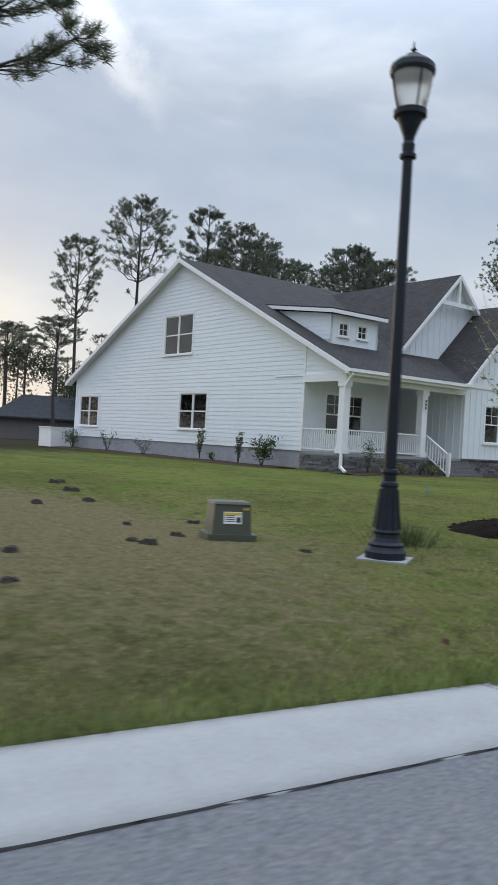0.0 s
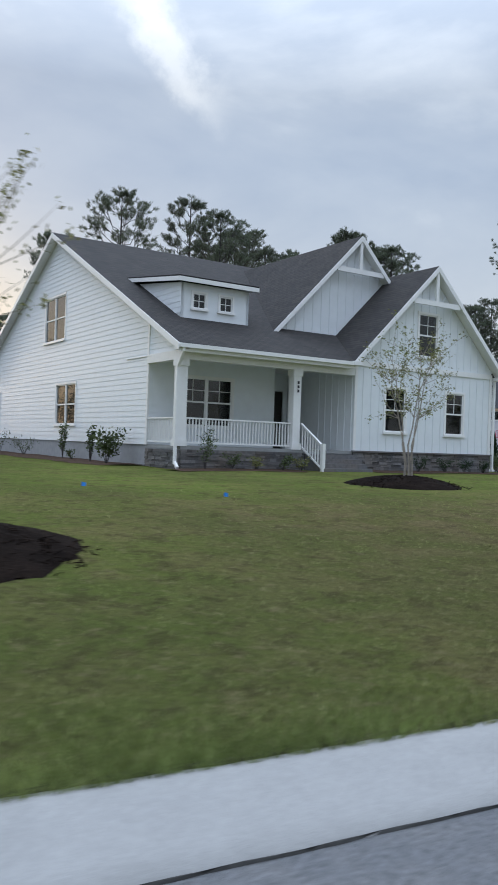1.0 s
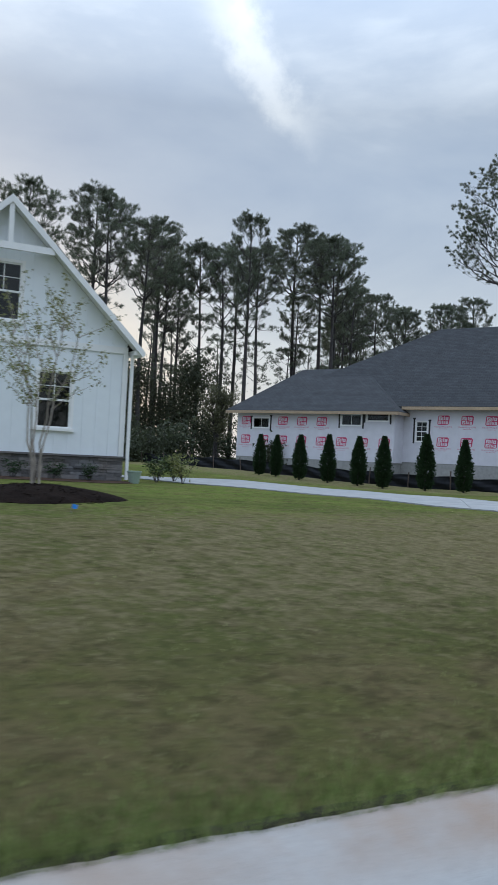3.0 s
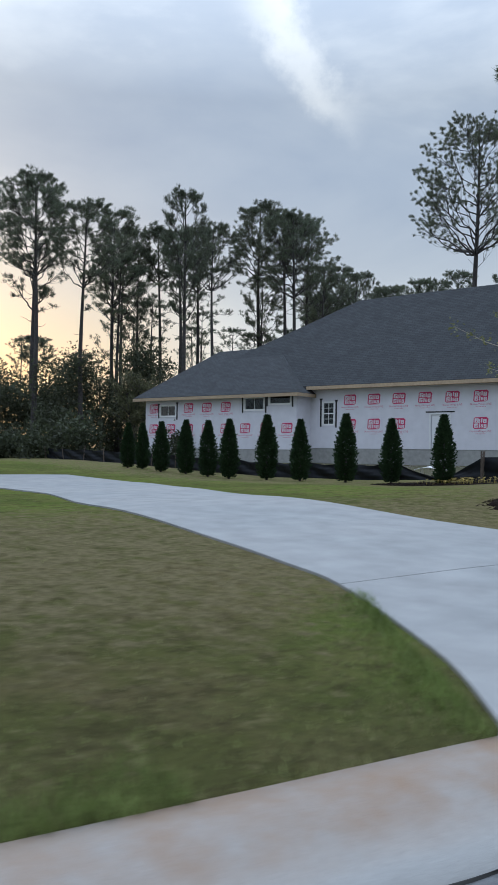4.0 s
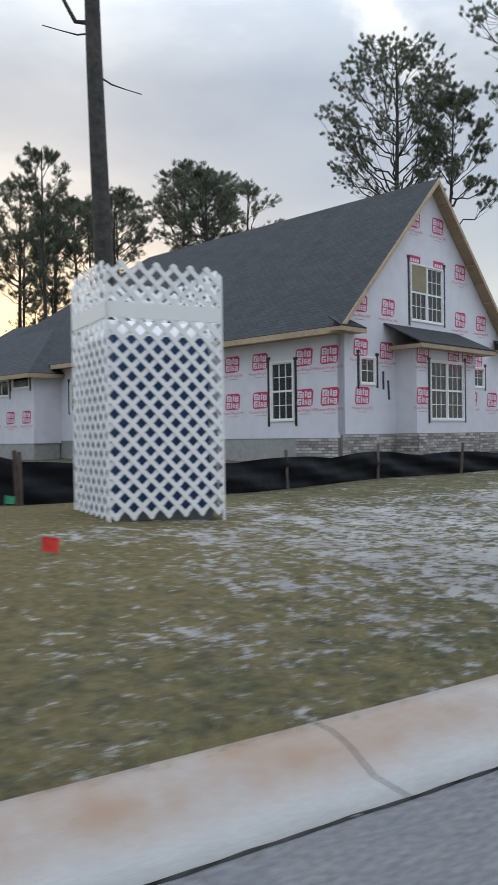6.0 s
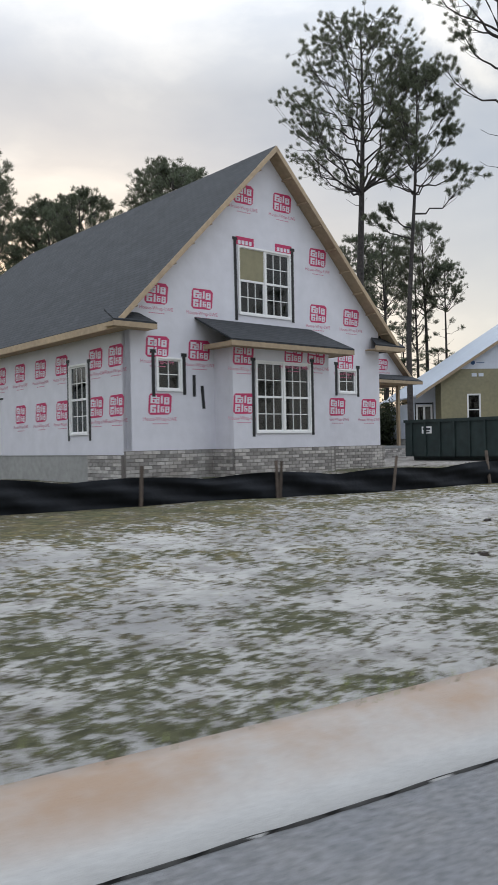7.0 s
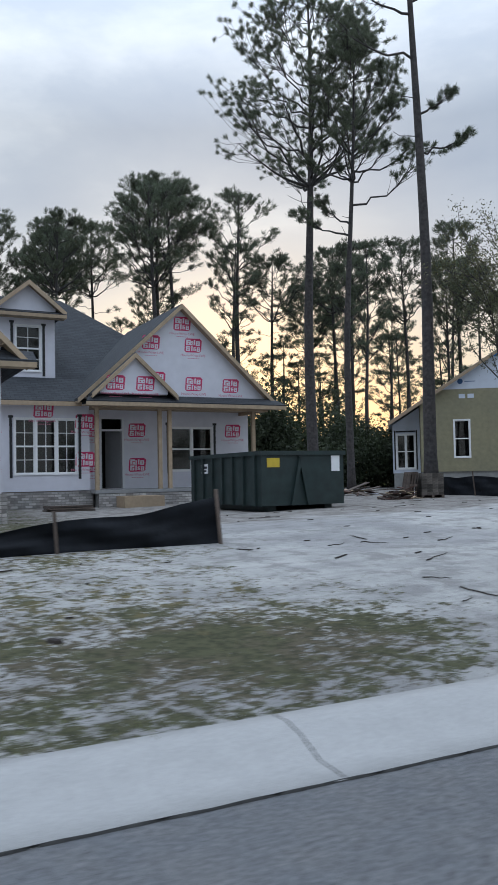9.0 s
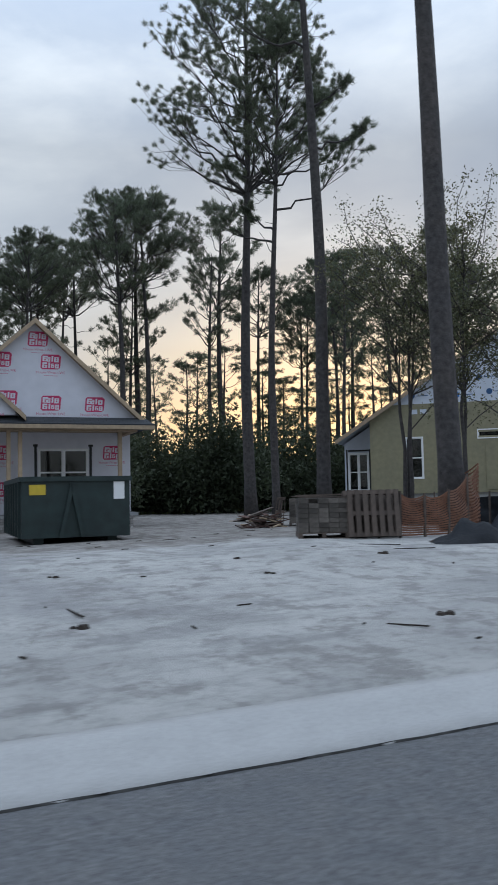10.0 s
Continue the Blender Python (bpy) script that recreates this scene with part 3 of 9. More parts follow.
DRY = 0.95 * np.exp(-(((GX + 3.8) / 5.2) ** 2 + ((GY - 10.6) / 3.4) ** 2)) + 0.42 * (1 - ease(FS, 6, 9)) * ease(FL, 0.4, 1.4) * (1 - ease(FL, 8, 12)) + 0.45 * ease(FS, 14, 24) * ease(FL, 1, 4) * (1 - ease(FL, 7, 12)) + 0.20 * ease(FS, 27, 33) * ease(FL, 0.5, 2) * (1 - ease(FL, 9, 14)) * (1 - ease(FS, 47, 52)) + 0.62 * ease(FS, 46, 50) * (1 - ease(FS, 54, 60))
TRODDEN = 0.9 * ease(FS, 70, 78) * ease(FL, 8.5, 13)
for layer, values in (("trodden", TRODDEN), ("bare", BARE), ("dry", DRY), ("full", np.maximum(ease(FL, 6, 12), 0.75 * ease(FS, 5.5, 8.5) * (1 - ease(FS, 12, 17)) + 0.9 * np.exp(-(((GX - 22.4) * 0.79 + (GY - 39.3) * 0.62) / 0.8) ** 2 - (((GX - 22.4) * 0.62 - (GY - 39.3) * 0.79) / 1.7) ** 2)))):
    ground.data.attributes.new(layer, "FLOAT", "POINT").data.foreach_set("value", values.ravel().astype(np.float32))
tagged(ground, "mown lawn fading into patchy weeds and pale sand", "ground", kind="structure")


def kerb_spread(st):
    """How much wider than its usual section the kerb runs: pinched at the start, wide along the sandy plot."""
    return -0.05 * (1 - ease(st, 5, 12)) + 0.15 * ease(st, 52, 66)


def kerb_back(st):
    """How far the kerb's back edge lies bare behind its line."""
    return 0.09 * (1 - ease(st, 4, 9)) + 0.12 * ease(st, 33.5, 35) * (1 - ease(st, 38, 39.5))


def strip(name, offsets, heights, y0, y1, step, mat, jitter=0.0):
    """A band along the kerb: cross-section of (distance towards the road, height over it), swept along stations."""
    me = Mesh()
    st = np.arange(y0, y1 + step / 2, step)
    k = kerb_slope(st)
    nx, ny = 1 / np.sqrt(1 + k * k), -k / np.sqrt(1 + k * k)
    x, zr = kerb_x(st), road_z(st)
    rows = []
    for o, h in zip(offsets, heights):
        o = o + kerb_spread(st) * min(max(o / KERB_WIDTH, 0), 1) - kerb_back(st) * min(max(1 - o / 0.3, 0), 1)
        if jitter:
            o = o + jitter * (np.sin(st * 9.7) * np.sin(st * 3.3) + 0.7 * np.sin(st * 23.0 + o * 900))
        rows.append(np.stack([x + nx * o, st + ny * o, zr + h], 1))
    m = len(st)
    for r in rows:
        me.v += [tuple(p) for p in r.tolist()]
    for i in range(len(rows) - 1):
        for j in range(m - 1):
            me.f.append((i * m + j, (i + 1) * m + j, (i + 1) * m + j + 1, i * m + j + 1))
            me.m.append(0)
    out = me.make(name, mat, smooth=True)
    out.attributes.new("across", "FLOAT", "POINT").data.foreach_set("value", np.repeat(offsets, m).astype(np.float32))
    return out


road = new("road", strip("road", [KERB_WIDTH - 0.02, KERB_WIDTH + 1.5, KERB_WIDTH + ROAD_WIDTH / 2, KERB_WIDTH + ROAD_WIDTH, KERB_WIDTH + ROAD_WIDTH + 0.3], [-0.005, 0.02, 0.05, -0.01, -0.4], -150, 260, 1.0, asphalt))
tagged(road, "worn grey asphalt street with a pale gravelly surface", "road", kind="structure")


seam = new("road_seam", strip("road_seam", [KERB_WIDTH - 0.001, KERB_WIDTH + 0.001, KERB_WIDTH + 0.0035, KERB_WIDTH + 0.005], [-0.02, 0.0100, 0.0095, -0.02], -6, 100, 0.11, material("road_crack", (0.05, 0.049, 0.047), 0.95, vary=0.4, scale=20), jitter=0.005))
tagged(seam, "dark ragged crack between the kerb and the asphalt", "crack", kind="structure")


def kerb_material():
    m = material("kerb_concrete", (0.335, 0.332, 0.325), 0.85, vary=0.09, scale=34, bump=0.3, bump_scale=90)
    n, l = m.node_tree.nodes, m.node_tree.links
    b = n["Principled BSDF"]
    src = b.inputs["Base Color"].links[0].from_socket
    co = n.new("ShaderNodeTexCoord")
    sep = n.new("ShaderNodeSeparateXYZ")
    l.new(co.outputs["Object"], sep.inputs[0])
    # iron-red wash left by run-off
    ra, rb = n.new("ShaderNodeMapRange"), n.new("ShaderNodeMapRange")
    for r, a, c in ((ra, 23, 30), (rb, 76, 62)):
        r.inputs["From Min"].default_value, r.inputs["From Max"].default_value = a, c
        l.new(sep.outputs["Y"], r.inputs["Value"])
    no = n.new("ShaderNodeTexNoise")
    no.inputs["Scale"].default_value, no.inputs["Detail"].default_value, no.inputs["Roughness"].default_value = 1.5, 9.0, 0.68
    l.new(co.outputs["Object"], no.inputs["Vector"])
    rn = n.new("ShaderNodeMapRange")
    rn.inputs["From Min"].default_value, rn.inputs["From Max"].default_value = 0.36, 0.64
    rn.inputs["To Min"].default_value, rn.inputs["To Max"].default_value = 0.25, 1.0
    l.new(no.outputs["Fac"], rn.inputs["Value"])
    prod = rn.outputs[0]
    ac = n.new("ShaderNodeAttribute")
    ac.attribute_name = "across"
    rc = n.new("ShaderNodeMapRange")
    rc.interpolation_type = "SMOOTHSTEP"
    rc.inputs["From Min"].default_value, rc.inputs["From Max"].default_value = 0.56, 0.28
    l.new(ac.outputs["Fac"], rc.inputs["Value"])
    for r in (ra, rb, rc):
        mu = n.new("ShaderNodeMath")
        mu.operation = "MULTIPLY"
        l.new(prod, mu.inputs[0])
        l.new(r.outputs[0], mu.inputs[1])
        prod = mu.outputs[0]
    mix = n.new("ShaderNodeMix")
    mix.data_type = "RGBA"
    mix.inputs["B"].default_value = (0.270, 0.190, 0.135, 1)
    l.new(prod, mix.inputs["Factor"])
    l.new(src, mix.inputs["A"])
    l.new(mix.outputs["Result"], b.inputs["Base Color"])
    return m


kerb_mat = kerb_material()
kerb = thing("kerb", "pale concrete rolled kerb with rust-stained stretches", "kerb", Matrix(), kind="structure")
GAP = 0.0055
SECTION = ([-0.0, 0.02, 0.16, 0.30, 0.46, KERB_WIDTH, KERB_WIDTH], [-0.25, 0.105, 0.115, 0.085, 0.012, 0.006, -0.25])
JOINTS = (-7.0, -2.3, 2.4, 7.03, 11.6, 16.32, 20.92, 25.5, 30.1, 34.7, 39.4, 44.1, 48.88, 53.9, 59.0, 64.1, 69.18, 72.85, 78.3, 83.65, 89.0, 94.3)
INLET = (18.34, 19.23)
stops = list(JOINTS)
pieces = []
for a, b in zip(stops[:-1], stops[1:]):
    k = float(kerb_slope((a + b) / 2))
    g = GAP / math.sqrt(1 + k * k)
    if a < INLET[0] < b:
        pieces += [(a + g, INLET[0]), (INLET[1], b - g)]
    else:
        pieces.append((a + g, b - g))
for a, b in pieces:
    steps = max(2, int(round((b - a) / 0.9)))
    part("kerbstone", strip("kerbstone", *SECTION, a, b, (b - a) / steps, kerb_mat), None, kerb)
for a, b in ((-150, stops[0]), (stops[-1], 260)):
    part("kerb_run", strip("kerb_run", *SECTION, a, b, (b - a) / 60, kerb_mat), None, kerb)
far_kerb = new("kerb_opposite", strip("kerb_opposite", [KERB_WIDTH + ROAD_WIDTH, KERB_WIDTH + ROAD_WIDTH, KERB_WIDTH + ROAD_WIDTH + 0.4, KERB_WIDTH + ROAD_WIDTH + 0.75, KERB_WIDTH + ROAD_WIDTH + 0.75], [-0.3, 0.01, 0.03, 0.12, -0.4], -150, 260, 2.0, concrete))
tagged(far_kerb, "pale concrete kerb on the other side of the street", "kerb", kind="structure")


def beside(station, lat, dz=0.0):
    """A place at a station of the kerb and a distance behind it, on the ground."""
    k = float(kerb_slope(station))
    n = math.sqrt(1 + k * k)
    x, y = float(kerb_x(station)) - lat / n, station + lat * k / n
    return x, y, gz(x, y) + dz


# storm inlet in the kerb: iron hood, throat and grate
def storm_inlet():
    st = sum(INLET) / 2
    k = float(kerb_slope(st))
    a = math.degrees(math.atan2(1, k))
    ob = thing("storm_drain", "rusty iron kerb inlet with a slotted grate", "storm drain", pose(float(kerb_x(st)), st, float(road_z(st)), 0, 0, a))
    w = (INLET[1] - INLET[0]) * math.sqrt(1 + k * k) - 0.02
    m = Mesh()
    prof = [(0.03, 0.12), (-0.20, 0.12), (-0.225, 0.135), (-0.225, 0.165), (-0.20, 0.185), (0.03, 0.19)]
    m.hexa([(-w / 2, y, z) for y, z in prof], [(w / 2, y, z) for y, z in prof])
    part("hood", m, iron_dark, ob)
    part("back_plate", Mesh().box(-w / 2, w / 2, -0.16, -0.135, -0.30, 0.118), iron_dark, ob)
    part("pit_floor", Mesh().box(-w / 2, w / 2, -KERB_WIDTH, -0.16, -0.33, -0.30), dark_dirt, ob)
    for x0, x1 in ((-w / 2 - 0.004, -w / 2 + 0.03), (w / 2 - 0.03, w / 2 + 0.004)):
        part("cheek", Mesh().box(x0, x1, -KERB_WIDTH + 0.04, -0.165, -0.30, 0.118), concrete, ob)
    part("grate_frame", Mesh().box(-w / 2, w / 2, -KERB_WIDTH, -KERB_WIDTH + 0.04, -0.05, 0.0), iron_dark, ob)
    part("grate_frame", Mesh().box(-w / 2, w / 2, -0.27, -0.23, -0.05, 0.0), iron_dark, ob)
    n = 16
    for i in range(n + 1):
        x = -w / 2 + 0.045 + (w - 0.09) * i / n
        part("grate_bar", Mesh().box(x - 0.013, x + 0.013, -KERB_WIDTH + 0.04, -0.27, -0.04, 0.0), iron_dark, ob)


storm_inlet()

# concrete drive, cast in slabs
DRIVE_L = [(24.35, 36.75), (23.6, 37.95), (22.75, 39.13), (21.34, 40.44), (20.39, 40.98), (19.1, 41.68), (17.4, 42.52), (14.6, 43.8), (8.28, 46.9), (-2.0, 47.5)]
DRIVE_R = [(26.4, 44.2), (25.2, 44.1), (24.25, 44.33), (23.2, 44.62), (20.8, 45.1), (18.37, 46.25), (15.7, 47.5), (12.6, 49.4), (8.2, 52.4), (1.0, 55.6)]


def driveway():
    ob = thing("driveway", "pale cast concrete driveway with sawn joints", "driveway", Matrix(), kind="structure")
    n = len(DRIVE_L)
    s0 = 37.75
    s1 = float(foot(*DRIVE_R[0])[0])
    for i in range(n - 1):
        m = Mesh()
        k = 6

        def bend(side, v):
            """A smooth curve through the edge's points."""
            p0, p1, p2, p3 = side[max(i - 1, 0)], side[i], side[i + 1], side[min(i + 2, n - 1)]
            return [0.5 * (2 * b + (c - a) * v + (2 * a - 5 * b + 4 * c - d) * v * v + (3 * b - a - 3 * c + d) * v ** 3) for a, b, c, d in zip(p0, p1, p2, p3)]

        def at(u, v):
            c0, c1 = bend(DRIVE_L, v), bend(DRIVE_R, v)
            x, y = c0[0] + (c1[0] - c0[0]) * u, c0[1] + (c1[1] - c0[1]) * u
            if i == 0:
                st = s0 + (s1 - s0) * u
                ex, ey = DRIVE_L[1][0] + (DRIVE_R[1][0] - DRIVE_L[1][0]) * u, DRIVE_L[1][1] + (DRIVE_R[1][1] - DRIVE_L[1][1]) * u
                x, y = (float(kerb_x(st)) - 0.015) * (1 - v) + ex * v, st * (1 - v) + ey * v
            return x, y
        v1 = {2: 0.991, 6: 0.996}.get(i, 1.0)
        rows = 5
        for v in [v1 * q / rows for q in range(rows + 1)]:
            for j in range(k + 1):
                x, y = at(j / k, v)
                z = max(gz(x, y), float(road_z(y)) + 0.1)
                m.v += [(x, y, z + (0.028 if i else 0.006 + 0.022 * v)), (x, y, z - 0.2)]
        w = 2 * (k + 1)
        for q in range(rows):
            for j in range(k):
                a, b = q * w + 2 * j, q * w + 2 * (j + 1)
                m.f += [(a, a + w, b + w, b), (a + 1, b + 1, b + w + 1, a + w + 1)]
            a, e = q * w, q * w + 2 * k
            m.f += [(a, a + 1, a + w + 1, a + w), (e, e + w, e + w + 1, e + 1)]
        for j in range(k):
            a, b, t = 2 * j, 2 * (j + 1), rows * w
            m.f += [(a, b, b + 1, a + 1), (a + t, a + t + 1, b + t + 1, b + t)]
        m.m = [0] * len(m.f)
        part("slab", m, concrete, ob)


driveway()


# ---- windows, walls ----
def window_sash(unit_w, h, cols, rows, both):
    """Meshes for one hung sash pair, centred at x = 0, sill at z = 0, facing -y."""
    fr, mun = Mesh(), Mesh()
    t = 0.045
    for x in (-unit_w / 2, unit_w / 2 - t):
        fr.box(x, x + t, -0.03, 0.03, 0, h)
    fr.box(-unit_w / 2 + t, unit_w / 2 - t, -0.03, 0.03, 0, t)
    fr.box(-unit_w / 2 + t, unit_w / 2 - t, -0.03, 0.03, h - t, h)
    if h > 0.9:
        fr.box(-unit_w / 2 + t, unit_w / 2 - t, -0.035, 0.025, h * 0.5 - 0.03, h * 0.5 + 0.03)
    halves = [(h * 0.5 + 0.03, h - t)] + ([(t, h * 0.5 - 0.03)] if both else []) if h > 0.9 else [(t, h - t)]
    for z0, z1 in halves:
        for i in range(1, cols):
            x = -unit_w / 2 + t + (unit_w - 2 * t) * i / cols
            mun.box(x - 0.011, x + 0.011, -0.012, 0.012, z0, z1)
        for j in range(1, rows):
            z = z0 + (z1 - z0) * j / rows
            mun.box(-unit_w / 2 + t, unit_w / 2 - t, -0.0121, 0.0121, z - 0.011, z + 0.011)
    return fr, mun


def window(parent, at, units, w, h, cols=2, rows=2, both=False, trim=0.09, sill=True, name="window", label="", boarded=None):
    """A hung window (or a pair) under a house: casing, then sash, grille and panes as its own pieces. w, h: the whole opening."""
    m = Mesh()
    y0, y1 = -0.035, 0.09
    m.box(-w / 2 - trim, -w / 2, y0, y1, -trim if not sill else 0, h + trim)
    m.box(w / 2, w / 2 + trim, y0, y1, -trim if not sill else 0, h + trim)
    m.box(-w / 2, w / 2, y0, y1, h, h + trim)
    if sill:
        m.box(-w / 2 - trim - 0.03, w / 2 + trim + 0.03, y0 - 0.05, y1, -trim, 0)
    else:
        m.box(-w / 2, w / 2, y0, y1, -trim, 0)
    mul = 0.06
    uw = (w - mul * (units - 1)) / units
    for i in range(1, units):
        x = -w / 2 + i * uw + (i - 1) * mul
        m.box(x, x + mul, y0 + 0.01, y1, 0, h)
    win = part(name, m, vinyl, parent, label, at)
    for i in range(units):
        x = -w / 2 + uw / 2 + i * (uw + mul)
        fr, mun = window_sash(uw, h, cols, rows, both)
        part("sash", fr, vinyl, win, at=pose(x, 0.03, 0))
        if mun.v:
            part("grille", mun, vinyl, win, at=pose(x, 0.03, 0))
        spans_z = [(0.0, h * 0.5, "lower"), (h * 0.5, h, "upper")] if h > 0.9 else [(0, h, "single")]
        for z0, z1, which in spans_z:
            pane = Mesh()
            pane.box(-uw / 2 + 0.02, uw / 2 - 0.02, -0.004, 0.004, z0 + 0.02, z1 - 0.02)
            if boarded == (i, which):
                part("board", pane, osb, win, "tan board in place of a pane", at=pose(x, 0.0, 0))
            else:
                part("pane", pane, glass, win, at=pose(x, 0.034, 0)).visible_shadow = False
    return win


def edge_span(poly, z):
    """Least and greatest a where a convex outline [(a, z)...] meets height z."""
    hit = []
    for (a0, z0), (a1, z1) in zip(poly, poly[1:] + poly[:1]):
        if min(z0, z1) - 1e-9 <= z <= max(z0, z1) + 1e-9:
            if abs(z1 - z0) < 1e-9:
                hit += [a0, a1]
            else:
                hit.append(a0 + (a1 - a0) * (z - z0) / (z1 - z0))
    return (min(hit), max(hit)) if hit else None


def wall_cells(poly, holes, levels=()):
    """A gabled wall with rectangular openings, as four-cornered cells: (a0, a1 below, z0, a0, a1 above, z1)."""
    zs = sorted({round(z, 5) for _, z in poly} | {round(z, 5) for h in holes for z in h[2:]} | set(levels))
    zs = [z for z in zs if min(p[1] for p in poly) - 1e-6 <= z <= max(p[1] for p in poly) + 1e-6]
    out = []
    for z0, z1 in zip(zs, zs[1:]):
        if z1 - z0 < 1e-4:
            continue
        e0, e1 = edge_span(poly, z0 + 1e-6), edge_span(poly, z1 - 1e-6)
        if not e0 or not e1:
            continue
        cuts = sorted((h[0], h[1]) for h in holes if h[2] < z1 - 1e-6 and h[3] > z0 + 1e-6)
        row, lo = [], (e0[0], e1[0])
        for a, b in cuts:
            if a > min(lo) + 1e-6:
                row.append((lo[0], a, lo[1], a))
            lo = (b, b)
        if max(e0[1], e1[1]) > max(lo) + 1e-6:
            row.append((lo[0], e0[1], lo[1], e1[1]))
        for a0, a1, b0, b1 in row:
            for c in sorted({h[i] for h in holes for i in (0, 1)}):
                if max(a0, b0) + 1e-4 < c < min(a1, b1) - 1e-4:
                    out.append((a0, c, z0, b0, c, z1))
                    a0 = b0 = c
            out.append((a0, a1, z0, b0, b1, z1))
    return out


def wall_mesh(poly, holes, thick=0.15):
    """The wall as a solid: a along x, facing -y, its face at y = 0."""
    m = Mesh()
    for a0, a1, z0, b0, b1, z1 in wall_cells(poly, holes):
        m.hexa([(a0, 0, z0), (a1, 0, z0), (a1, thick, z0), (a0, thick, z0)], [(b0, 0, z1), (b1, 0, z1), (b1, thick, z1), (b0, thick, z1)])
    return m.weld()


def courses(parent, at, poly, holes, reveal, mat, proud=0.020):
    """Lap siding: one tapered board a piece, cut round the openings."""
    z0, z1 = min(p[1] for p in poly), max(p[1] for p in poly)
    n = int(math.ceil((z1 - z0) / reveal))
    for i in range(n):
        a, b = z0 + i * reveal, min(z0 + (i + 1) * reveal, z1 - 0.01)
        mid = (a + b) / 2
        e0, e1 = edge_span(poly, a + 1e-6), edge_span(poly, b)
        if not e0 or not e1 or b - a < 0.03:
            continue
        lo = [e0[0], e1[0]]
        runs = []
        for h in sorted(h for h in holes if h[2] < mid < h[3]):
            runs.append((lo[0], h[0], lo[1], h[0]))
            lo = [h[1], h[1]]
        runs.append((lo[0], e0[1], lo[1], e1[1]))
        for p0, p1, q0, q1 in runs:
            if p1 - p0 < 0.02:
                continue
            m = Mesh()
            m.hexa([(p0, -proud, a), (p1, -proud, a), (p1, -0.001, a), (p0, -0.001, a)], [(q0, -0.008, b), (q1, -0.008, b), (q1, -0.001, b), (q0, -0.001, b)])
            part("plank", m, mat, parent, at=at)


def battens(parent, at, poly, holes, pitch, mat, z_from=None, z_to=None):
    """Upright battens on a panelled wall, cut at the openings and at the rake."""
    a0, a1 = min(p[0] for p in poly), max(p[0] for p in poly)
    base = min(p[1] for p in poly) if z_from is None else z_from
    n = int((a1 - a0) / pitch)
    for i in range(n + 1):
        a = a0 + 0.03 + (a1 - a0 - 0.06) * i / n
        top = max(z for z in np.arange(base, max(p[1] for p in poly) + 0.001, 0.01) if edge_span(poly, z) and edge_span(poly, z)[0] <= a <= edge_span(poly, z)[1])
        if z_to is not None:
            top = min(top, z_to)
        runs = [[base, top]]
        for h in holes:
            if h[0] - 0.12 < a < h[1] + 0.12:
                runs = [r for z0, z1 in runs for r in ([z0, min(z1, h[2] - 0.14)], [max(z0, h[3] + 0.1), z1])]
        for z0, z1 in runs:
            if z1 - z0 > 0.08:
                m = Mesh()
                m.box(a - 0.032, a + 0.032, -0.022, -0.001, z0, z1)
                part("batten", m, mat, parent, at=at)


def roof_plane(name, pts, parent, mat, thick=0.14, label="", under=None):
    """A slab of roof from its top corners, in order; the first edge is the eave."""
    p = [Vector(q) for q in pts]
    nrm = (p[1] - p[0]).cross(p[-1] - p[0]).normalized()
    if nrm.z < 0:
        nrm = -nrm
        p = [p[1], p[0]] + p[2:][::-1] if len(p) > 2 else p
        nrm = (p[1] - p[0]).cross(p[-1] - p[0]).normalized()
    m = Mesh()
    k = len(p)
    m.v = [tuple(q - Vector((0, 0, thick))) for q in p] + [tuple(q) for q in p]
    m.f.append(tuple(reversed(range(k))))
    m.f.append(tuple(range(k, 2 * k)))
    m.m += [0, 0]
    for i in range(k):
        j = (i + 1) % k
        m.f.append((i, j, k + j, k + i))
        m.m.append(0)
    me = m.make(name, mat)
    ux = (p[1] - p[0]).normalized()
    uy = nrm.cross(ux)
    slab_uv(me, lambda co: ((co - p[0]).dot(ux), (co - p[0]).dot(uy)))
    return part(name, me, None, parent, label)


def ledgestones(parent, at, a0, a1, z0, z1, name="stone_facing", seed=3):
    """Thin stacked stones in uneven courses, one mesh."""
    r = random.Random(seed)
    m = Mesh()
    z = z0
    while z < z1 - 0.03:
        h = min(r.choice((0.06, 0.08, 0.10, 0.13)), z1 - z)
        a = a0
        while a < a1 - 0.02:
            w = min(r.uniform(0.16, 0.62), a1 - a)
            d = r.uniform(0.0, 0.035)
            m.box(a + 0.004, a + w - 0.004, -0.04 - d, 0.02, z + 0.004, z + h - 0.004)
            a += w
        z += h
    ob = part(name, m, stone_mat, parent, at=at)
    ob["kind"] = "stuff"
    return ob


# ---- finished white house ----
H1A = 57.98
S0, D0, ZG = 24.96, 20.88, 0.42


def H1(s, d, z=0.0):
    return (s - S0, d - D0, z - ZG)


def world_of(angle, s, d):
    a = radians(angle)
    return s * math.cos(a) - d * math.sin(a), s * math.sin(a) + d * math.cos(a)


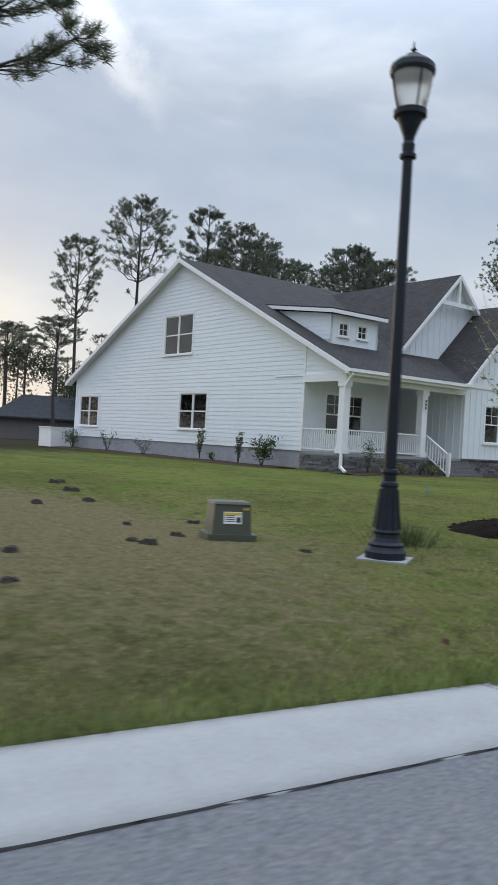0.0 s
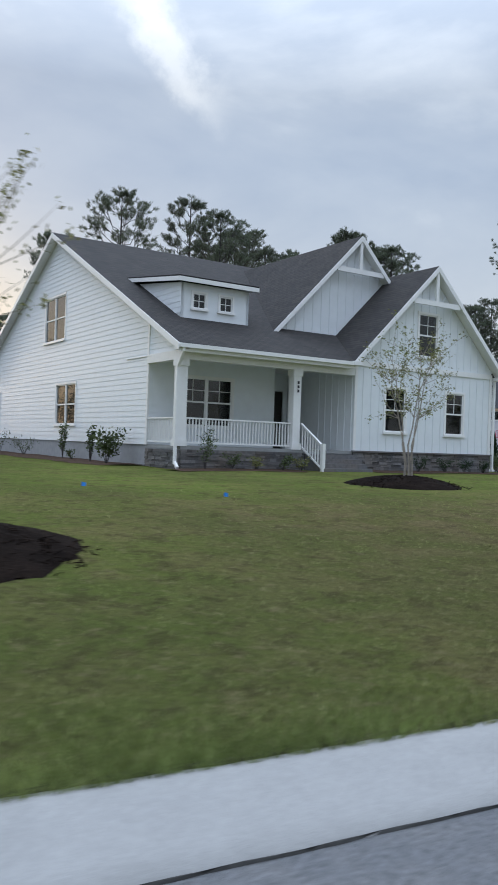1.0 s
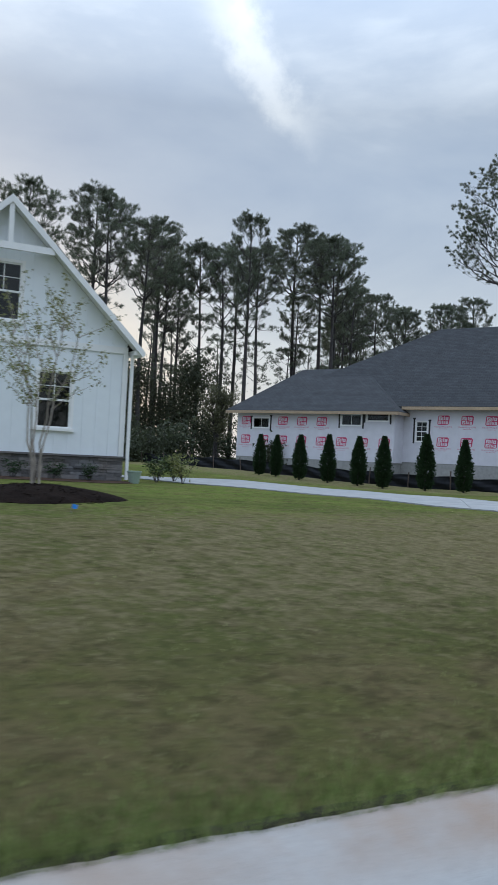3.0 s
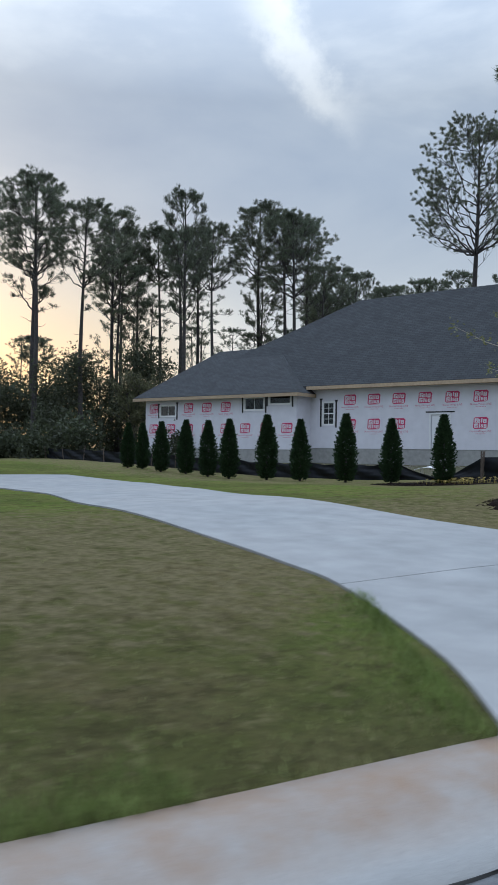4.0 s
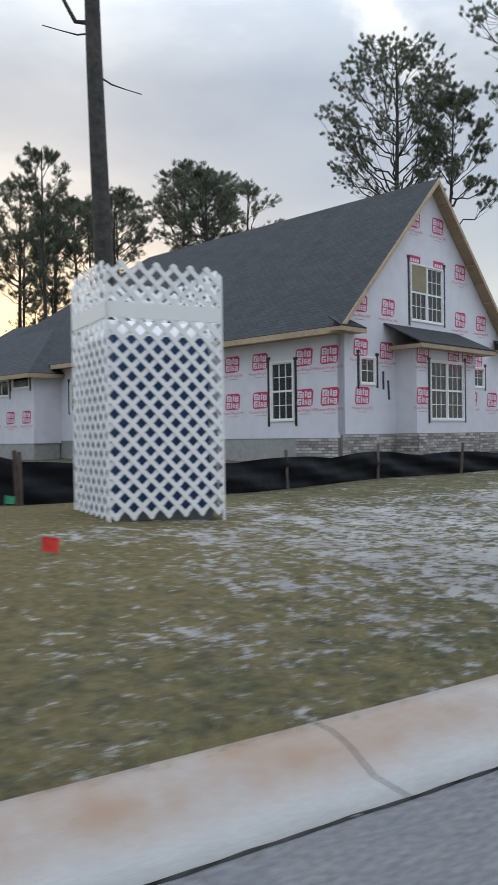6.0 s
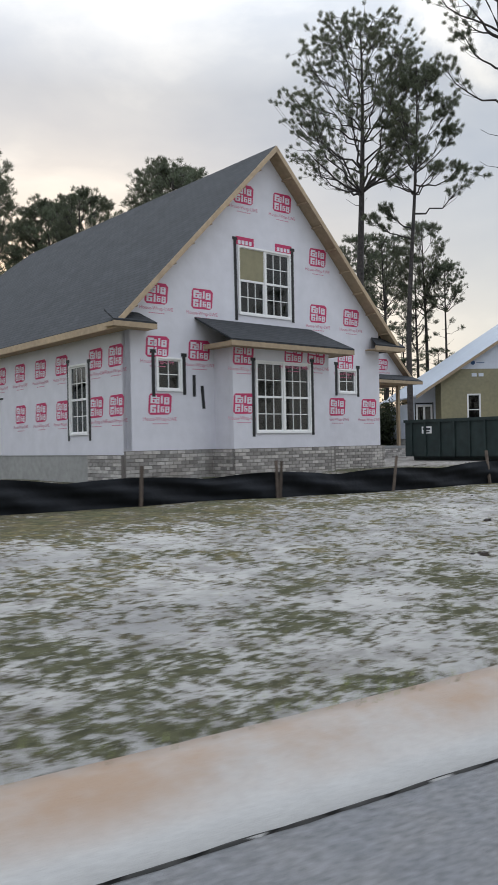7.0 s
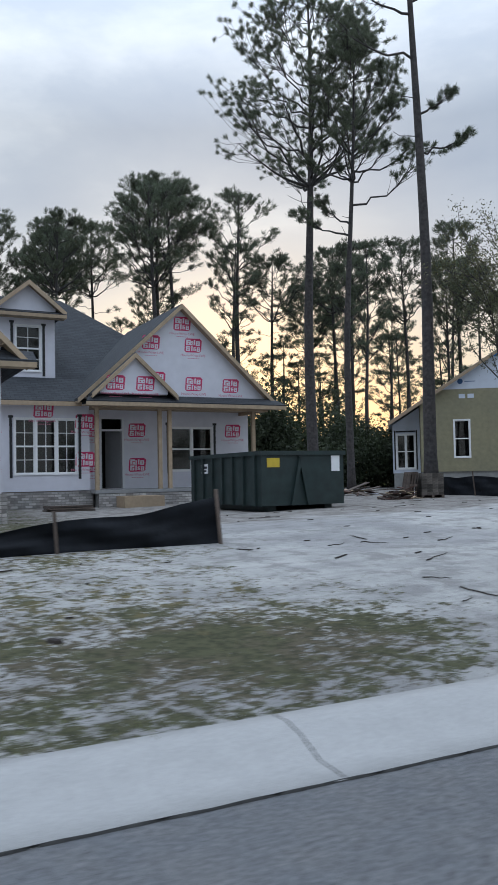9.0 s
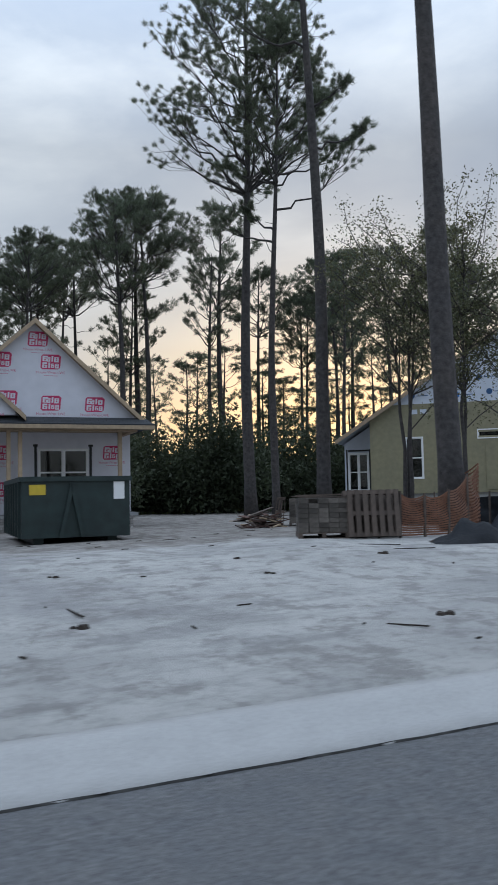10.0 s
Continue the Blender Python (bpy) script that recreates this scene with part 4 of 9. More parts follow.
def white_house():
    wx, wy = world_of(H1A, S0, D0)
    ob = thing("house", "finished white farmhouse with lap siding, grey shingle roof and stone skirting", "house", pose(wx, wy, ZG, 0, 0, H1A))
    RIDGE_D, RIDGE_Z, EAVE_D, EAVE_Z = 33.05, 10.52, 20.5, 4.50
    BACK_D = 2 * RIDGE_D - EAVE_D
    slope = (RIDGE_Z - EAVE_Z) / (RIDGE_D - EAVE_D)
    zroof = lambda d: EAVE_Z + slope * (min(d, 2 * RIDGE_D - d) - EAVE_D)
    F, SL, SR = 1.18, 24.96, 39.80
    side = pose(0, 0, 0, 0, 0, -90)           # x runs against d, faces -s
    # side gable: local a = -(d - D0), height above ZG
    A = lambda d: -(d - D0)
    W0, W1 = 23.38, 44.75
    Z = lambda z: z - ZG
    under = 0.16
    poly = [(A(W1), Z(F)), (A(W0), Z(F)), (A(W0), Z(zroof(W0) - under)), (A(RIDGE_D), Z(RIDGE_Z - under)), (A(W1), Z(zroof(W1) - under))]
    wins = [(34.6, 32.0, 5.68, 7.66), (32.85, 30.45, 1.9, 3.65), (44.1, 41.75, 1.84, 3.62)]
    holes = [(A(d0), A(d1), Z(z0), Z(z1)) for d0, d1, z0, z1 in wins]
    side_at = pose(0, 0, 0, 0, 0, -90)
    part("wall", wall_mesh(poly, holes), white_siding, ob, at=side_at)
    blocks = [(h[0] - 0.09, h[1] + 0.09, h[2] - 0.09, h[3] + 0.09) for h in holes]
    courses(ob, side_at, poly, blocks, 0.20, white_siding)
    for (d0, d1, z0, z1) in wins:
        window(ob, pose(*H1(SL, (d0 + d1) / 2, z0), 0, 0, -90), 2, d0 - d1, z1 - z0, 1, 1)
    # the gable runs on over the porch end
    over = [(A(W0), Z(4.30)), (A(20.72), Z(4.30)), (A(20.72), Z(zroof(20.72) - under)), (A(W0), Z(zroof(W0) - under))]
    part("porch_gable", wall_mesh(over, []), white_siding, ob, at=side_at)
    courses(ob, side_at, over, [], 0.20, white_siding)
    # added solid boxes behind the glass, coloured dark to stand in for room shade
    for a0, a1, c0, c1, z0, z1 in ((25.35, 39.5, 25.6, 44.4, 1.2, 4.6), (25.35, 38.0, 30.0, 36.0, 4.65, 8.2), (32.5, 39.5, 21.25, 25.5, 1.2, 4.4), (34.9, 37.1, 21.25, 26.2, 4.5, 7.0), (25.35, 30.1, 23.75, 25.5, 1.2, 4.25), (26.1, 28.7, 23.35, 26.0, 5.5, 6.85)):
        part("dark_filler", Mesh().box(a0 - S0, a1 - S0, c0 - D0, c1 - D0, Z(z0), Z(z1)), dark_core, ob)
    m = Mesh()
    m.box(0.03, 0.25, 23.38 - D0, W1 - D0, -0.6, Z(F))
    part("foundation", m, foundation, ob, "smooth grey foundation wall")
    m = Mesh()  # corner boards, frieze of the side
    m.box(-0.045, 0.02, 23.36 - D0, 23.50 - D0, Z(F), Z(zroof(23.4) - 0.3))
    m.box(-0.045, 0.02, W1 - D0 - 0.12, W1 - D0 + 0.02, Z(F), Z(zroof(W1) - 0.2))
    part_each("corner_board", m, white_paint, ob)
    # back, right and floor close the house
    m = Mesh()
    m.box(0.1, SR - S0, W1 - D0 - 0.15, W1 - D0, -0.4, Z(EAVE_Z))
    part("back_wall", m, white_siding, ob)
    pr = [(20.88 - D0, Z(F)), (W1 - D0, Z(F)), (W1 - D0, Z(zroof(W1) - under)), (RIDGE_D - D0, Z(RIDGE_Z - under)), (20.88 - D0, Z(4.3))]
    part("right_wall", wall_mesh(pr, []), white_siding, ob, at=pose(SR - S0, 0, 0, 0, 0, 90))
    m = Mesh()
    m.box(0.1, SR - S0 - 0.16, 23.6 - D0, W1 - D0 - 0.16, Z(F) - 0.2, Z(F))
    part("floor", m, foundation, ob)
    # main roof
    X = lambda s: s - S0
    L, R = 24.58 - S0, SR - S0 + 0.35
    y = lambda d: d - D0
    roof_plane("roof", [(L, y(EAVE_D), Z(EAVE_Z)), (X(32.05), y(EAVE_D), Z(EAVE_Z)), (X(32.05), y(21.1), Z(zroof(21.1))), (R, y(21.1), Z(zroof(21.1))), (R, y(RIDGE_D), Z(RIDGE_Z)), (L, y(RIDGE_D), Z(RIDGE_Z))], ob, shingle_brown, label="weathered grey-brown shingle roof")
    roof_plane("roof", [(R, y(BACK_D), Z(EAVE_Z)), (L, y(BACK_D), Z(EAVE_Z)), (L, y(RIDGE_D), Z(RIDGE_Z)), (R, y(RIDGE_D), Z(RIDGE_Z))], ob, shingle_brown)
    for d0, z0, d1, z1 in ((EAVE_D - 0.02, EAVE_Z, RIDGE_D, RIDGE_Z), (BACK_D + 0.02, EAVE_Z, RIDGE_D, RIDGE_Z)):
        m = Mesh()
        m.hexa([(L - 0.03, y(d0), Z(z0) - 0.24), (L + 0.03, y(d0), Z(z0) - 0.24), (L + 0.03, y(d1), Z(z1) - 0.24), (L - 0.03, y(d1), Z(z1) - 0.24)],
               [(L - 0.03, y(d0), Z(z0) - 0.015), (L + 0.03, y(d0), Z(z0) - 0.015), (L + 0.03, y(d1), Z(z1) - 0.015), (L - 0.03, y(d1), Z(z1) - 0.015)])
        part("rake_board", m, white_paint, ob)
        m = Mesh()
        m.hexa([(L + 0.03, y(d0), Z(z0) - 0.20), (0.02, y(d0), Z(z0) - 0.20), (0.02, y(d1), Z(z1) - 0.20), (L + 0.03, y(d1), Z(z1) - 0.20)],
               [(L + 0.03, y(d0), Z(z0) - 0.145), (0.02, y(d0), Z(z0) - 0.145), (0.02, y(d1), Z(z1) - 0.145), (L + 0.03, y(d1), Z(z1) - 0.145)])
        part("soffit", m, white_paint, ob)
    # ---- right front gable
    G0, G1, GP, GZ = 32.22, 39.78, 36.02, 8.62
    gz0 = 4.55
    g_slope = (GZ - gz0) / (GP - 31.88)
    zg = lambda s: GZ - abs(s - GP) * g_slope
    X = lambda s: s - S0
    gp = [(X(G0), Z(F)), (X(G1), Z(F)), (X(G1), Z(zg(G1) - 0.2)), (X(GP), Z(GZ - 0.2)), (X(G0), Z(zg(G0) - 0.2))]
    gw = [(33.80, 34.84, 1.98, 3.66), (37.10, 38.10, 1.98, 3.66), (35.46, 36.46, 5.04, 6.72)]
    gh = [(X(a), X(b), Z(c), Z(d)) for a, b, c, d in gw]
    part("wall", wall_mesh(gp, gh), white_siding, ob)
    battens(ob, Matrix(), gp, gh + [(X(G0) - 1, X(G1) + 1, Z(4.45), Z(4.55))], 0.42, white_siding)
    for a, b, c, d in gw:
        window(ob, pose(*H1((a + b) / 2, 20.88, c)), 1, b - a, d - c, 2, 2)
    m = Mesh()
    m.box(X(G0) - 0.02, X(G1) + 0.02, -0.045, 0.0, Z(4.40), Z(4.60))
    part("band_board", m, white_paint, ob)
    m = Mesh()
    for x in (X(G0), X(G1) - 0.12):
        m.box(x, x + 0.12, -0.04, 0.0, Z(F) + 0.02, Z(4.40))
    m.box(X(G1) - 0.02, X(G1) + 0.04, -0.04, 0.12, Z(F) + 0.02, Z(4.4))
    part_each("corner_board", m, white_paint, ob)
    m = Mesh()
    m.box(X(32.18), X(G1), 0.02, 0.3, -0.5, Z(F))
    part("foundation", m, foundation, ob)
    ledgestones(ob, pose(0, 0, 0), X(G0), X(G1) + 0.03, -0.25, Z(F) - 0.02, seed=4)
    m = Mesh()
    m.box(X(G0) - 0.05, X(G1) + 0.06, -0.11, 0.0, Z(F) - 0.02, Z(F) + 0.035)
    part("stone_cap", m, stone_mat, ob)

    def gable_roof(s_mid, z_mid, half, front, back, slope_g, trim_front=True):
        zl = z_mid - half * slope_g
        for sgn in (-1, 1):
            a, b = X(s_mid + sgn * half), X(s_mid)
            pts = [(a, y(front), Z(zl)), (a, y(back), Z(zl)), (b, y(back), Z(z_mid)), (b, y(front), Z(z_mid))]
            roof_plane("roof", pts if sgn > 0 else [pts[1], pts[0], pts[3], pts[2]], ob, shingle_brown, 0.12)
            m = Mesh()
            f0 = y(front) - 0.03
            m.hexa([(a, f0, Z(zl) - 0.24), (b, f0, Z(z_mid) - 0.24), (b, f0 + 0.05, Z(z_mid) - 0.24), (a, f0 + 0.05, Z(zl) - 0.24)],
                   [(a, f0, Z(zl) - 0.012), (b, f0, Z(z_mid) - 0.012), (b, f0 + 0.05, Z(z_mid) - 0.012), (a, f0 + 0.05, Z(zl) - 0.012)])
            part("rake_board", m, white_paint, ob)
            m = Mesh()
            lo, hi = -0.19, -0.125
            m.hexa([(a, f0 + 0.05, Z(zl) + lo), (b, f0 + 0.05, Z(z_mid) + lo), (b, f0 + 0.452, Z(z_mid) + lo), (a, f0 + 0.452, Z(zl) + lo)],
                   [(a, f0 + 0.05, Z(zl) + hi), (b, f0 + 0.05, Z(z_mid) + hi), (b, f0 + 0.452, Z(z_mid) + hi), (a, f0 + 0.452, Z(zl) + hi)])
            part("soffit", m, white_paint, ob)

    gable_roof(GP, GZ, 4.16, 20.46, 29.2, g_slope)
    # ornament in the peak: collar tie and king post
    m = Mesh()
    cz = 7.12
    half = (GZ - 0.24 - cz) / g_slope
    m.box(X(GP - half), X(GP + half), y(20.46), y(20.56), Z(cz) - 0.10, Z(cz) + 0.10)
    m.box(X(GP) - 0.07, X(GP) + 0.07, y(20.465), y(20.555), Z(cz) + 0.10, Z(GZ) - 0.2)
    part_each("gable_truss", m, white_paint, ob)
    # ---- middle gable above the porch roof
    MP, MZ, MD, MH = 34.10, 9.98, 23.30, 4.35
    m_slope = (MZ - 5.72) / (MP - 29.92)
    zm = lambda s: MZ - abs(s - MP) * m_slope
    mp = [(X(30.3), Z(5.7)), (X(37.9), Z(5.7)), (X(37.9), Z(zm(37.9) - 0.2)), (X(MP), Z(MZ - 0.2)), (X(30.3), Z(zm(30.3) - 0.2))]
    part("wall", wall_mesh(mp, []), white_siding, ob, at=pose(0, y(MD), 0))
    battens(ob, pose(0, y(MD), 0), mp, [], 0.42, white_siding)
    gable_roof(MP, MZ, MH, MD - 0.4, 31.95, m_slope)
    m = Mesh()
    cz = 8.50
    half = (MZ - 0.24 - cz) / m_slope
    m.box(X(MP - half), X(MP + half), y(MD - 0.4), y(MD - 0.3), Z(cz) - 0.10, Z(cz) + 0.10)
    m.box(X(MP) - 0.07, X(MP) + 0.07, y(MD - 0.395), y(MD - 0.305), Z(cz) + 0.10, Z(MZ) - 0.2)
    part_each("gable_truss", m, white_paint, ob)
    # ---- shed dormer
    d0, d1, dd, dz0, dz1 = 25.97, 28.82, 23.1, 5.6, 7.0
    dp = [(X(d0), Z(dz0)), (X(d1), Z(dz0)), (X(d1), Z(dz1)), (X(d0), Z(dz1))]
    dwin = [(26.44, 26.98, 6.12, 6.68), (27.56, 28.10, 6.12, 6.68)]
    part("dormer_wall", wall_mesh(dp, [(X(a), X(b), Z(c), Z(d)) for a, b, c, d in dwin], 0.1), white_siding, ob, at=pose(0, y(dd), 0))
    for a, b, c, d in dwin:
        window(ob, pose(*H1((a + b) / 2, dd, c)), 1, b - a, d - c, 2, 2, trim=0.07)
    back_d = 27.2
    m = Mesh()
    for s in (d0, d1 - 0.1):
        m.hexa([(X(s), y(dd), Z(dz0) - 0.1), (X(s) + 0.1, y(dd), Z(dz0) - 0.1), (X(s) + 0.1, y(back_d), Z(7.3)), (X(s), y(back_d), Z(7.3))],
               [(X(s), y(dd), Z(dz1)), (X(s) + 0.1, y(dd), Z(dz1)), (X(s) + 0.1, y(back_d), Z(7.5)), (X(s), y(back_d), Z(7.5))])
    part_each("dormer_cheek", m, white_siding, ob)
    cheek = [(A(back_d), Z(7.5)), (A(dd), Z(5.7)), (A(dd), Z(dz1)), (A(back_d), Z(7.52))]
    courses(ob, pose(X(d0), 0, 0, 0, 0, -90), [(A(back_d), Z(7.42)), (A(dd), Z(5.72)), (A(dd), Z(7.0)), (A(back_d), Z(7.5))], [], 0.2, white_siding)
    roof_plane("dormer_roof", [(X(d0) - 0.25, y(dd - 0.3), Z(7.19)), (X(d1) + 0.25, y(dd - 0.3), Z(7.19)), (X(d1) + 0.25, y(back_d + 0.4), Z(7.80)), (X(d0) - 0.25, y(back_d + 0.4), Z(7.80))], ob, shingle_brown, 0.05)
    m = Mesh()
    m.box(X(d0) - 0.25, X(d1) + 0.25, y(dd - 0.33), y(dd - 0.28), Z(6.98), Z(7.135))
    for s in (d0 - 0.26, d1 + 0.21):
        m.hexa([(X(s), y(dd - 0.3), Z(6.98)), (X(s) + 0.05, y(dd - 0.3), Z(6.98)), (X(s) + 0.05, y(back_d), Z(7.55)), (X(s), y(back_d), Z(7.55))],
               [(X(s), y(dd - 0.3), Z(7.135)), (X(s) + 0.05, y(dd - 0.3), Z(7.135)), (X(s) + 0.05, y(back_d), Z(7.70)), (X(s), y(back_d), Z(7.70))])
    part_each("dormer_fascia", m, white_paint, ob)
    # ---- porch
    P0, P1, PB = 24.96, 32.22, 23.40
    m = Mesh()
    m.box(X(P0) - 0.02, X(P1), -0.02, y(PB), Z(F) - 0.1, Z(F) + 0.01)
    part("porch_floor", m, concrete, ob)
    m = Mesh()
    m.box(X(P0), X(P1), 0.03, y(PB) - 0.01, -0.5, Z(F) - 0.1)
    part("porch_base", m, foundation, ob)
    ledgestones(ob, pose(0, 0, 0), X(P0), X(29.9), -0.25, Z(F) - 0.1, seed=8)
    ledgestones(ob, pose(0.0, 0, 0, 0, 0, -90), A(PB), A(20.90), -0.25, Z(F) - 0.1, seed=9)
    bw = [(26.22, 28.40, 1.92, 3.66)]
    pb = [(X(P0), Z(F)), (X(30.2), Z(F)), (X(30.2), Z(4.3)), (X(P0), Z(4.3))]
    part("porch_wall", wall_mesh(pb, [(X(a), X(b), Z(c), Z(d)) for a, b, c, d in bw]), white_siding, ob, at=pose(0, y(PB), 0))
    for a, b, c, d in bw:
        window(ob, pose(*H1((a + b) / 2, PB, c)), 2, b - a, d - c, 2, 2)
    m = Mesh()  # entry alcove: side, back and the door's wall
    m.box(X(30.2), X(30.35), y(PB), y(25.3), Z(F), Z(4.3))
    m.box(X(30.35), X(31.0), y(25.15), y(25.3), Z(F), Z(4.3))
    m.box(X(32.0), X(32.2), y(25.15), y(25.3), Z(F), Z(4.3))
    m.box(X(31.0), X(32.0), y(25.15), y(25.3), Z(3.55), Z(4.3))
    m.box(X(32.22), X(32.36), y(20.88) + 0.15, y(25.3), Z(F), Z(4.4))
    part_each("alcove_wall", m, white_siding, ob)
    m = Mesh()
    m.box(X(31.02), X(31.98), y(25.2), y(25.25), Z(F) + 0.01, Z(3.53))
    for k in range(2):
        m.box(X(31.14), X(31.86), y(25.185), y(25.2), Z(F) + 0.25 + k * 1.1, Z(F) + 1.1 + k * 1.1)
    door = part("door", m, door_dark, ob, "dark panelled front door")
    part("handle", Mesh().box(X(31.08), X(31.12), y(25.12), y(25.19), Z(F) + 0.95, Z(F) + 1.15), lamp_metal, door)
    for i in range(6):
        s = 20.98 + i * 0.40
        m = Mesh()
        m.box(-0.022, 0.0, y(s), y(s) + 0.06, Z(F), Z(4.3))
        part("batten", m, white_siding, ob, at=pose(X(32.22), 0, 0))
    m = Mesh()
    m.box(X(P0) - 0.05, X(P1), 0.06, y(25.3), Z(4.28), Z(4.31))
    part("porch_ceiling", m, white_paint, ob)
    m = Mesh()
    m.box(X(P0) - 0.1, X(P1), -0.02, 0.28, Z(4.02), Z(4.32))
    m.box(X(P0) - 0.1, X(P0) + 0.18, 0.28, y(PB), Z(4.02), Z(4.32))
    part_each("porch_beam", m, white_paint, ob)
    m = Mesh()
    m.box(X(24.6), X(31.95), y(EAVE_D) - 0.02, y(EAVE_D) + 0.03, Z(4.22), Z(4.36))
    m.box(X(24.6), X(31.95), y(EAVE_D) + 0.03, y(20.88), Z(4.28), Z(4.31))
    part_each("fascia", m, white_paint, ob)
    m = Mesh()
    m.box(X(24.56), X(31.9), y(EAVE_D) - 0.14, y(EAVE_D) - 0.02, Z(4.34), Z(4.47))
    m.box(X(31.75), X(32.15), y(EAVE_D) - 0.16, y(EAVE_D) - 0.01, Z(4.36), Z(4.50))
    m.box(X(39.9), X(40.25), y(20.5), y(21.4), Z(4.36), Z(4.50))
    part_each("gutter", m, white_paint, ob)
    m = Mesh()
    dx = X(24.72)
    m.bar((dx, y(EAVE_D) - 0.06, Z(4.36)), (dx, y(EAVE_D) - 0.06, Z(4.22)), 0.09)
    m.bar((dx, y(EAVE_D) - 0.06, Z(4.24)), (dx, y(20.80), Z(3.75)), 0.09)
    m.bar((dx, y(20.80), Z(3.78)), (dx, y(20.80), Z(0.60)), 0.09)
    m.bar((dx, y(20.80), Z(0.66)), (dx - 0.08, y(20.45), Z(0.48)), 0.09)
    part("downspout", m, white_paint, ob)
    m = Mesh()
    m.bar((X(39.95), y(20.84), Z(4.36)), (X(39.95), y(20.84), Z(0.5)), 0.09)
    part("downspout", m, white_paint, ob)
    for s in (24.98, 29.60):
        m = Mesh()
        m.box(X(s) - 0.16, X(s) + 0.16, 0.0, 0.32, Z(F), Z(4.02))
        m.box(X(s) - 0.20, X(s) + 0.20, -0.04, 0.36, Z(F), Z(F) + 0.22)
        m.box(X(s) - 0.20, X(s) + 0.20, -0.04, 0.36, Z(3.80), Z(4.02))
        part("column", m, white_paint, ob)
    m = Mesh()
    for k in range(3):
        m.box(X(29.56), X(29.64), -0.05, -0.04, Z(3.52) - k * 0.15, Z(3.62) - k * 0.15)
    part_each("number_bars", m, ink_dark, ob)

    def railing(p, q, n, flip=None):
        m = Mesh()
        p, q = Vector(p), Vector(q)
        m.bar(p + Vector((0, 0, 0.93)), q + Vector((0, 0, 0.93)), 0.09, 0.05)
        m.bar(p + Vector((0, 0, 0.12)), q + Vector((0, 0, 0.12)), 0.05, 0.05)
        rail = part("rail", m, white_paint, ob)
        for i in range(n):
            c = p + (q - p) * ((i + 0.5) / n)
            b = Mesh()
            b.box(c.x - 0.018, c.x + 0.018, c.y - 0.018, c.y + 0.018, c.z + 0.12, c.z + 0.92)
            part("baluster", b, white_paint, rail)

    railing((X(25.16), 0.16, Z(F)), (X(29.42), 0.16, Z(F)), 34)
    railing((X(24.98), 0.34, Z(F)), (X(24.98), y(PB) - 0.06, Z(F)), 17)
    railing((X(29.86), 0.05, Z(F)), (X(29.98), -1.05, Z(F) - 0.76), 8)
    m = Mesh()
    m.box(X(29.92), X(30.04), -1.16, -1.04, -0.1, Z(F) + 0.24)
    part("newel", m, white_paint, ob)
    for k in range(4):
        m = Mesh()
        m.box(X(30.0), X(32.2), -0.30 * (k + 1), -0.30 * k + 0.02, -0.4, Z(F) - 0.02 - 0.16 * (k + 1) + 0.04)
        part("step", m, stone_mat, ob)
    return ob


white_house()


# ---- house under construction, wrapped in printed sheeting ----
H2A = 87.137
T0, E0, ZH = 71.54, -14.72, 0.85


def lettering(words, size, mat, at):
    """Flat letters as a mesh, standing upright at a pose."""
    cu = bpy.data.curves.new("lettering", "FONT")
    cu.body, cu.size, cu.align_x, cu.resolution_u = words, size, "CENTER", 2
    ob = bpy.data.objects.new("lettering", cu)
    scene.collection.objects.link(ob)
    bpy.context.view_layer.update()
    src = ob.evaluated_get(bpy.context.evaluated_depsgraph_get()).to_mesh()
    turn = at @ pose(0, 0, 0, 90)
    out = [tuple(turn @ v.co) for v in src.vertices], [tuple(p.vertices) for p in src.polygons]
    bpy.data.objects.remove(ob)
    return out


def print_mark():
    """The sheeting's printed mark: a red plate with two rows of pale upright strokes and a line of lettering below."""
    m = Mesh()
    w, h, r, y = 0.66, 0.50, 0.06, -0.004
    ring = [(r, 0), (w - r - 0.03, 0.01), (w - 0.02, r), (w + 0.02, h - r), (w - r, h + 0.01), (r + 0.02, h), (0.03, h - r), (0, r)]
    m.face([(x, y, z) for x, z in ring], 0)

    def stroke(x0, x1, z0, z1, slot, lift):
        lean = 0.06
        m.face([(x0 + lean * z0, y - lift, z0), (x1 + lean * z0, y - lift, z0), (x1 + lean * z1, y - lift, z1), (x0 + lean * z1, y - lift, z1)], slot)
    for row, letters in ((0.27, ((0.05, 0.17, 0.0), (0.20, 0.10, -0.02), (0.34, 0.055, 0.0), (0.43, 0.15, -0.05))), (0.05, ((0.05, 0.16, 0.0), (0.25, 0.055, 0.0), (0.34, 0.10, 0.03), (0.47, 0.12, -0.02)))):
        for k, (x, wd, drop) in enumerate(letters):
            top = row + (0.185 if k == 0 or wd < 0.06 else 0.15)
            stroke(x, x + wd, row + drop * 0.4, top, 1, 0.003)
            if wd > 0.09:
                stroke(x + wd * 0.36, x + wd * 0.64, row + 0.03, row + 0.075, 0, 0.005)
                stroke(x + wd * 0.36, x + wd * (1.0 if k % 2 == 0 else 0.64), row + 0.10, row + 0.125, 0, 0.005)
    verts, faces = lettering("House-Wrap-LWE", 0.125, None, pose(w / 2, y, -0.14))
    k = len(m.v)
    m.v += verts
    m.f += [tuple(k + i for i in f) for f in faces]
    m.m += [2] * len(faces)
    for i in range(7):
        x0 = 0.12 + 0.065 * i
        m.face([(x0, y, -0.22), (x0 + 0.045, y, -0.22), (x0 + 0.045, y, -0.20), (x0, y, -0.20)], 2)
    return m.make("printed_mark", [print_red, wrap_white, print_pale])


MARK = print_mark()


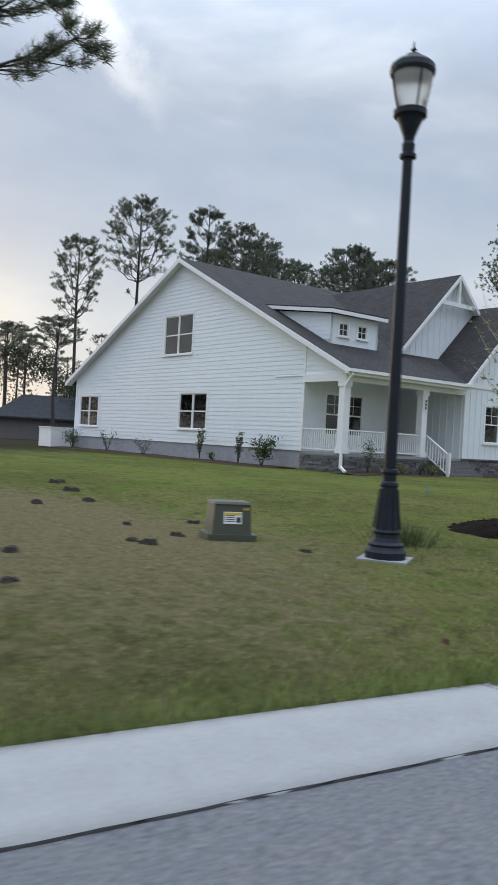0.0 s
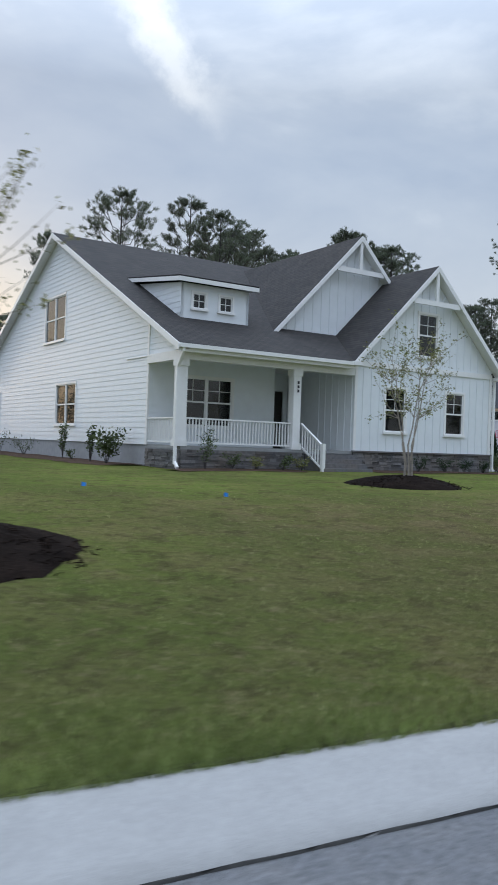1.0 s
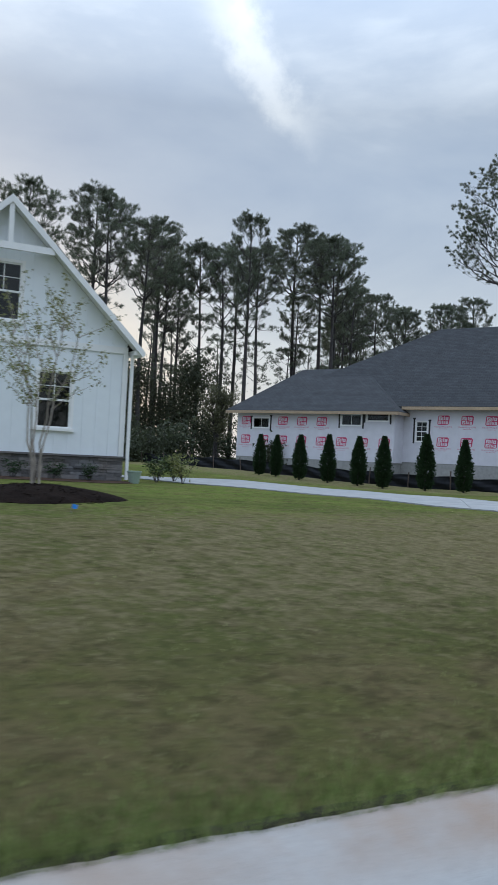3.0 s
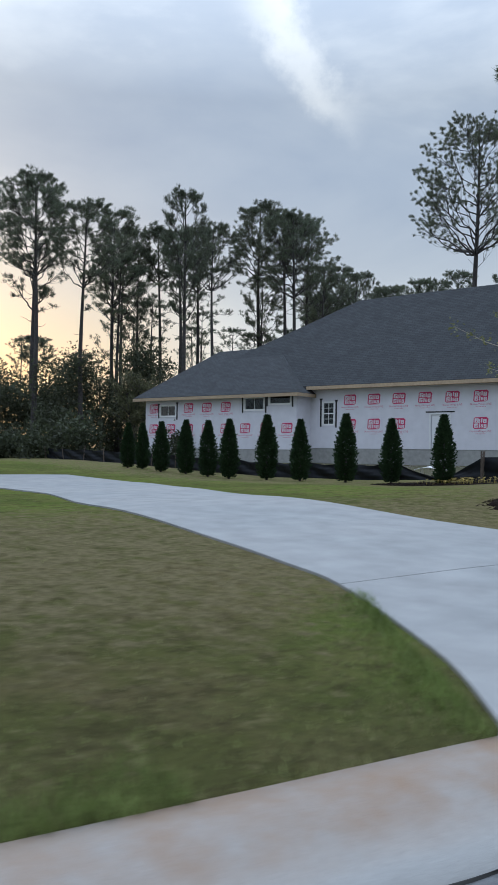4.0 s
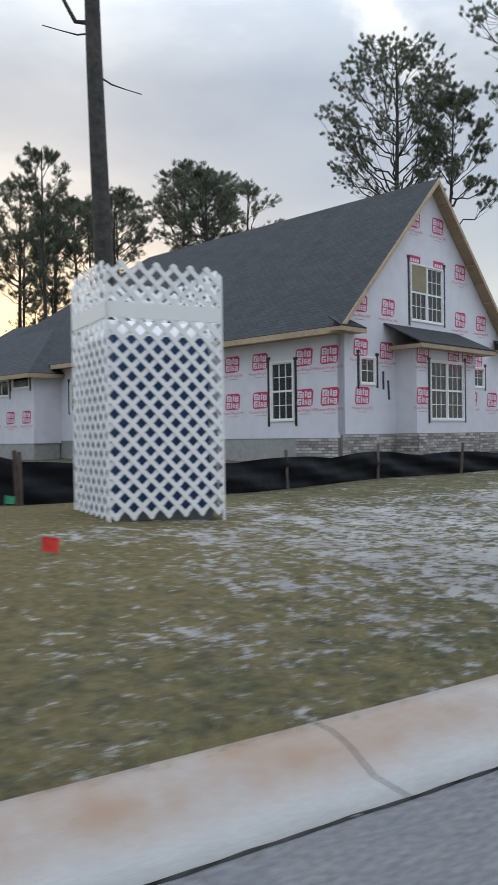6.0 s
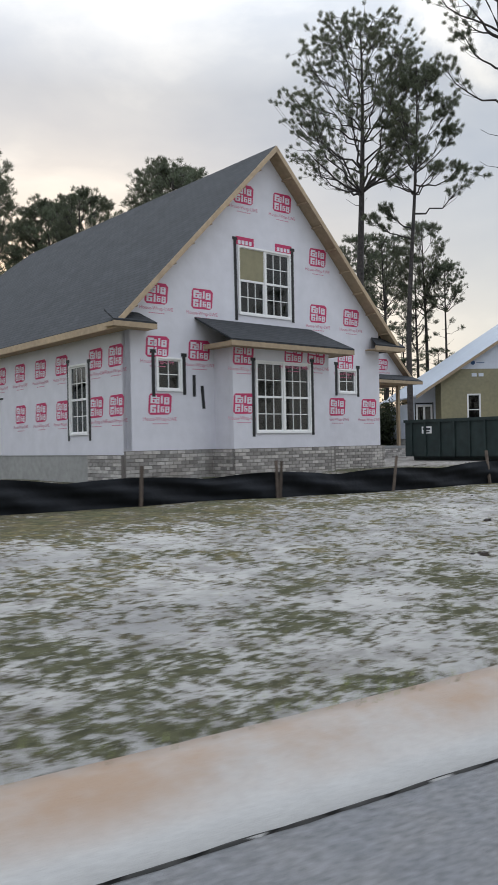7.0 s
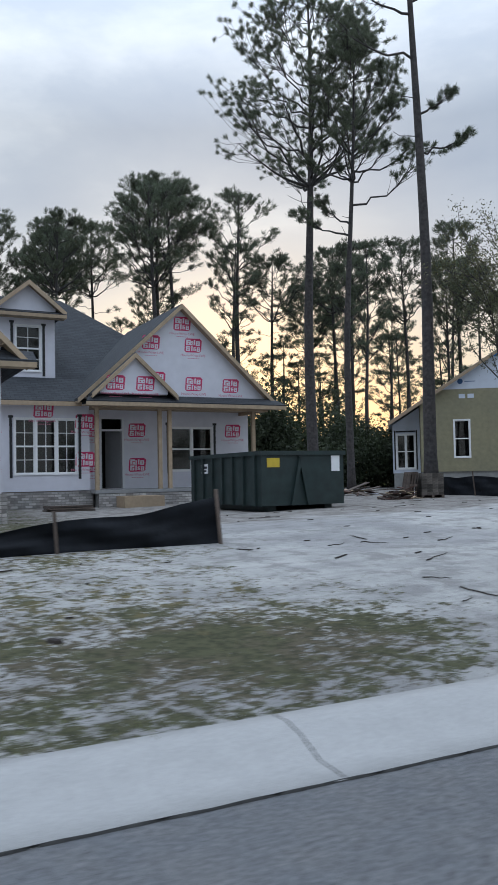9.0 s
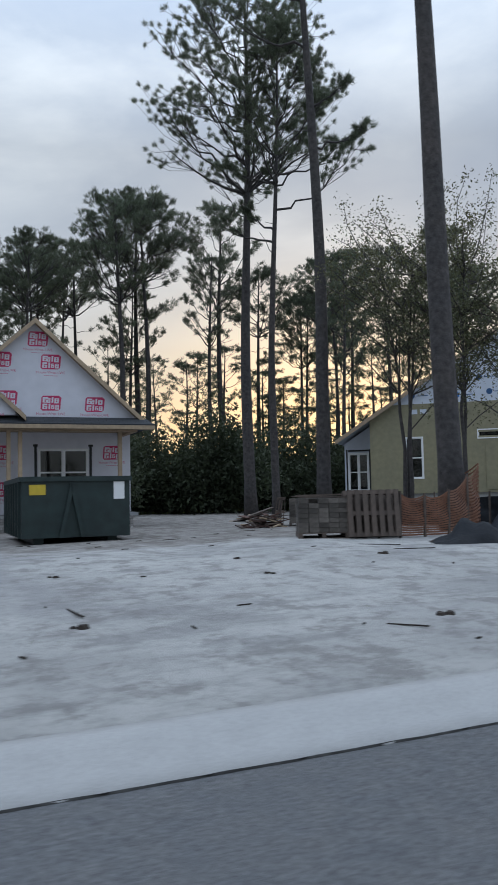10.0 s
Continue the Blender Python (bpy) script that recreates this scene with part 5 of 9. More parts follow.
def marks(parent, at, spots, blocked, poly=None):
    """Printed marks at (a, z) lower-left corners, where the sheeting is whole."""
    for a, z in spots:
        if any(a + 0.70 > b[0] and a - 0.04 < b[1] and z + 0.44 > b[2] and z < b[3] for b in blocked):
            continue
        if poly:
            e0, e1 = edge_span(poly, z), edge_span(poly, z + 0.40)
            if not e0 or not e1 or a < max(e0[0], e1[0]) - 0.2 or a + 0.66 > min(e0[1], e1[1]) + 0.2:
                continue
        part("printed_mark", MARK, None, parent, at=at @ pose(a - 0.06, 0, z - 0.03) @ Matrix.Diagonal((1.10, 1, 1.10, 1)))


def tape(parent, at, w, h, seed):
    """Black flashing tape up both sides of a window, with uneven ends."""
    r = random.Random(seed)
    m = Mesh()
    for sgn in (-1, 1):
        x = sgn * (w / 2 + 0.13)
        lo, hi = -r.uniform(0.1, 0.22), h + r.uniform(0.05, 0.25)
        lean = r.uniform(-0.02, 0.02)
        m.hexa([(x - 0.05, -0.012, lo), (x + 0.05, -0.012, lo), (x + 0.05, -0.004, lo), (x - 0.05, -0.004, lo)],
               [(x - 0.05 + lean, -0.012, hi), (x + 0.05 + lean, -0.012, hi), (x + 0.05 + lean, -0.004, hi), (x - 0.05 + lean, -0.004, hi)])
        m.box(x - 0.09 + lean, x + 0.09 + lean, -0.014, -0.006, hi - 0.06, hi + 0.03)
    part_each("flashing_tape", m, tape_black, parent, at=at)


BRICK_ONE = Mesh().box(0, 0.245, -0.10, 0.0, 0, 0.078).make("brick", brick_mat)
BRICK_HALF = Mesh().box(0, 0.115, -0.10, 0.0, 0, 0.078).make("brick", brick_mat)


def brick_run(parent, at, a0, a1, z0, z1, limit=10**6, seed=1):
    """A running-bond skirting of single bricks over a mortar bed; past the limit the rest are one mesh."""
    bed = Mesh()
    bed.box(a0, a1, -0.088, 0.0, z0, z1 - 0.004)
    part("mortar_bed", bed, mortar, parent, at=at)
    r = random.Random(seed)
    rest, count, row, z = Mesh(), 0, 0, z1 - 0.094
    while z > z0 - 0.05:
        a = a0 + 0.004
        first = True
        while a < a1 - 0.05:
            half = (first and row % 2 == 1) or a + 0.245 > a1
            first = False
            push = r.uniform(-0.004, 0.004)
            w = 0.115 if half else 0.245
            if count < limit:
                part("brick", BRICK_HALF if half else BRICK_ONE, None, parent, at=at @ pose(a, push, z))
            else:
                rest.box(a, min(a + w, a1), -0.10 + push, 0, z, z + 0.078)
            count += 1
            a += w + 0.016
        z -= 0.094
        row += 1
    if rest.v:
        part("brickwork", rest, brick_rest, parent, at=at)["kind"] = "stuff"
    return count


def wrapped_house():
    wx, wy = world_of(H2A, T0, E0)
    ob = thing("house", "house under construction in white printed house wrap with charcoal shingle roof", "house", pose(wx, wy, ZH, 0, 0, H2A))
    X = lambda s: s - T0
    Y = lambda d: d - E0
    Z = lambda z: z - ZH
    B = 1.70
    RS, RZ, EZ = 76.45, 10.38, 4.92
    SL, SR = 71.06, 81.84
    slope = (RZ - EZ) / (RS - SL)
    zr = lambda s: RZ - abs(s - RS) * slope
    # front gable wall
    poly = [(X(71.54), Z(B)), (X(81.22), Z(B)), (X(81.22), Z(zr(81.22) - 0.18)), (X(RS), Z(RZ - 0.18)), (X(71.54), Z(zr(71.54) - 0.18))]
    ws = [(72.50, 73.22, 3.29, 4.08, 1, 2, 2), (79.30, 80.05, 3.40, 4.08, 1, 2, 2), (75.32, 77.24, 5.52, 7.38, 2, 3, 2)]
    bay_open = (X(74.5), X(77.8), Z(1.9), Z(4.2))
    holes = [(X(a), X(b), Z(c), Z(d)) for a, b, c, d, *_ in ws] + [bay_open]
    part("wall", wall_mesh(poly, holes), wrap_white, ob)
    for i, (a, b, c, d, u, cols, rows) in enumerate(ws):
        window(ob, pose(X((a + b) / 2), 0, Z(c)), u, b - a, d - c, cols, rows, both=True, trim=0.05, sill=False, boarded=(0, "upper") if u == 2 else None)
        tape(ob, pose(X((a + b) / 2), 0, Z(c)), b - a, d - c, i)
    tp = Mesh()
    for s, z0, z1, lean in ((73.62, 3.12, 3.70, 0.0), (73.88, 2.80, 3.42, 0.05)):
        tp.hexa([(X(s) + lean, -0.010, Z(z0)), (X(s) + 0.1 + lean, -0.010, Z(z0)), (X(s) + 0.1 + lean, -0.003, Z(z0)), (X(s) + lean, -0.003, Z(z0))],
                [(X(s), -0.010, Z(z1)), (X(s) + 0.1, -0.010, Z(z1)), (X(s) + 0.1, -0.003, Z(z1)), (X(s), -0.003, Z(z1))])
    part_each("flashing_tape", tp, tape_black, ob)
    blocked = [(h[0] - 0.2, h[1] + 0.2, h[2] - 0.1, h[3] + 0.05) for h in holes[:3]] + [(X(74.0), X(78.6), Z(1.5), Z(5.3)), (X(70), X(72.2), Z(4.7), Z(5.3)), (X(80.4), X(83), Z(4.7), Z(5.3))]
    spots = [(X(75.22), Z(8.65)), (X(76.70), Z(8.66))]
    spots += [(X(73.70 + 1.48 * i), Z(7.24)) for i in range(4)] + [(X(72.2 + 1.48 * i), Z(5.52)) for i in range(6)]
    spots += [(X(72.2), Z(4.14)), (X(73.55), Z(4.12)), (X(79.3), Z(4.12)), (X(72.25), Z(2.65)), (X(73.72), Z(2.65)), (X(78.89), Z(2.68)), (X(80.37), Z(2.68))]
    marks(ob, Matrix(), spots, [(h[0] + 0.02, h[1] - 0.02, h[2], h[3]) for h in holes[:3]] + [(X(74.3), X(78.1), Z(1.5), Z(5.0))], poly)
    for s in (75.22, 76.70):
        k = Mesh()
        k.box(X(s), X(s) + 0.66, -0.007, -0.002, Z(7.45), Z(7.68), 0)
        for i in range(4):
            k.box(X(s) + 0.07 + i * 0.135, X(s) + 0.165 + i * 0.135, -0.010, -0.007, Z(7.47), Z(7.58), 1)
        part("printed_mark", k, [print_red, wrap_white], ob)
    # added dark solids close behind the panes; their colour supplies the indoor shade
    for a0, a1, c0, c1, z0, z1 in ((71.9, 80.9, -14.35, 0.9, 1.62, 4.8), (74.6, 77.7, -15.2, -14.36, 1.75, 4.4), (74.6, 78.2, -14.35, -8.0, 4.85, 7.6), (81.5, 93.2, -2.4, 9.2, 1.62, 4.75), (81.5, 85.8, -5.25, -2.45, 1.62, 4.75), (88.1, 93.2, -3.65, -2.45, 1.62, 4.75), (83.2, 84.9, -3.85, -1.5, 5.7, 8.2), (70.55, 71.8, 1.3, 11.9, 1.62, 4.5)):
        part("dark_filler", Mesh().box(X(a0), X(a1), Y(c0), Y(c1), Z(z0), Z(z1)), dark_core, ob)
    # bay under its own hood
    b0, b1, bd = 74.36, 78.02, Y(-15.52)
    bp = [(X(b0), Z(B)), (X(b1), Z(B)), (X(b1), Z(4.52)), (X(b0), Z(4.52))]
    bw = (75.20, 77.20, 2.16, 4.06)
    bh = [(X(bw[0]), X(bw[1]), Z(bw[2]), Z(bw[3]))]
    part("bay_wall", wall_mesh(bp, bh, 0.12), wrap_white, ob, at=pose(0, bd, 0))
    m = Mesh()
    m.box(X(b0), X(b0) + 0.12, bd + 0.12, 0.0, Z(B), Z(4.52))
    m.box(X(b1) - 0.12, X(b1), bd + 0.12, 0.0, Z(B), Z(4.52))
    part_each("bay_cheek", m, wrap_white, ob)
    window(ob, pose(X((bw[0] + bw[1]) / 2), bd, Z(bw[2])), 2, bw[1] - bw[0], bw[3] - bw[2], 3, 2, both=True, trim=0.05, sill=False)
    tape(ob, pose(X((bw[0] + bw[1]) / 2), bd, Z(bw[2])), bw[1] - bw[0], bw[3] - bw[2], 7)
    marks(ob, pose(0, bd, 0), [(X(74.43), Z(3.98)), (X(74.41), Z(2.66)), (X(76.3), Z(4.12)), (X(77.2), Z(4.12))], [])
    hood = [(X(73.98), Y(-15.98), Z(4.58)), (X(78.66), Y(-15.98), Z(4.58)), (X(78.10), Y(-14.73), Z(5.26)), (X(73.72), Y(-14.73), Z(5.26))]
    roof_plane("bay_roof", hood, ob, shingle_dark, 0.05)
    m = Mesh()
    m.box(X(73.98), X(78.66), Y(-15.98), Y(-15.93), Z(4.40), Z(4.54))
    m.box(X(74.0), X(74.05), Y(-15.93), Y(-14.73), Z(4.40), Z(4.53))
    m.box(X(78.6), X(78.65), Y(-15.93), Y(-14.73), Z(4.40), Z(4.53))
    m.box(X(74.05), X(78.6), Y(-15.93), Y(-14.73), Z(4.42), Z(4.44))
    part_each("bay_fascia", m, wood_raw, ob)
    # eave returns
    for a, b in ((70.95, 72.2), (80.55, 82.0)):
        roof_plane("return_roof", [(X(a), Y(-15.2), Z(4.93)), (X(b), Y(-15.2), Z(4.93)), (X(b) - 0.25 if a < 75 else X(b), Y(-14.73), Z(5.22)), (X(a) if a < 75 else X(a) + 0.3, Y(-14.73), Z(5.22))], ob, shingle_dark, 0.04)
        m = Mesh()
        m.box(X(a), X(b), Y(-15.2), Y(-15.15), Z(4.76), Z(4.89))
        m.box(X(a), X(b), Y(-15.15), Y(-14.73), Z(4.77), Z(4.80))
        part_each("return_fascia", m, wood_raw, ob)
    # street side roof planes
    F0, R1, RB = -15.12, 0.9, 12.0
    roof_plane("roof", [(X(SL), Y(RB), Z(EZ)), (X(SL), Y(F0), Z(EZ)), (X(RS), Y(F0), Z(RZ)), (X(RS), Y(R1), Z(RZ))], ob, shingle_dark, 0.12, label="new charcoal shingle roof")
    roof_plane("roof", [(X(SR), Y(F0), Z(EZ)), (X(SR), Y(RB), Z(EZ)), (X(RS), Y(R1), Z(RZ)), (X(RS), Y(F0), Z(RZ))], ob, shingle_dark, 0.12)
    roof_plane("roof", [(X(SR), Y(RB), Z(EZ)), (X(SL), Y(RB), Z(EZ)), (X(RS), Y(R1), Z(RZ))], ob, shingle_dark, 0.12)
    for a, b in ((SL, RS), (SR, RS)):
        m = Mesh()
        f0 = Y(F0) - 0.03
        m.hexa([(X(a), f0, Z(EZ) - 0.19), (X(b), f0, Z(RZ) - 0.19), (X(b), f0 + 0.04, Z(RZ) - 0.19), (X(a), f0 + 0.04, Z(EZ) - 0.19)],
               [(X(a), f0, Z(EZ) - 0.01), (X(b), f0, Z(RZ) - 0.01), (X(b), f0 + 0.04, Z(RZ) - 0.01), (X(a), f0 + 0.04, Z(EZ) - 0.01)])
        part("rake_board", m, wood_raw, ob)
        m = Mesh()
        m.hexa([(X(a), f0 + 0.04, Z(EZ) - 0.18), (X(b), f0 + 0.04, Z(RZ) - 0.18), (X(b), -0.002, Z(RZ) - 0.18), (X(a), -0.002, Z(EZ) - 0.18)],
               [(X(a), f0 + 0.04, Z(EZ) - 0.125), (X(b), f0 + 0.04, Z(RZ) - 0.125), (X(b), -0.002, Z(RZ) - 0.125), (X(a), -0.002, Z(EZ) - 0.125)])
        part("rake_soffit", m, wood_raw, ob)
        for k in range(1, 9):
            u = k / 9
            x, z = X(a + (b - a) * u), Z(EZ + (RZ - EZ) * u)
            part("lookout", Mesh().box(x - 0.04, x + 0.04, f0 + 0.045, -0.004, z - 0.225, z - 0.185), wood_raw, ob)
    m = Mesh()
    m.box(X(SL) - 0.03, X(SL) + 0.02, Y(F0), Y(1.0), Z(EZ) - 0.20, Z(EZ) - 0.02)
    m.box(X(SL) + 0.02, X(71.54), Y(F0), Y(1.0), Z(EZ) - 0.18, Z(EZ) - 0.15)
    part_each("eave_board", m, wood_raw, ob)
    # long side wall; a runs against d
    A = lambda d: -(d - E0)
    side_at = pose(0, 0, 0, 0, 0, -90)
    sp = [(A(1.06), Z(1.6)), (A(-14.72), Z(1.6)), (A(-14.72), Z(4.78)), (A(1.06), Z(4.78))]
    sw = [(-11.80, -12.74, 2.20, 4.05, 3, 2), (0.24, -0.46, 2.86, 4.05, 2, 2)]
    dr = (-6.04, -6.94, 1.62, 3.30)
    sh = [(A(a), A(b), Z(c), Z(d)) for a, b, c, d, *_ in sw] + [(A(dr[0]), A(dr[1]), Z(dr[2]), Z(dr[3]))]
    part("side_wall", wall_mesh(sp, sh), wrap_white, ob, at=side_at)
    for i, (a, b, c, d, cols, rows) in enumerate(sw):
        at = pose(0, Y((a + b) / 2), Z(c), 0, 0, -90)
        window(ob, at, 1, a - b, d - c, cols, rows, both=True, trim=0.05, sill=False)
        tape(ob, at, a - b, d - c, 20 + i)
    m = Mesh()
    m.box(A(dr[0]) + 0.02, A(dr[1]) - 0.02, 0.02, 0.06, Z(dr[2]), Z(dr[3]))
    for k in range(3):
        m.box(A(dr[0]) + 0.15, A(dr[1]) - 0.15, 0.01, 0.02, Z(dr[2]) + 0.12 + k * 0.53, Z(dr[2]) + 0.55 + k * 0.53)
    door = part("door", m, door_white, ob, "white side door without a step", at=side_at)
    part("handle", Mesh().box(A(dr[1]) - 0.12, A(dr[1]) - 0.07, -0.03, 0.02, Z(dr[2]) + 0.8, Z(dr[2]) + 0.86), lamp_metal, door)
    m = Mesh()
    m.box(A(dr[0]) - 0.09, A(dr[1]) + 0.09, -0.03, 0.0, Z(dr[3]), Z(dr[3]) + 0.09)
    for x in (A(dr[0]) - 0.11, A(dr[1]) + 0.03):
        m.box(x, x + 0.08, -0.02, 0.0, Z(dr[2]), Z(dr[3]))
    part_each("door_casing", m, door_white, ob, at=side_at)
    m = Mesh()
    m.box(A(dr[0]) - 0.3, A(dr[1]) + 0.3, -0.012, -0.004, Z(dr[3]) + 0.10, Z(dr[3]) + 0.16)
    part_each("flashing_tape", m, tape_black, ob, at=side_at)
    spots = [(a, Z(z)) for a in [A(0.3) + 1.42 * i for i in range(8)] + [A(-10.98), A(-12.92), A(-13.95)] for z in (3.90, 2.62)]
    marks(ob, side_at, spots, [(h[0] - 0.12, h[1] + 0.12, h[2], h[3]) for h in sh])
    m = Mesh()
    m.box(0.02, 0.2, Y(-14.6), Y(12.3), -0.6, Z(1.6))
    part_each("block_base", m, block_grey, ob, "grey concrete block footing")
    # stepped-out rear part
    q = X(70.2)
    rp = [(A(12.3), Z(1.5)), (A(1.04), Z(1.5)), (A(1.04), Z(4.55)), (A(12.3), Z(4.55))]
    rw = [(4.55, 3.20, 3.66, 4.34, 2, 1), (2.85, 1.42, 3.95, 4.42, 1, 1), (11.05, 9.80, 3.40, 4.05, 2, 1)]
    rh = [(A(a), A(b), Z(c), Z(d)) for a, b, c, d, *_ in rw]
    part("rear_wall", wall_mesh(rp, rh), wrap_white, ob, at=pose(q, 0, 0, 0, 0, -90))
    for i, (a, b, c, d, cols, rows) in enumerate(rw):
        at = pose(q, Y((a + b) / 2), Z(c), 0, 0, -90)
        window(ob, at, 1, a - b, d - c, cols, rows, trim=0.05, sill=False)
        tape(ob, at, a - b, d - c, 30 + i)
    m = Mesh()
    m.box(q + 0.151, X(71.54), Y(1.04), Y(1.19), Z(1.5), Z(4.55))
    part("step_wall", m, wrap_white, ob)
    m = Mesh()
    m.box(q + 0.02, X(71.5), Y(1.1), Y(12.3), -0.6, Z(1.5))
    part_each("block_base", m, block_grey, ob)
    marks(ob, pose(q, 0, 0, 0, 0, -90), [(A(11.9) + 1.42 * i, Z(z)) for i in range(8) for z in (3.62, 2.40)], [(h[0] - 0.1, h[1] + 0.1, h[2], h[3]) for h in rh])
    hip = 0.7 + 73.95 - 70.2 + 0.42
    roof_plane("rear_roof", [(q - 0.42, Y(13.0), Z(4.52)), (q - 0.42, Y(0.7), Z(4.52)), (X(73.95), Y(hip), Z(7.62)), (X(73.95), Y(9.6), Z(7.62))], ob, shingle_dark, 0.10)
    roof_plane("rear_roof", [(q - 0.42, Y(0.7), Z(4.52)), (X(73.95), Y(0.7), Z(4.52)), (X(73.95), Y(hip), Z(7.62))], ob, shingle_dark, 0.10)
    roof_plane("rear_roof", [(X(78.3), Y(13.0), Z(4.52)), (q - 0.42, Y(13.0), Z(4.52)), (X(73.95), Y(9.6), Z(7.62))], ob, shingle_dark, 0.10)
    roof_plane("rear_roof", [(X(78.3), Y(0.7), Z(4.52)), (X(78.3), Y(13.0), Z(4.52)), (X(73.95), Y(9.6), Z(7.62)), (X(73.95), Y(0.7), Z(7.62))], ob, shingle_dark, 0.10)
    m = Mesh()
    m.box(q - 0.45, q - 0.40, Y(0.7), Y(13.0), Z(4.32), Z(4.50))
    m.box(q - 0.40, q, Y(0.75), Y(13.0), Z(4.40), Z(4.43))
    m.box(q - 0.45, X(71.5), Y(0.66), Y(0.7), Z(4.32), Z(4.50))
    part_each("eave_board", m, wood_raw, ob)
    # ---- wing with porch
    PD, ED = -5.6, -4.0
    pw = (83.28, 85.50, 2.24, 4.22)
    wp = [(X(81.22), Z(1.6)), (X(86.0), Z(1.6)), (X(86.0), Z(4.8)), (X(81.22), Z(4.8))]
    part("wing_wall", wall_mesh(wp, [(X(pw[0]), X(pw[1]), Z(pw[2]), Z(pw[3]))]), wrap_white, ob, at=pose(0, Y(PD), 0))
    window(ob, pose(X((pw[0] + pw[1]) / 2), Y(PD), Z(pw[2])), 3, pw[1] - pw[0], pw[3] - pw[2], 2, 2, both=True, trim=0.05, sill=False)
    tape(ob, pose(X((pw[0] + pw[1]) / 2), Y(PD), Z(pw[2])), pw[1] - pw[0], pw[3] - pw[2], 41)
    marks(ob, pose(0, Y(PD), 0), [(X(84.0), Z(4.3)), (X(82.0), Z(3.9)), (X(82.0), Z(2.5)), (X(85.62) - 0.1, Z(3.9)), (X(85.62) - 0.1, Z(2.5))], [])
    m = Mesh()
    m.box(X(85.88), X(86.0), Y(PD) + 0.15, Y(ED), Z(1.6), Z(4.8))
    part("wing_cheek", m, wrap_white, ob)
    ew = (89.88, 91.72, 2.30, 4.06)
    dw = (86.86, 87.86, 1.62, 4.45)
    ep = [(X(86.0), Z(1.6)), (X(93.45), Z(1.6)), (X(93.45), Z(4.8)), (X(86.0), Z(4.8))]
    part("porch_wall", wall_mesh(ep, [(X(a), X(b), Z(c), Z(d)) for a, b, c, d in (ew, dw)]), wrap_white, ob, at=pose(0, Y(ED), 0))
    window(ob, pose(X((ew[0] + ew[1]) / 2), Y(ED), Z(ew[2])), 2, ew[1] - ew[0], ew[3] - ew[2], 1, 1, both=True, trim=0.05, sill=False)
    tape(ob, pose(X((ew[0] + ew[1]) / 2), Y(ED), Z(ew[2])), ew[1] - ew[0], ew[3] - ew[2], 43)
    marks(ob, pose(0, Y(ED), 0), [(X(88.1), Z(3.7)), (X(88.1), Z(2.3)), (X(92.4), Z(3.7)), (X(86.1), Z(3.7)), (X(86.1), Z(2.3))], [])
    m = Mesh()
    for a, b in ((dw[0], dw[0] + 0.08), (dw[1] - 0.08, dw[1])):
        m.box(X(a), X(b), Y(ED) - 0.02, Y(ED) + 0.15, Z(dw[2]), Z(dw[3]))
    m.box(X(dw[0]), X(dw[1]), Y(ED) - 0.02, Y(ED) + 0.15, Z(3.9), Z(3.98))
    m.box(X(dw[0]), X(dw[1]), Y(ED) - 0.02, Y(ED) + 0.15, Z(dw[3]) - 0.06, Z(dw[3]))
    part_each("door_frame", m, door_white, ob)
    m = Mesh()
    m.hexa([(X(dw[1]) - 0.09, Y(ED) + 0.15, Z(1.64)), (X(dw[1]) - 0.05, Y(ED) + 0.15, Z(1.64)), (X(dw[1]) - 0.47, Y(ED) + 0.88, Z(1.64)), (X(dw[1]) - 0.51, Y(ED) + 0.88, Z(1.64))],
           [(X(dw[1]) - 0.09, Y(ED) + 0.15, Z(3.9)), (X(dw[1]) - 0.05, Y(ED) + 0.15, Z(3.9)), (X(dw[1]) - 0.47, Y(ED) + 0.88, Z(3.9)), (X(dw[1]) - 0.51, Y(ED) + 0.88, Z(3.9))])
    part("door", m, door_grey, ob, "grey primed front door standing open")
    m = Mesh()
    m.box(X(81.3), X(93.3), Y(ED) + 0.3, Y(9.4), Z(1.5), Z(1.6))
    m.box(X(71.7), X(81.2), 0.2, Y(12.0), Z(1.5), Z(1.6))
    part_each("floor", m, wood_raw, ob)
    m = Mesh()
    m.box(X(93.3), X(93.45), Y(ED) + 0.151, Y(9.6), -0.4, Z(4.8))
    m.box(X(71.7), X(93.3), Y(12.1), Y(12.25), -0.4, Z(4.7))
    m.box(X(81.07), X(81.22), 0.16, Y(PD), Z(1.6), Z(4.8))
    part_each("rear_wall", m, wrap_white, ob)
    m = Mesh()
    m.box(X(86.0), X(93.2), Y(-6.35), Y(ED), Z(1.48), Z(1.60))
    part("porch_floor", m, concrete, ob)
    m = Mesh()
    m.box(X(81.25), X(93.0), Y(-5.4), Y(ED) + 0.2, -0.6, Z(1.48))
    m.box(X(86.2), X(92.9), Y(-6.2), Y(-5.4), -0.6, Z(1.48))
    part_each("block_base", m, block_grey, ob)
    # posts, raw timber
    for s in (86.10, 88.55, 88.95, 92.55):
        m = Mesh()
        m.box(X(s) - 0.07, X(s) + 0.07, Y(-6.30), Y(-6.16), Z(1.60), Z(4.62))
        part("post", m, wood_raw, ob)
    m = Mesh()
    m.box(X(85.9), X(93.2), Y(-6.34), Y(-6.12), Z(4.60), Z(4.84))
    m.box(X(93.0), X(93.2), Y(-6.12), Y(ED), Z(4.60), Z(4.84))
    m.box(X(85.9), X(93.2), Y(-6.12), Y(ED) - 0.01, Z(4.74), Z(4.78))
    part_each("porch_beam", m, wood_raw, ob)
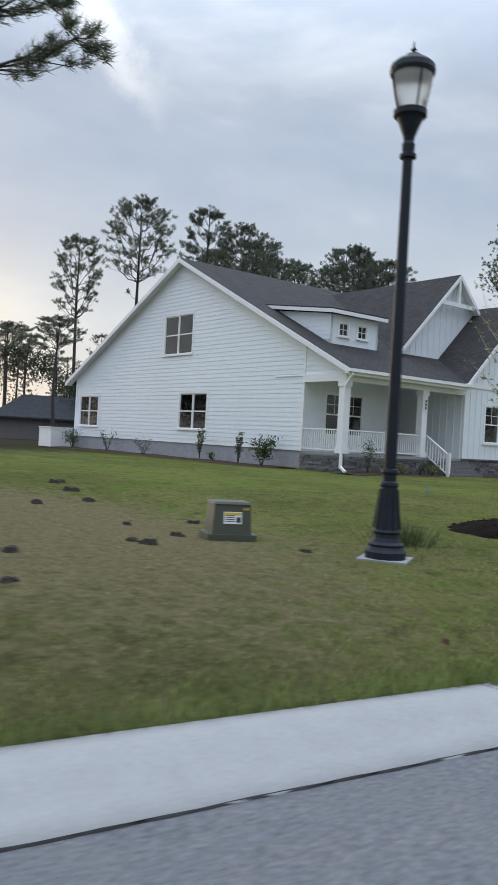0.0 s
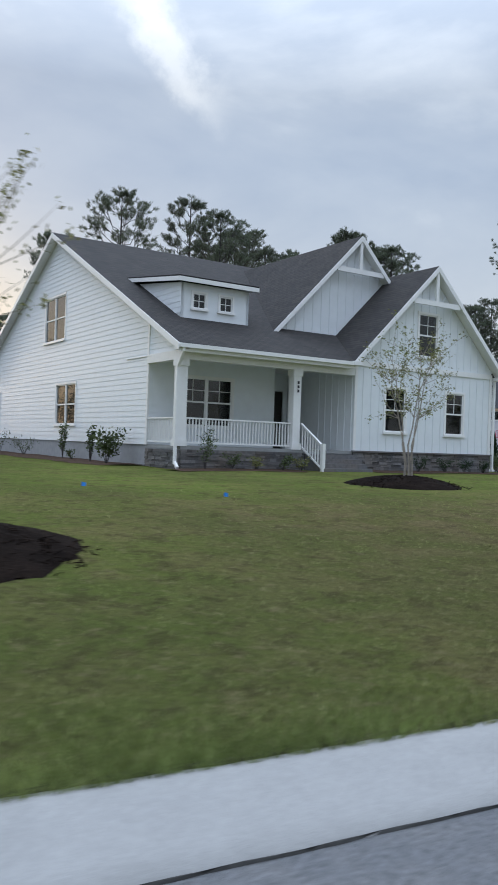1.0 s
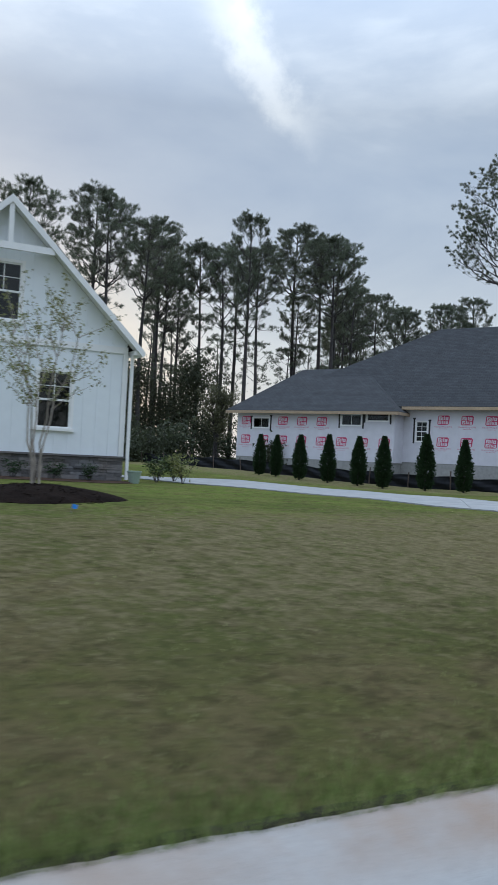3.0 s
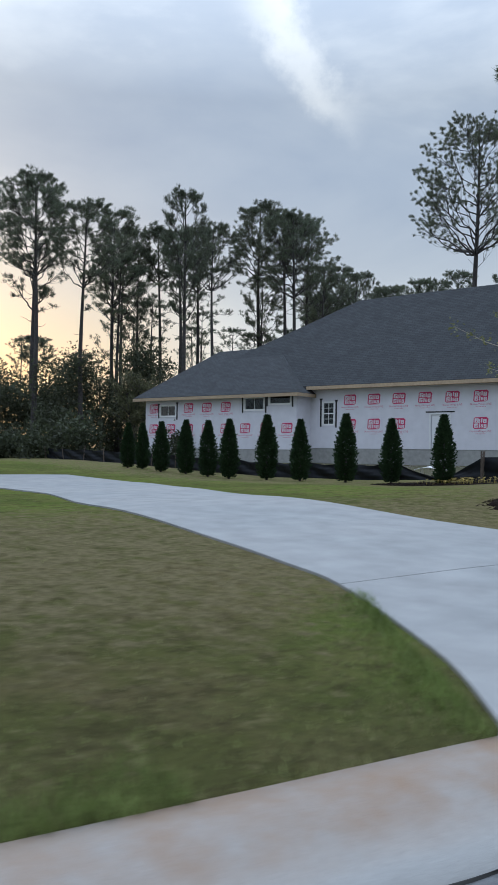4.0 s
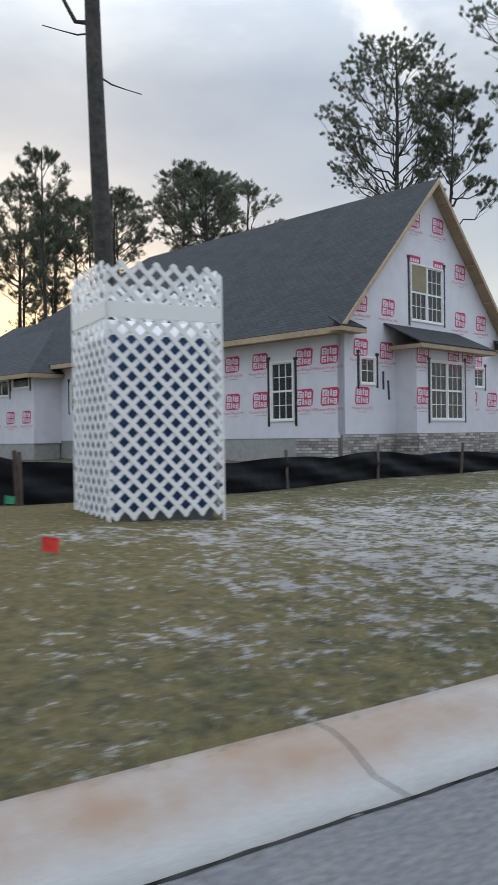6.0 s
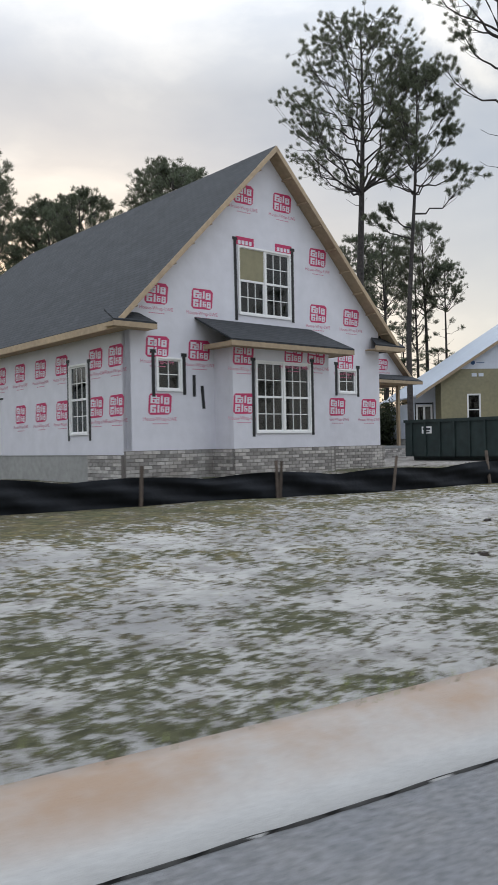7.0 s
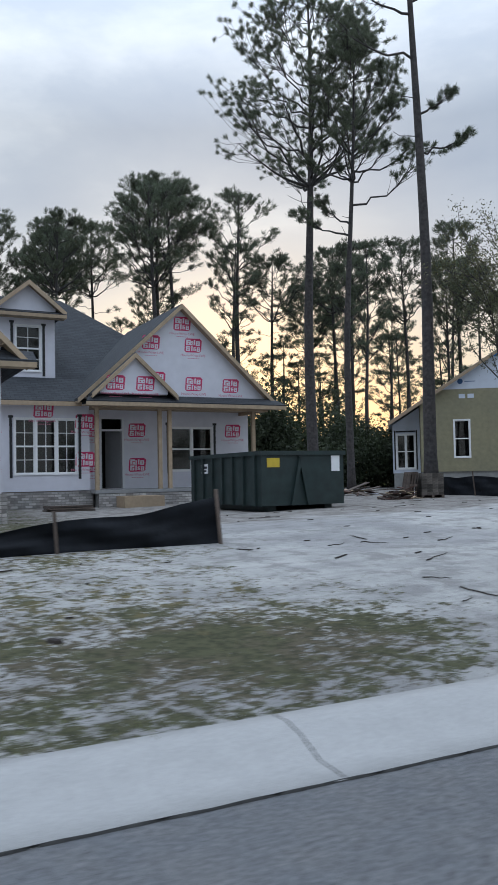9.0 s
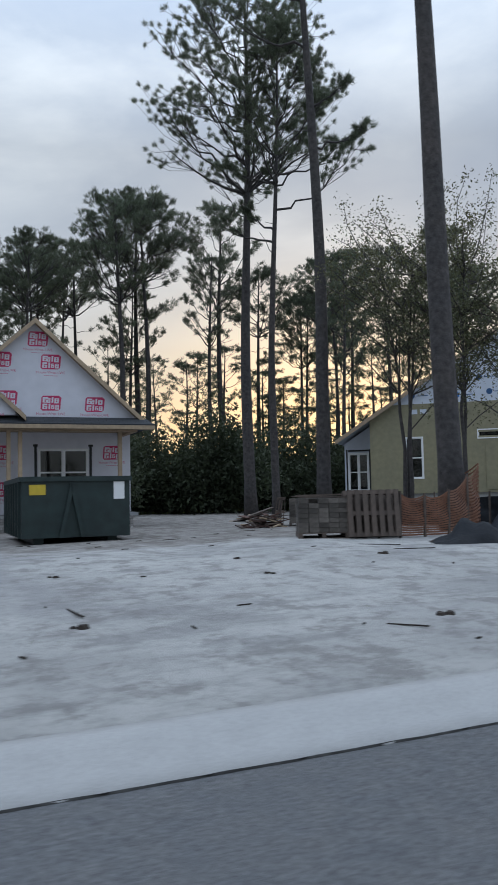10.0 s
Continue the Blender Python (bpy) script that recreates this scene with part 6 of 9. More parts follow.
    roof_plane("porch_skirt", [(X(85.55), Y(-6.85), Z(4.84)), (X(93.75), Y(-6.85), Z(4.84)), (X(93.5), Y(-6.30), Z(5.12)), (X(85.8), Y(-6.30), Z(5.12))], ob, shingle_dark, 0.05)
    m = Mesh()
    m.box(X(85.55), X(93.75), Y(-6.87), Y(-6.82), Z(4.66), Z(4.80))
    m.box(X(85.55), X(93.75), Y(-6.82), Y(-6.3), Z(4.68), Z(4.71))
    part_each("porch_fascia", m, wood_raw, ob)

    def gable(mid, top, half, low, wall_d, front_d, back_d, spots):
        sl = (top - low) / half
        p = [(X(mid - half + 0.35), Z(low) + 0.02), (X(mid + half - 0.35), Z(low) + 0.02), (X(mid + half - 0.35), Z(low) + 0.2), (X(mid), Z(top - 0.14)), (X(mid - half + 0.35), Z(low) + 0.2)]
        part("gable_wall", wall_mesh(p, [], 0.1), wrap_white, ob, at=pose(0, Y(wall_d), 0))
        marks(ob, pose(0, Y(wall_d), 0), spots, [])
        for sgn in (-1, 1):
            a, b = X(mid + sgn * half), X(mid)
            pts = [(a, Y(front_d), Z(low)), (a, Y(back_d), Z(low)), (b, Y(back_d), Z(top)), (b, Y(front_d), Z(top))]
            roof_plane("gable_roof", pts if sgn > 0 else [pts[1], pts[0], pts[3], pts[2]], ob, shingle_dark, 0.10)
            m = Mesh()
            f0 = Y(front_d) - 0.03
            m.hexa([(a, f0, Z(low) - 0.20), (b, f0, Z(top) - 0.20), (b, f0 + 0.04, Z(top) - 0.20), (a, f0 + 0.04, Z(low) - 0.20)],
                   [(a, f0, Z(low) - 0.01), (b, f0, Z(top) - 0.01), (b, f0 + 0.04, Z(top) - 0.01), (a, f0 + 0.04, Z(low) - 0.01)])
            part("rake_board", m, wood_raw, ob)
            m = Mesh()
            m.hexa([(a, f0 + 0.04, Z(low) - 0.16), (b, f0 + 0.04, Z(top) - 0.16), (b, Y(wall_d), Z(top) - 0.16), (a, Y(wall_d), Z(low) - 0.16)],
                   [(a, f0 + 0.04, Z(low) - 0.105), (b, f0 + 0.04, Z(top) - 0.105), (b, Y(wall_d), Z(top) - 0.105), (a, Y(wall_d), Z(low) - 0.105)])
            part("rake_soffit", m, wood_raw, ob)

    gable(89.48, 8.72, 4.12, 4.95, -6.05, -6.40, 0.2, [(X(89.3), Z(7.75)), (X(88.0), Z(6.95)), (X(89.75), Z(6.92)), (X(89.75), Z(5.40)), (X(91.35), Z(5.38)), (X(88.2), Z(5.55))])
    gable(87.44, 6.66, 1.66, 5.12, -6.62, -6.80, -4.9, [(X(87.55), Z(5.28)), (X(86.4), Z(5.28))])
    # wing roof, hipped at its free end
    zr2, rd = 10.45, 2.6
    roof_plane("wing_roof", [(X(81.0), Y(-6.05), Z(4.86)), (X(85.9), Y(-6.05), Z(4.86)), (X(85.9), Y(-4.45), Z(5.88)), (X(81.0), Y(-4.45), Z(5.88))], ob, shingle_dark, 0.10)
    roof_plane("wing_roof", [(X(80.0), Y(-4.45), Z(4.9)), (X(93.9), Y(-4.45), Z(4.9)), (X(87.0), Y(rd), Z(zr2)), (X(79.5), Y(rd), Z(zr2))], ob, shingle_dark, 0.10)
    roof_plane("wing_roof", [(X(93.9), Y(-4.45), Z(4.9)), (X(93.9), Y(9.6), Z(4.9)), (X(87.0), Y(rd), Z(zr2))], ob, shingle_dark, 0.10)
    roof_plane("wing_roof", [(X(93.9), Y(9.6), Z(4.9)), (X(79.5), Y(9.6), Z(4.9)), (X(79.5), Y(rd), Z(zr2)), (X(87.0), Y(rd), Z(zr2))], ob, shingle_dark, 0.10)
    m = Mesh()
    m.box(X(81.22), X(85.6), Y(-6.08), Y(-6.03), Z(4.68), Z(4.84))
    m.box(X(81.22), X(85.6), Y(-6.03), Y(PD), Z(4.72), Z(4.75))
    part_each("eave_board", m, wood_raw, ob)
    # gabled dormer on it
    dd = -4.2
    dp = [(X(83.0), Z(5.6)), (X(85.08), Z(5.6)), (X(85.08), Z(8.5)), (X(84.04), Z(9.3)), (X(83.0), Z(8.5))]
    dwn = (83.60, 84.52, 6.16, 7.86)
    part("dormer_wall", wall_mesh(dp, [(X(dwn[0]), X(dwn[1]), Z(dwn[2]), Z(dwn[3]))], 0.1), wrap_white, ob, at=pose(0, Y(dd), 0))
    window(ob, pose(X(84.06), Y(dd), Z(dwn[2])), 1, dwn[1] - dwn[0], dwn[3] - dwn[2], 2, 2, both=True, trim=0.05, sill=False)
    tape(ob, pose(X(84.06), Y(dd), Z(dwn[2])), dwn[1] - dwn[0], dwn[3] - dwn[2], 51)
    m = Mesh()
    m.box(X(83.0), X(83.1), Y(dd) + 0.1, Y(0.2), Z(5.6), Z(8.45))
    m.box(X(84.98), X(85.08), Y(dd) + 0.1, Y(0.2), Z(5.6), Z(8.45))
    part_each("dormer_cheek", m, wrap_white, ob)
    gable(84.04, 9.56, 1.40, 8.42, -4.32, -4.62, 1.4, [])
    roof_plane("dormer_skirt", [(X(82.66), Y(-4.72), Z(8.30)), (X(85.42), Y(-4.72), Z(8.30)), (X(85.3), Y(-4.22), Z(8.48)), (X(82.8), Y(-4.22), Z(8.48))], ob, shingle_dark, 0.04)
    m = Mesh()
    m.box(X(82.66), X(85.42), Y(-4.74), Y(-4.69), Z(8.14), Z(8.27))
    m.box(X(82.66), X(85.42), Y(-4.69), Y(-4.21), Z(8.15), Z(8.18))
    part_each("dormer_fascia", m, wood_raw, ob)
    # brick skirting: the street front piece by piece
    n = brick_run(ob, pose(0, bd, 0), X(b0) - 0.05, X(b1) + 0.05, -0.35, Z(B), 170, 1)
    n += brick_run(ob, pose(0, 0.0, 0), X(b1) + 0.06, X(81.28), -0.35, Z(B), 130, 2)
    brick_run(ob, pose(0, 0.0, 0), X(71.45), X(b0) - 0.06, -0.35, Z(B), 0, 3)
    brick_run(ob, pose(X(b0) - 0.05, 0, 0, 0, 0, -90), 0.0, -bd + 0.09, -0.35, Z(B), 0, 8)
    brick_run(ob, pose(X(b1) + 0.05, 0, 0, 0, 0, 90), bd - 0.09, 0.0, -0.35, Z(B), 0, 9)
    brick_run(ob, pose(X(71.47), 0, 0, 0, 0, -90), A(-13.0), A(-14.72), -0.35, Z(1.6), 0, 4)
    brick_run(ob, pose(X(81.26), 0, 0, 0, 0, 90), 0.0, Y(-5.6), -0.35, Z(1.6), 0, 5)
    brick_run(ob, pose(0, Y(PD), 0), X(81.4), X(86.1), -0.5, Z(1.58), 0, 6)
    brick_run(ob, pose(0, Y(-6.24), 0), X(86.12), X(93.0), -0.5, Z(1.47), 0, 7)
    return ob


wrapped_house()


# ---- sheathed house further on ----
def sheathed_house():
    ang, zg = 50.0, 1.05
    ux, uy = math.cos(radians(ang)), math.sin(radians(ang))
    wx, wy = 4.5 - 2.95 * ux, 110.7 - 2.95 * uy
    ob = thing("house", "unfinished house in yellow sheathing with pale wrap in its gable", "house", pose(wx, wy, zg, 0, 0, ang))
    Z = lambda z: z - zg
    w, slope, ev = 18.0, 0.64, 6.15
    top = ev + slope * w / 2
    mid = 6.9
    e = (mid - ev) / slope
    lower = [(0, Z(2.05)), (w, Z(2.05)), (w, Z(ev)), (w - e, Z(mid)), (e, Z(mid)), (0, Z(ev))]
    hole = [(1.95, 2.80, Z(2.90), Z(5.05)), (5.75, 7.35, Z(4.95), Z(5.35))]
    part("wall", wall_mesh(lower, hole), osb, ob)
    upper = [(e, Z(mid)), (w - e, Z(mid)), (w / 2, Z(top - 0.1))]
    part("gable_wall", wall_mesh(upper, []), wrap_blue, ob)
    window(ob, pose(2.375, 0, Z(2.90)), 1, 0.85, 2.15, 1, 1, trim=0.07, sill=False)
    window(ob, pose(6.55, 0, Z(4.95)), 1, 1.6, 0.40, 1, 1, trim=0.06, sill=False)
    # added dark box inside, so the panes look onto painted shade
    part("dark_filler", Mesh().box(1.0, w - 1, 0.9, 10.0, Z(2.1), Z(5.9)), dark_core, ob)
    m = Mesh()
    m.box(6.1, 7.3, -0.06, 0.0, Z(2.2), Z(4.55))
    part("door_panel", m, osb, ob)
    courses(ob, Matrix(), lower, hole, 0.20, osb, 0.012)
    for i, (a, z) in enumerate(((2.35, 7.35), (4.4, 8.9), (5.9, 8.2), (4.7, 7.3), (6.4, 7.4), (7.4, 8.9), (7.6, 7.6), (8.3, 10.2))):
        m = Mesh()
        m.lathe([(0.16, 0.0), (0.16, 0.004), (0.09, 0.005)], 14)
        part("printed_mark", m, blue_plastic if i % 2 else blue_shell, ob, at=pose(a, -0.002, Z(z), 90))
        part("printed_mark", Mesh().box(a + 0.25, a + 0.85, -0.006, -0.002, Z(z) - 0.03, Z(z) + 0.01), blue_shell, ob)
    for a in (2.25, 2.75):
        part("vent_sleeve", Mesh().box(a, a + 0.36, -0.03, 0.0, Z(6.35), Z(6.60)), wrap_blue, ob)
    le = 1.9
    for a, b in ((-le, w / 2), (w + 0.5, w / 2)):
        za, zb = Z(top - slope * abs(b - a) + 0.12), Z(top + 0.12)
        p = [(a, -0.35, za), (a, 12.0, za), (b, 12.0, zb), (b, -0.35, zb)]
        roof_plane("roof", p if a > b else [p[1], p[0], p[3], p[2]], ob, underlay, 0.12)
        m = Mesh()
        m.hexa([(a, -0.39, za - 0.24), (b, -0.39, zb - 0.24), (b, -0.35, zb - 0.24), (a, -0.35, za - 0.24)], [(a, -0.39, za - 0.01), (b, -0.39, zb - 0.01), (b, -0.35, zb - 0.01), (a, -0.35, za - 0.01)])
        part("rake_board", m, wood_raw, ob)
    part("foundation", Mesh().box(0.05, w, 0.1, 11.5, -1.2, Z(2.05)), block_grey, ob)
    part("side_wall", Mesh().box(0.0, 0.15, 0.16, 11.5, Z(2.05), Z(ev)), osb, ob)
    part("side_wall", Mesh().box(w - 0.15, w, 0.16, 11.5, Z(2.05), Z(ev)), osb, ob)
    part("rear_wall", Mesh().box(0.15, w - 0.15, 11.35, 11.5, Z(2.05), Z(ev)), osb, ob)
    # recessed wing under the same slope
    sw = [(-le + 0.25, Z(2.0)), (-0.01, Z(2.0)), (-0.01, Z(ev - 0.15)), (-le + 0.25, Z(ev - 0.15 - slope * (le - 0.25)))]
    part("wing_wall", wall_mesh(sw, [(-1.38, -0.34, Z(2.3), Z(4.35))]), wrap_blue, ob, at=pose(0, 1.4, 0))
    window(ob, pose(-0.86, 1.4, Z(2.3)), 2, 1.04, 2.05, 1, 1, trim=0.08, sill=False)
    m = Mesh()
    for x in (-1.56, -0.25):
        m.box(x, x + 0.08, 1.385, 1.392, Z(2.2), Z(4.62))
    m.box(-1.46, -0.26, 1.385, 1.392, Z(4.50), Z(4.60))
    part_each("flashing_tape", m, tape_black, ob)
    part("wing_side", Mesh().box(-le + 0.25, -le + 0.40, 1.56, 9.0, Z(2.0), Z(4.6)), wrap_blue, ob)
    part("wing_base", Mesh().box(-le + 0.3, 0.0, 1.45, 9.0, -1.0, Z(2.0)), block_grey, ob)
    # the wing's added box, its dark colour standing in for room shade
    part("dark_filler", Mesh().box(-le + 0.5, -0.1, 2.3, 8.0, Z(2.1), Z(4.5)), dark_core, ob)
    return ob


sheathed_house()


# ---- trees and plants ----
def pine_meshes(seed, h, low, wide, limbs, lean=0.0, trunk_r=0.24, tufts=11, needles_each=30, length=0.30, width=0.018, skew=0.0, sway=1.0, stray=5, stubs=4, extra=(), bow=0.0):
    """A tall pine: bare wavy trunk, limbs that rise to a rounded crown of separate clumps, and needle tufts at the twigs' ends.
    low: share of the height where the crown begins; wide: the crown's radius; extra: single boughs of (height, heading, slope, reach)."""
    r = random.Random(seed)
    wood, crown = Mesh(), Mesh()
    n = 14
    ph = (r.uniform(0, 6), r.uniform(0, 6))
    axis = []
    for i in range(n + 1):
        u = i / n
        wave = sway * h / 24 * min(1, 3 * u)
        axis.append(Vector((lean * h * u + bow * math.sin(math.pi * u) + wave * 0.16 * math.sin(5.0 * u + ph[0]), wave * 0.16 * math.sin(4.3 * u + ph[1]), -0.3 + (h - 0.1) * u)))
    off = Vector((axis[0].x, axis[0].y, 0))
    axis = [p - off for p in axis]
    rad = [trunk_r * (1.35 if i == 0 else 1) * (1 - 0.88 * (i / n) ** 1.25) for i in range(n + 1)]
    wood.tube(axis, rad, 10)

    def on(z):
        f = min(max((z + 0.3) / (h - 0.1), 0), 0.999) * n
        i = int(f)
        return axis[i].lerp(axis[i + 1], f - i)

    def limb(a, b, thick, rise, k=6, jit=0.05):
        """A bough from a to b that leaves flat and turns up towards its end."""
        a, b = Vector(a), Vector(b)
        span = (b - a).length
        pts = []
        for i in range(k + 1):
            u = i / k
            p = a.lerp(b, u)
            p.z -= rise * span * math.sin(math.pi * u) * 0.5
            if 0 < i < k:
                p += Vector((r.gauss(0, jit), r.gauss(0, jit), r.gauss(0, jit))) * span * 0.5
            pts.append(p)
        wood.tube(pts, [max(0.012, thick * (1 - 0.8 * i / k)) for i in range(k + 1)], 5, cap=False)
        return pts

    def tuft(c, out):
        g = np.random.RandomState(r.getrandbits(31))
        m = needles_each
        d = g.normal(0, 0.75, (m, 3)) + np.array(out) + (0, 0, 0.45)
        d /= np.linalg.norm(d, axis=1)[:, None] + 1e-6
        q = np.cross(d, g.normal(0, 1, (m, 3)))
        q *= width / (np.linalg.norm(q, axis=1)[:, None] + 1e-6)
        a = np.array(c) - np.array(out) * g.uniform(0, 0.5, (m, 1)) * length + g.normal(0, 0.24 * length, (m, 3))
        t = a + d * length * g.uniform(0.6, 1.05, (m, 1))
        k = len(crown.v)
        crown.v.extend(map(tuple, np.stack([a + q, t, a - q], 1).reshape(-1, 3).tolist()))
        crown.f.extend((k + 3 * i, k + 3 * i + 1, k + 3 * i + 2) for i in range(m))
        crown.m.extend([0] * m)

    def clump(pts, size, count):
        """A rounded pad of tufts about the outer part of a bough, each on its own twig."""
        end = pts[-1]
        for i in range(count):
            a = r.uniform(0, 2 * math.pi)
            q = math.sqrt(r.random())
            c = end + Vector((size * q * math.cos(a), size * q * math.sin(a), size * (0.70 * math.sqrt(max(0, 1 - q * q)) * r.uniform(-0.4, 1.0) - 0.15)))
            src = pts[r.randint(len(pts) // 2, len(pts) - 1)]
            mid = src.lerp(c, 0.55) + Vector((0, 0, -0.10 * (c - src).length))
            wood.tube([src, mid, c], [0.016, 0.011, 0.007], 3, cap=False)
            out = (c - src).normalized()
            tuft(c, out)
            if r.random() < 0.55:
                tuft(mid.lerp(c, 0.45), out)

    z0, z1 = low * h, h - 0.55
    for i in range(limbs):
        v = ((i + r.uniform(0.15, 0.85)) / limbs) ** 0.8
        env = wide * (0.70 + 0.30 * math.sin(math.pi / 2 * min(1, v / 0.52)) if v < 0.52 else math.sqrt(max(0.02, 1 - ((v - 0.52) / 0.53) ** 2)))
        a = i * 2.4 + r.uniform(-0.45, 0.45)
        reach = env * r.uniform(0.72, 1.0) * (1 + skew * math.cos(a))
        z = z0 + (z1 - z0) * v
        base = max(z - (0.4 + reach) * r.uniform(0.65, 1.25), z0 - 0.12 * (z1 - z0))
        p, q = on(base), on(z)
        pts = limb(p, (q.x + reach * math.cos(a), q.y + reach * math.sin(a), z), (0.028 + 0.05 * (1 - v)) * trunk_r / 0.24, 0.16)
        size = wide * r.uniform(0.24, 0.36)
        clump(pts, size, tufts)
        if reach > 0.5 * wide and v > 0.3:
            clump(pts[:6], size * 0.8, tufts // 2)
    top = on(h - 0.3)
    clump([on(h - 1.8), on(h - 1.2), top - Vector((0, 0, 0.55))], wide * 0.26, tufts)
    for i in range(4):
        a = i * 1.57 + r.uniform(-0.4, 0.4)
        reach = wide * r.uniform(0.30, 0.46)
        p = on(h - 2.2)
        clump(limb(p, (p.x + reach * math.cos(a), p.y + reach * math.sin(a), h - r.uniform(0.7, 1.1)), 0.03, 0.1), wide * 0.24, tufts)
    # thin straggling boughs under the crown
    for i in range(stray):
        a = r.uniform(0, 2 * math.pi)
        z = z0 - (z0 - 0.45 * h) * r.random() * 0.55
        reach = wide * r.uniform(0.35, 0.75)
        p = on(z)
        pts = limb(p, (p.x + reach * math.cos(a), p.y + reach * math.sin(a), z + reach * r.uniform(0.0, 0.5)), 0.03, 0.22)
        clump(pts, wide * 0.16, max(3, tufts // 3))
    for z, a, tilt, reach in extra:
        p = on(z)
        q = reach / math.sqrt(1 + tilt * tilt)
        pts = limb(p, (p.x + q * math.cos(a), p.y + q * math.sin(a), z + q * tilt), 0.065, 0.24, 7)
        clump(pts, max(0.45, 0.22 * reach), tufts + 2)
        clump(pts[:6], max(0.4, 0.17 * reach), tufts // 2)
    for i in range(stubs):
        z = h * low * r.uniform(0.5, 0.97)
        a = r.uniform(0, 2 * math.pi)
        p, q = on(z), r.uniform(0.4, 1.5)
        limb(p, (p.x + q * math.cos(a), p.y + q * math.sin(a), z + q * r.uniform(-0.1, 0.7)), 0.026, 0.1, 3)
    return wood.make("trunk", bark, True), crown.make("crown", needles)


def tree_of(name, label, category, wood_me, crown_me, at, group=""):
    ob = thing(name, label, category, at, group)
    part("trunk", wood_me, None, ob)
    part("crown", crown_me, None, ob)
    return ob


PINES = [
    pine_meshes(11, 24, 0.68, 3.1, 25, tufts=11), pine_meshes(12, 24, 0.62, 2.7, 27, tufts=10), pine_meshes(13, 24, 0.73, 3.2, 22, skew=0.2, tufts=12), pine_meshes(14, 24, 0.54, 2.5, 28, tufts=10),
    pine_meshes(15, 24, 0.75, 2.8, 20, tufts=12), pine_meshes(16, 24, 0.66, 2.4, 18, tufts=8, stray=8),
]
WOOD = [
    (-40.5, 80.7, 27.5), (-32.7, 81.8, 26.5), (-26.5, 82.0, 22.5), (-16.2, 83.2, 22.0), (-16.1, 99.4, 24.0), (-19.0, 102.2, 25.2), (-43.8, 74.0, 22.1), (-37.4, 61.3, 11.4),
    (-32.0, 91.1, 25.3), (-30.3, 96.0, 24.3), (-22.2, 102.6, 27.0), (-20.4, 109.2, 26.6), (-45.6, 65.3, 11.5), (-50.0, 74.5, 11.5), (-21.6, 93.9, 22.5), (-30.7, 90.6, 20.0),
    (-32.2, 94.8, 22.2), (-26.5, 76.8, 22.8),
]
WOOD_NORTH = [
    (-24.2, 124.0, 25.0), (-24.3, 137.7, 24.8), (-48.8, 95.4, 13.8), (-21.4, 101.8, 19.2), (-14.5, 116.4, 19.7), (-8.2, 122.4, 22.0), (-39.4, 100.0, 26.7), (-19.1, 118.3, 22.4),
    (-26.6, 94.8, 22.6), (-27.4, 98.7, 24.2), (-17.2, 107.0, 20.8), (-20.8, 112.7, 21.1), (-24.2, 118.6, 19.9), (-9.8, 114.4, 19.8), (-9.5, 118.0, 20.2), (-8.7, 121.8, 18.9),
    (-24.9, 119.6, 20.4), (-6.1, 122.6, 17.8), (-26.3, 130.7, 19.2), (-27.5, 124.3, 20.1),
]
# the ranks behind, lower and closer together
rb = random.Random(12)
WOOD_BEHIND = [(-66 + 62 * u + rb.gauss(0, 4), 84 + 60 * u + rb.gauss(0, 4), rb.uniform(10, 16)) for u in (rb.random() for _ in range(24))]
# across the street, as the wing mirror shows
WOOD_BEHIND += [(56 + 0.09 * y + rb.uniform(-3, 3), y + rb.uniform(-3, 3), rb.uniform(17, 24)) for y in range(14, 120, 13)]
WOOD_BEHIND += [(-34.0, 96.2, 15), (-18.3, 105.2, 12), (-24.6, 111.1, 15), (-19.4, 112.9, 13), (-18.5, 118.8, 15), (-36, 95, 16), (-26.5, 90.7, 15), (-29.3, 101.8, 16), (-22.1, 101.3, 13)]
FAR_PINES = [pine_meshes(21, 24, 0.58, 2.9, 14, tufts=6, needles_each=22, length=0.38, width=0.026), pine_meshes(22, 24, 0.66, 3.1, 13, tufts=6, needles_each=22, length=0.38, width=0.026), pine_meshes(23, 24, 0.50, 2.5, 15, tufts=6, needles_each=22, length=0.38, width=0.026)]
KINDS = PINES + FAR_PINES
WOOD_BEHIND += [(-26 + 34 * u + rb.gauss(0, 2), 112 + 22 * u + rb.gauss(0, 3), rb.uniform(8.5, 13)) for u in ((k + rb.random()) / 18 for k in range(18))]
proto = [None] * len(KINDS)
rt = random.Random(5)
for i, (x, y, h) in enumerate(WOOD + WOOD_NORTH + WOOD_BEHIND):
    k = (i * 3 + i // 5) % len(PINES) if i < len(WOOD + WOOD_NORTH) else len(PINES) + i % len(FAR_PINES)
    s = h * 0.985 / 24
    wide = max(s, 0.72) * rt.uniform(0.95, 1.15)
    at = pose(x, y, gz(x, y) - 0.1, 0, 0, rt.uniform(0, 360)) @ Matrix.Diagonal((wide, wide, s, 1))
    if proto[k] is None:
        proto[k] = tree_of("pine_tree", "tall pine at the wood's edge, bare trunk, open crown", "pine tree", *KINDS[k], at, "pines of the wood")
    else:
        copy_thing(proto[k], at @ Matrix.Diagonal([1 / c for c in proto[k].scale] + [1]))

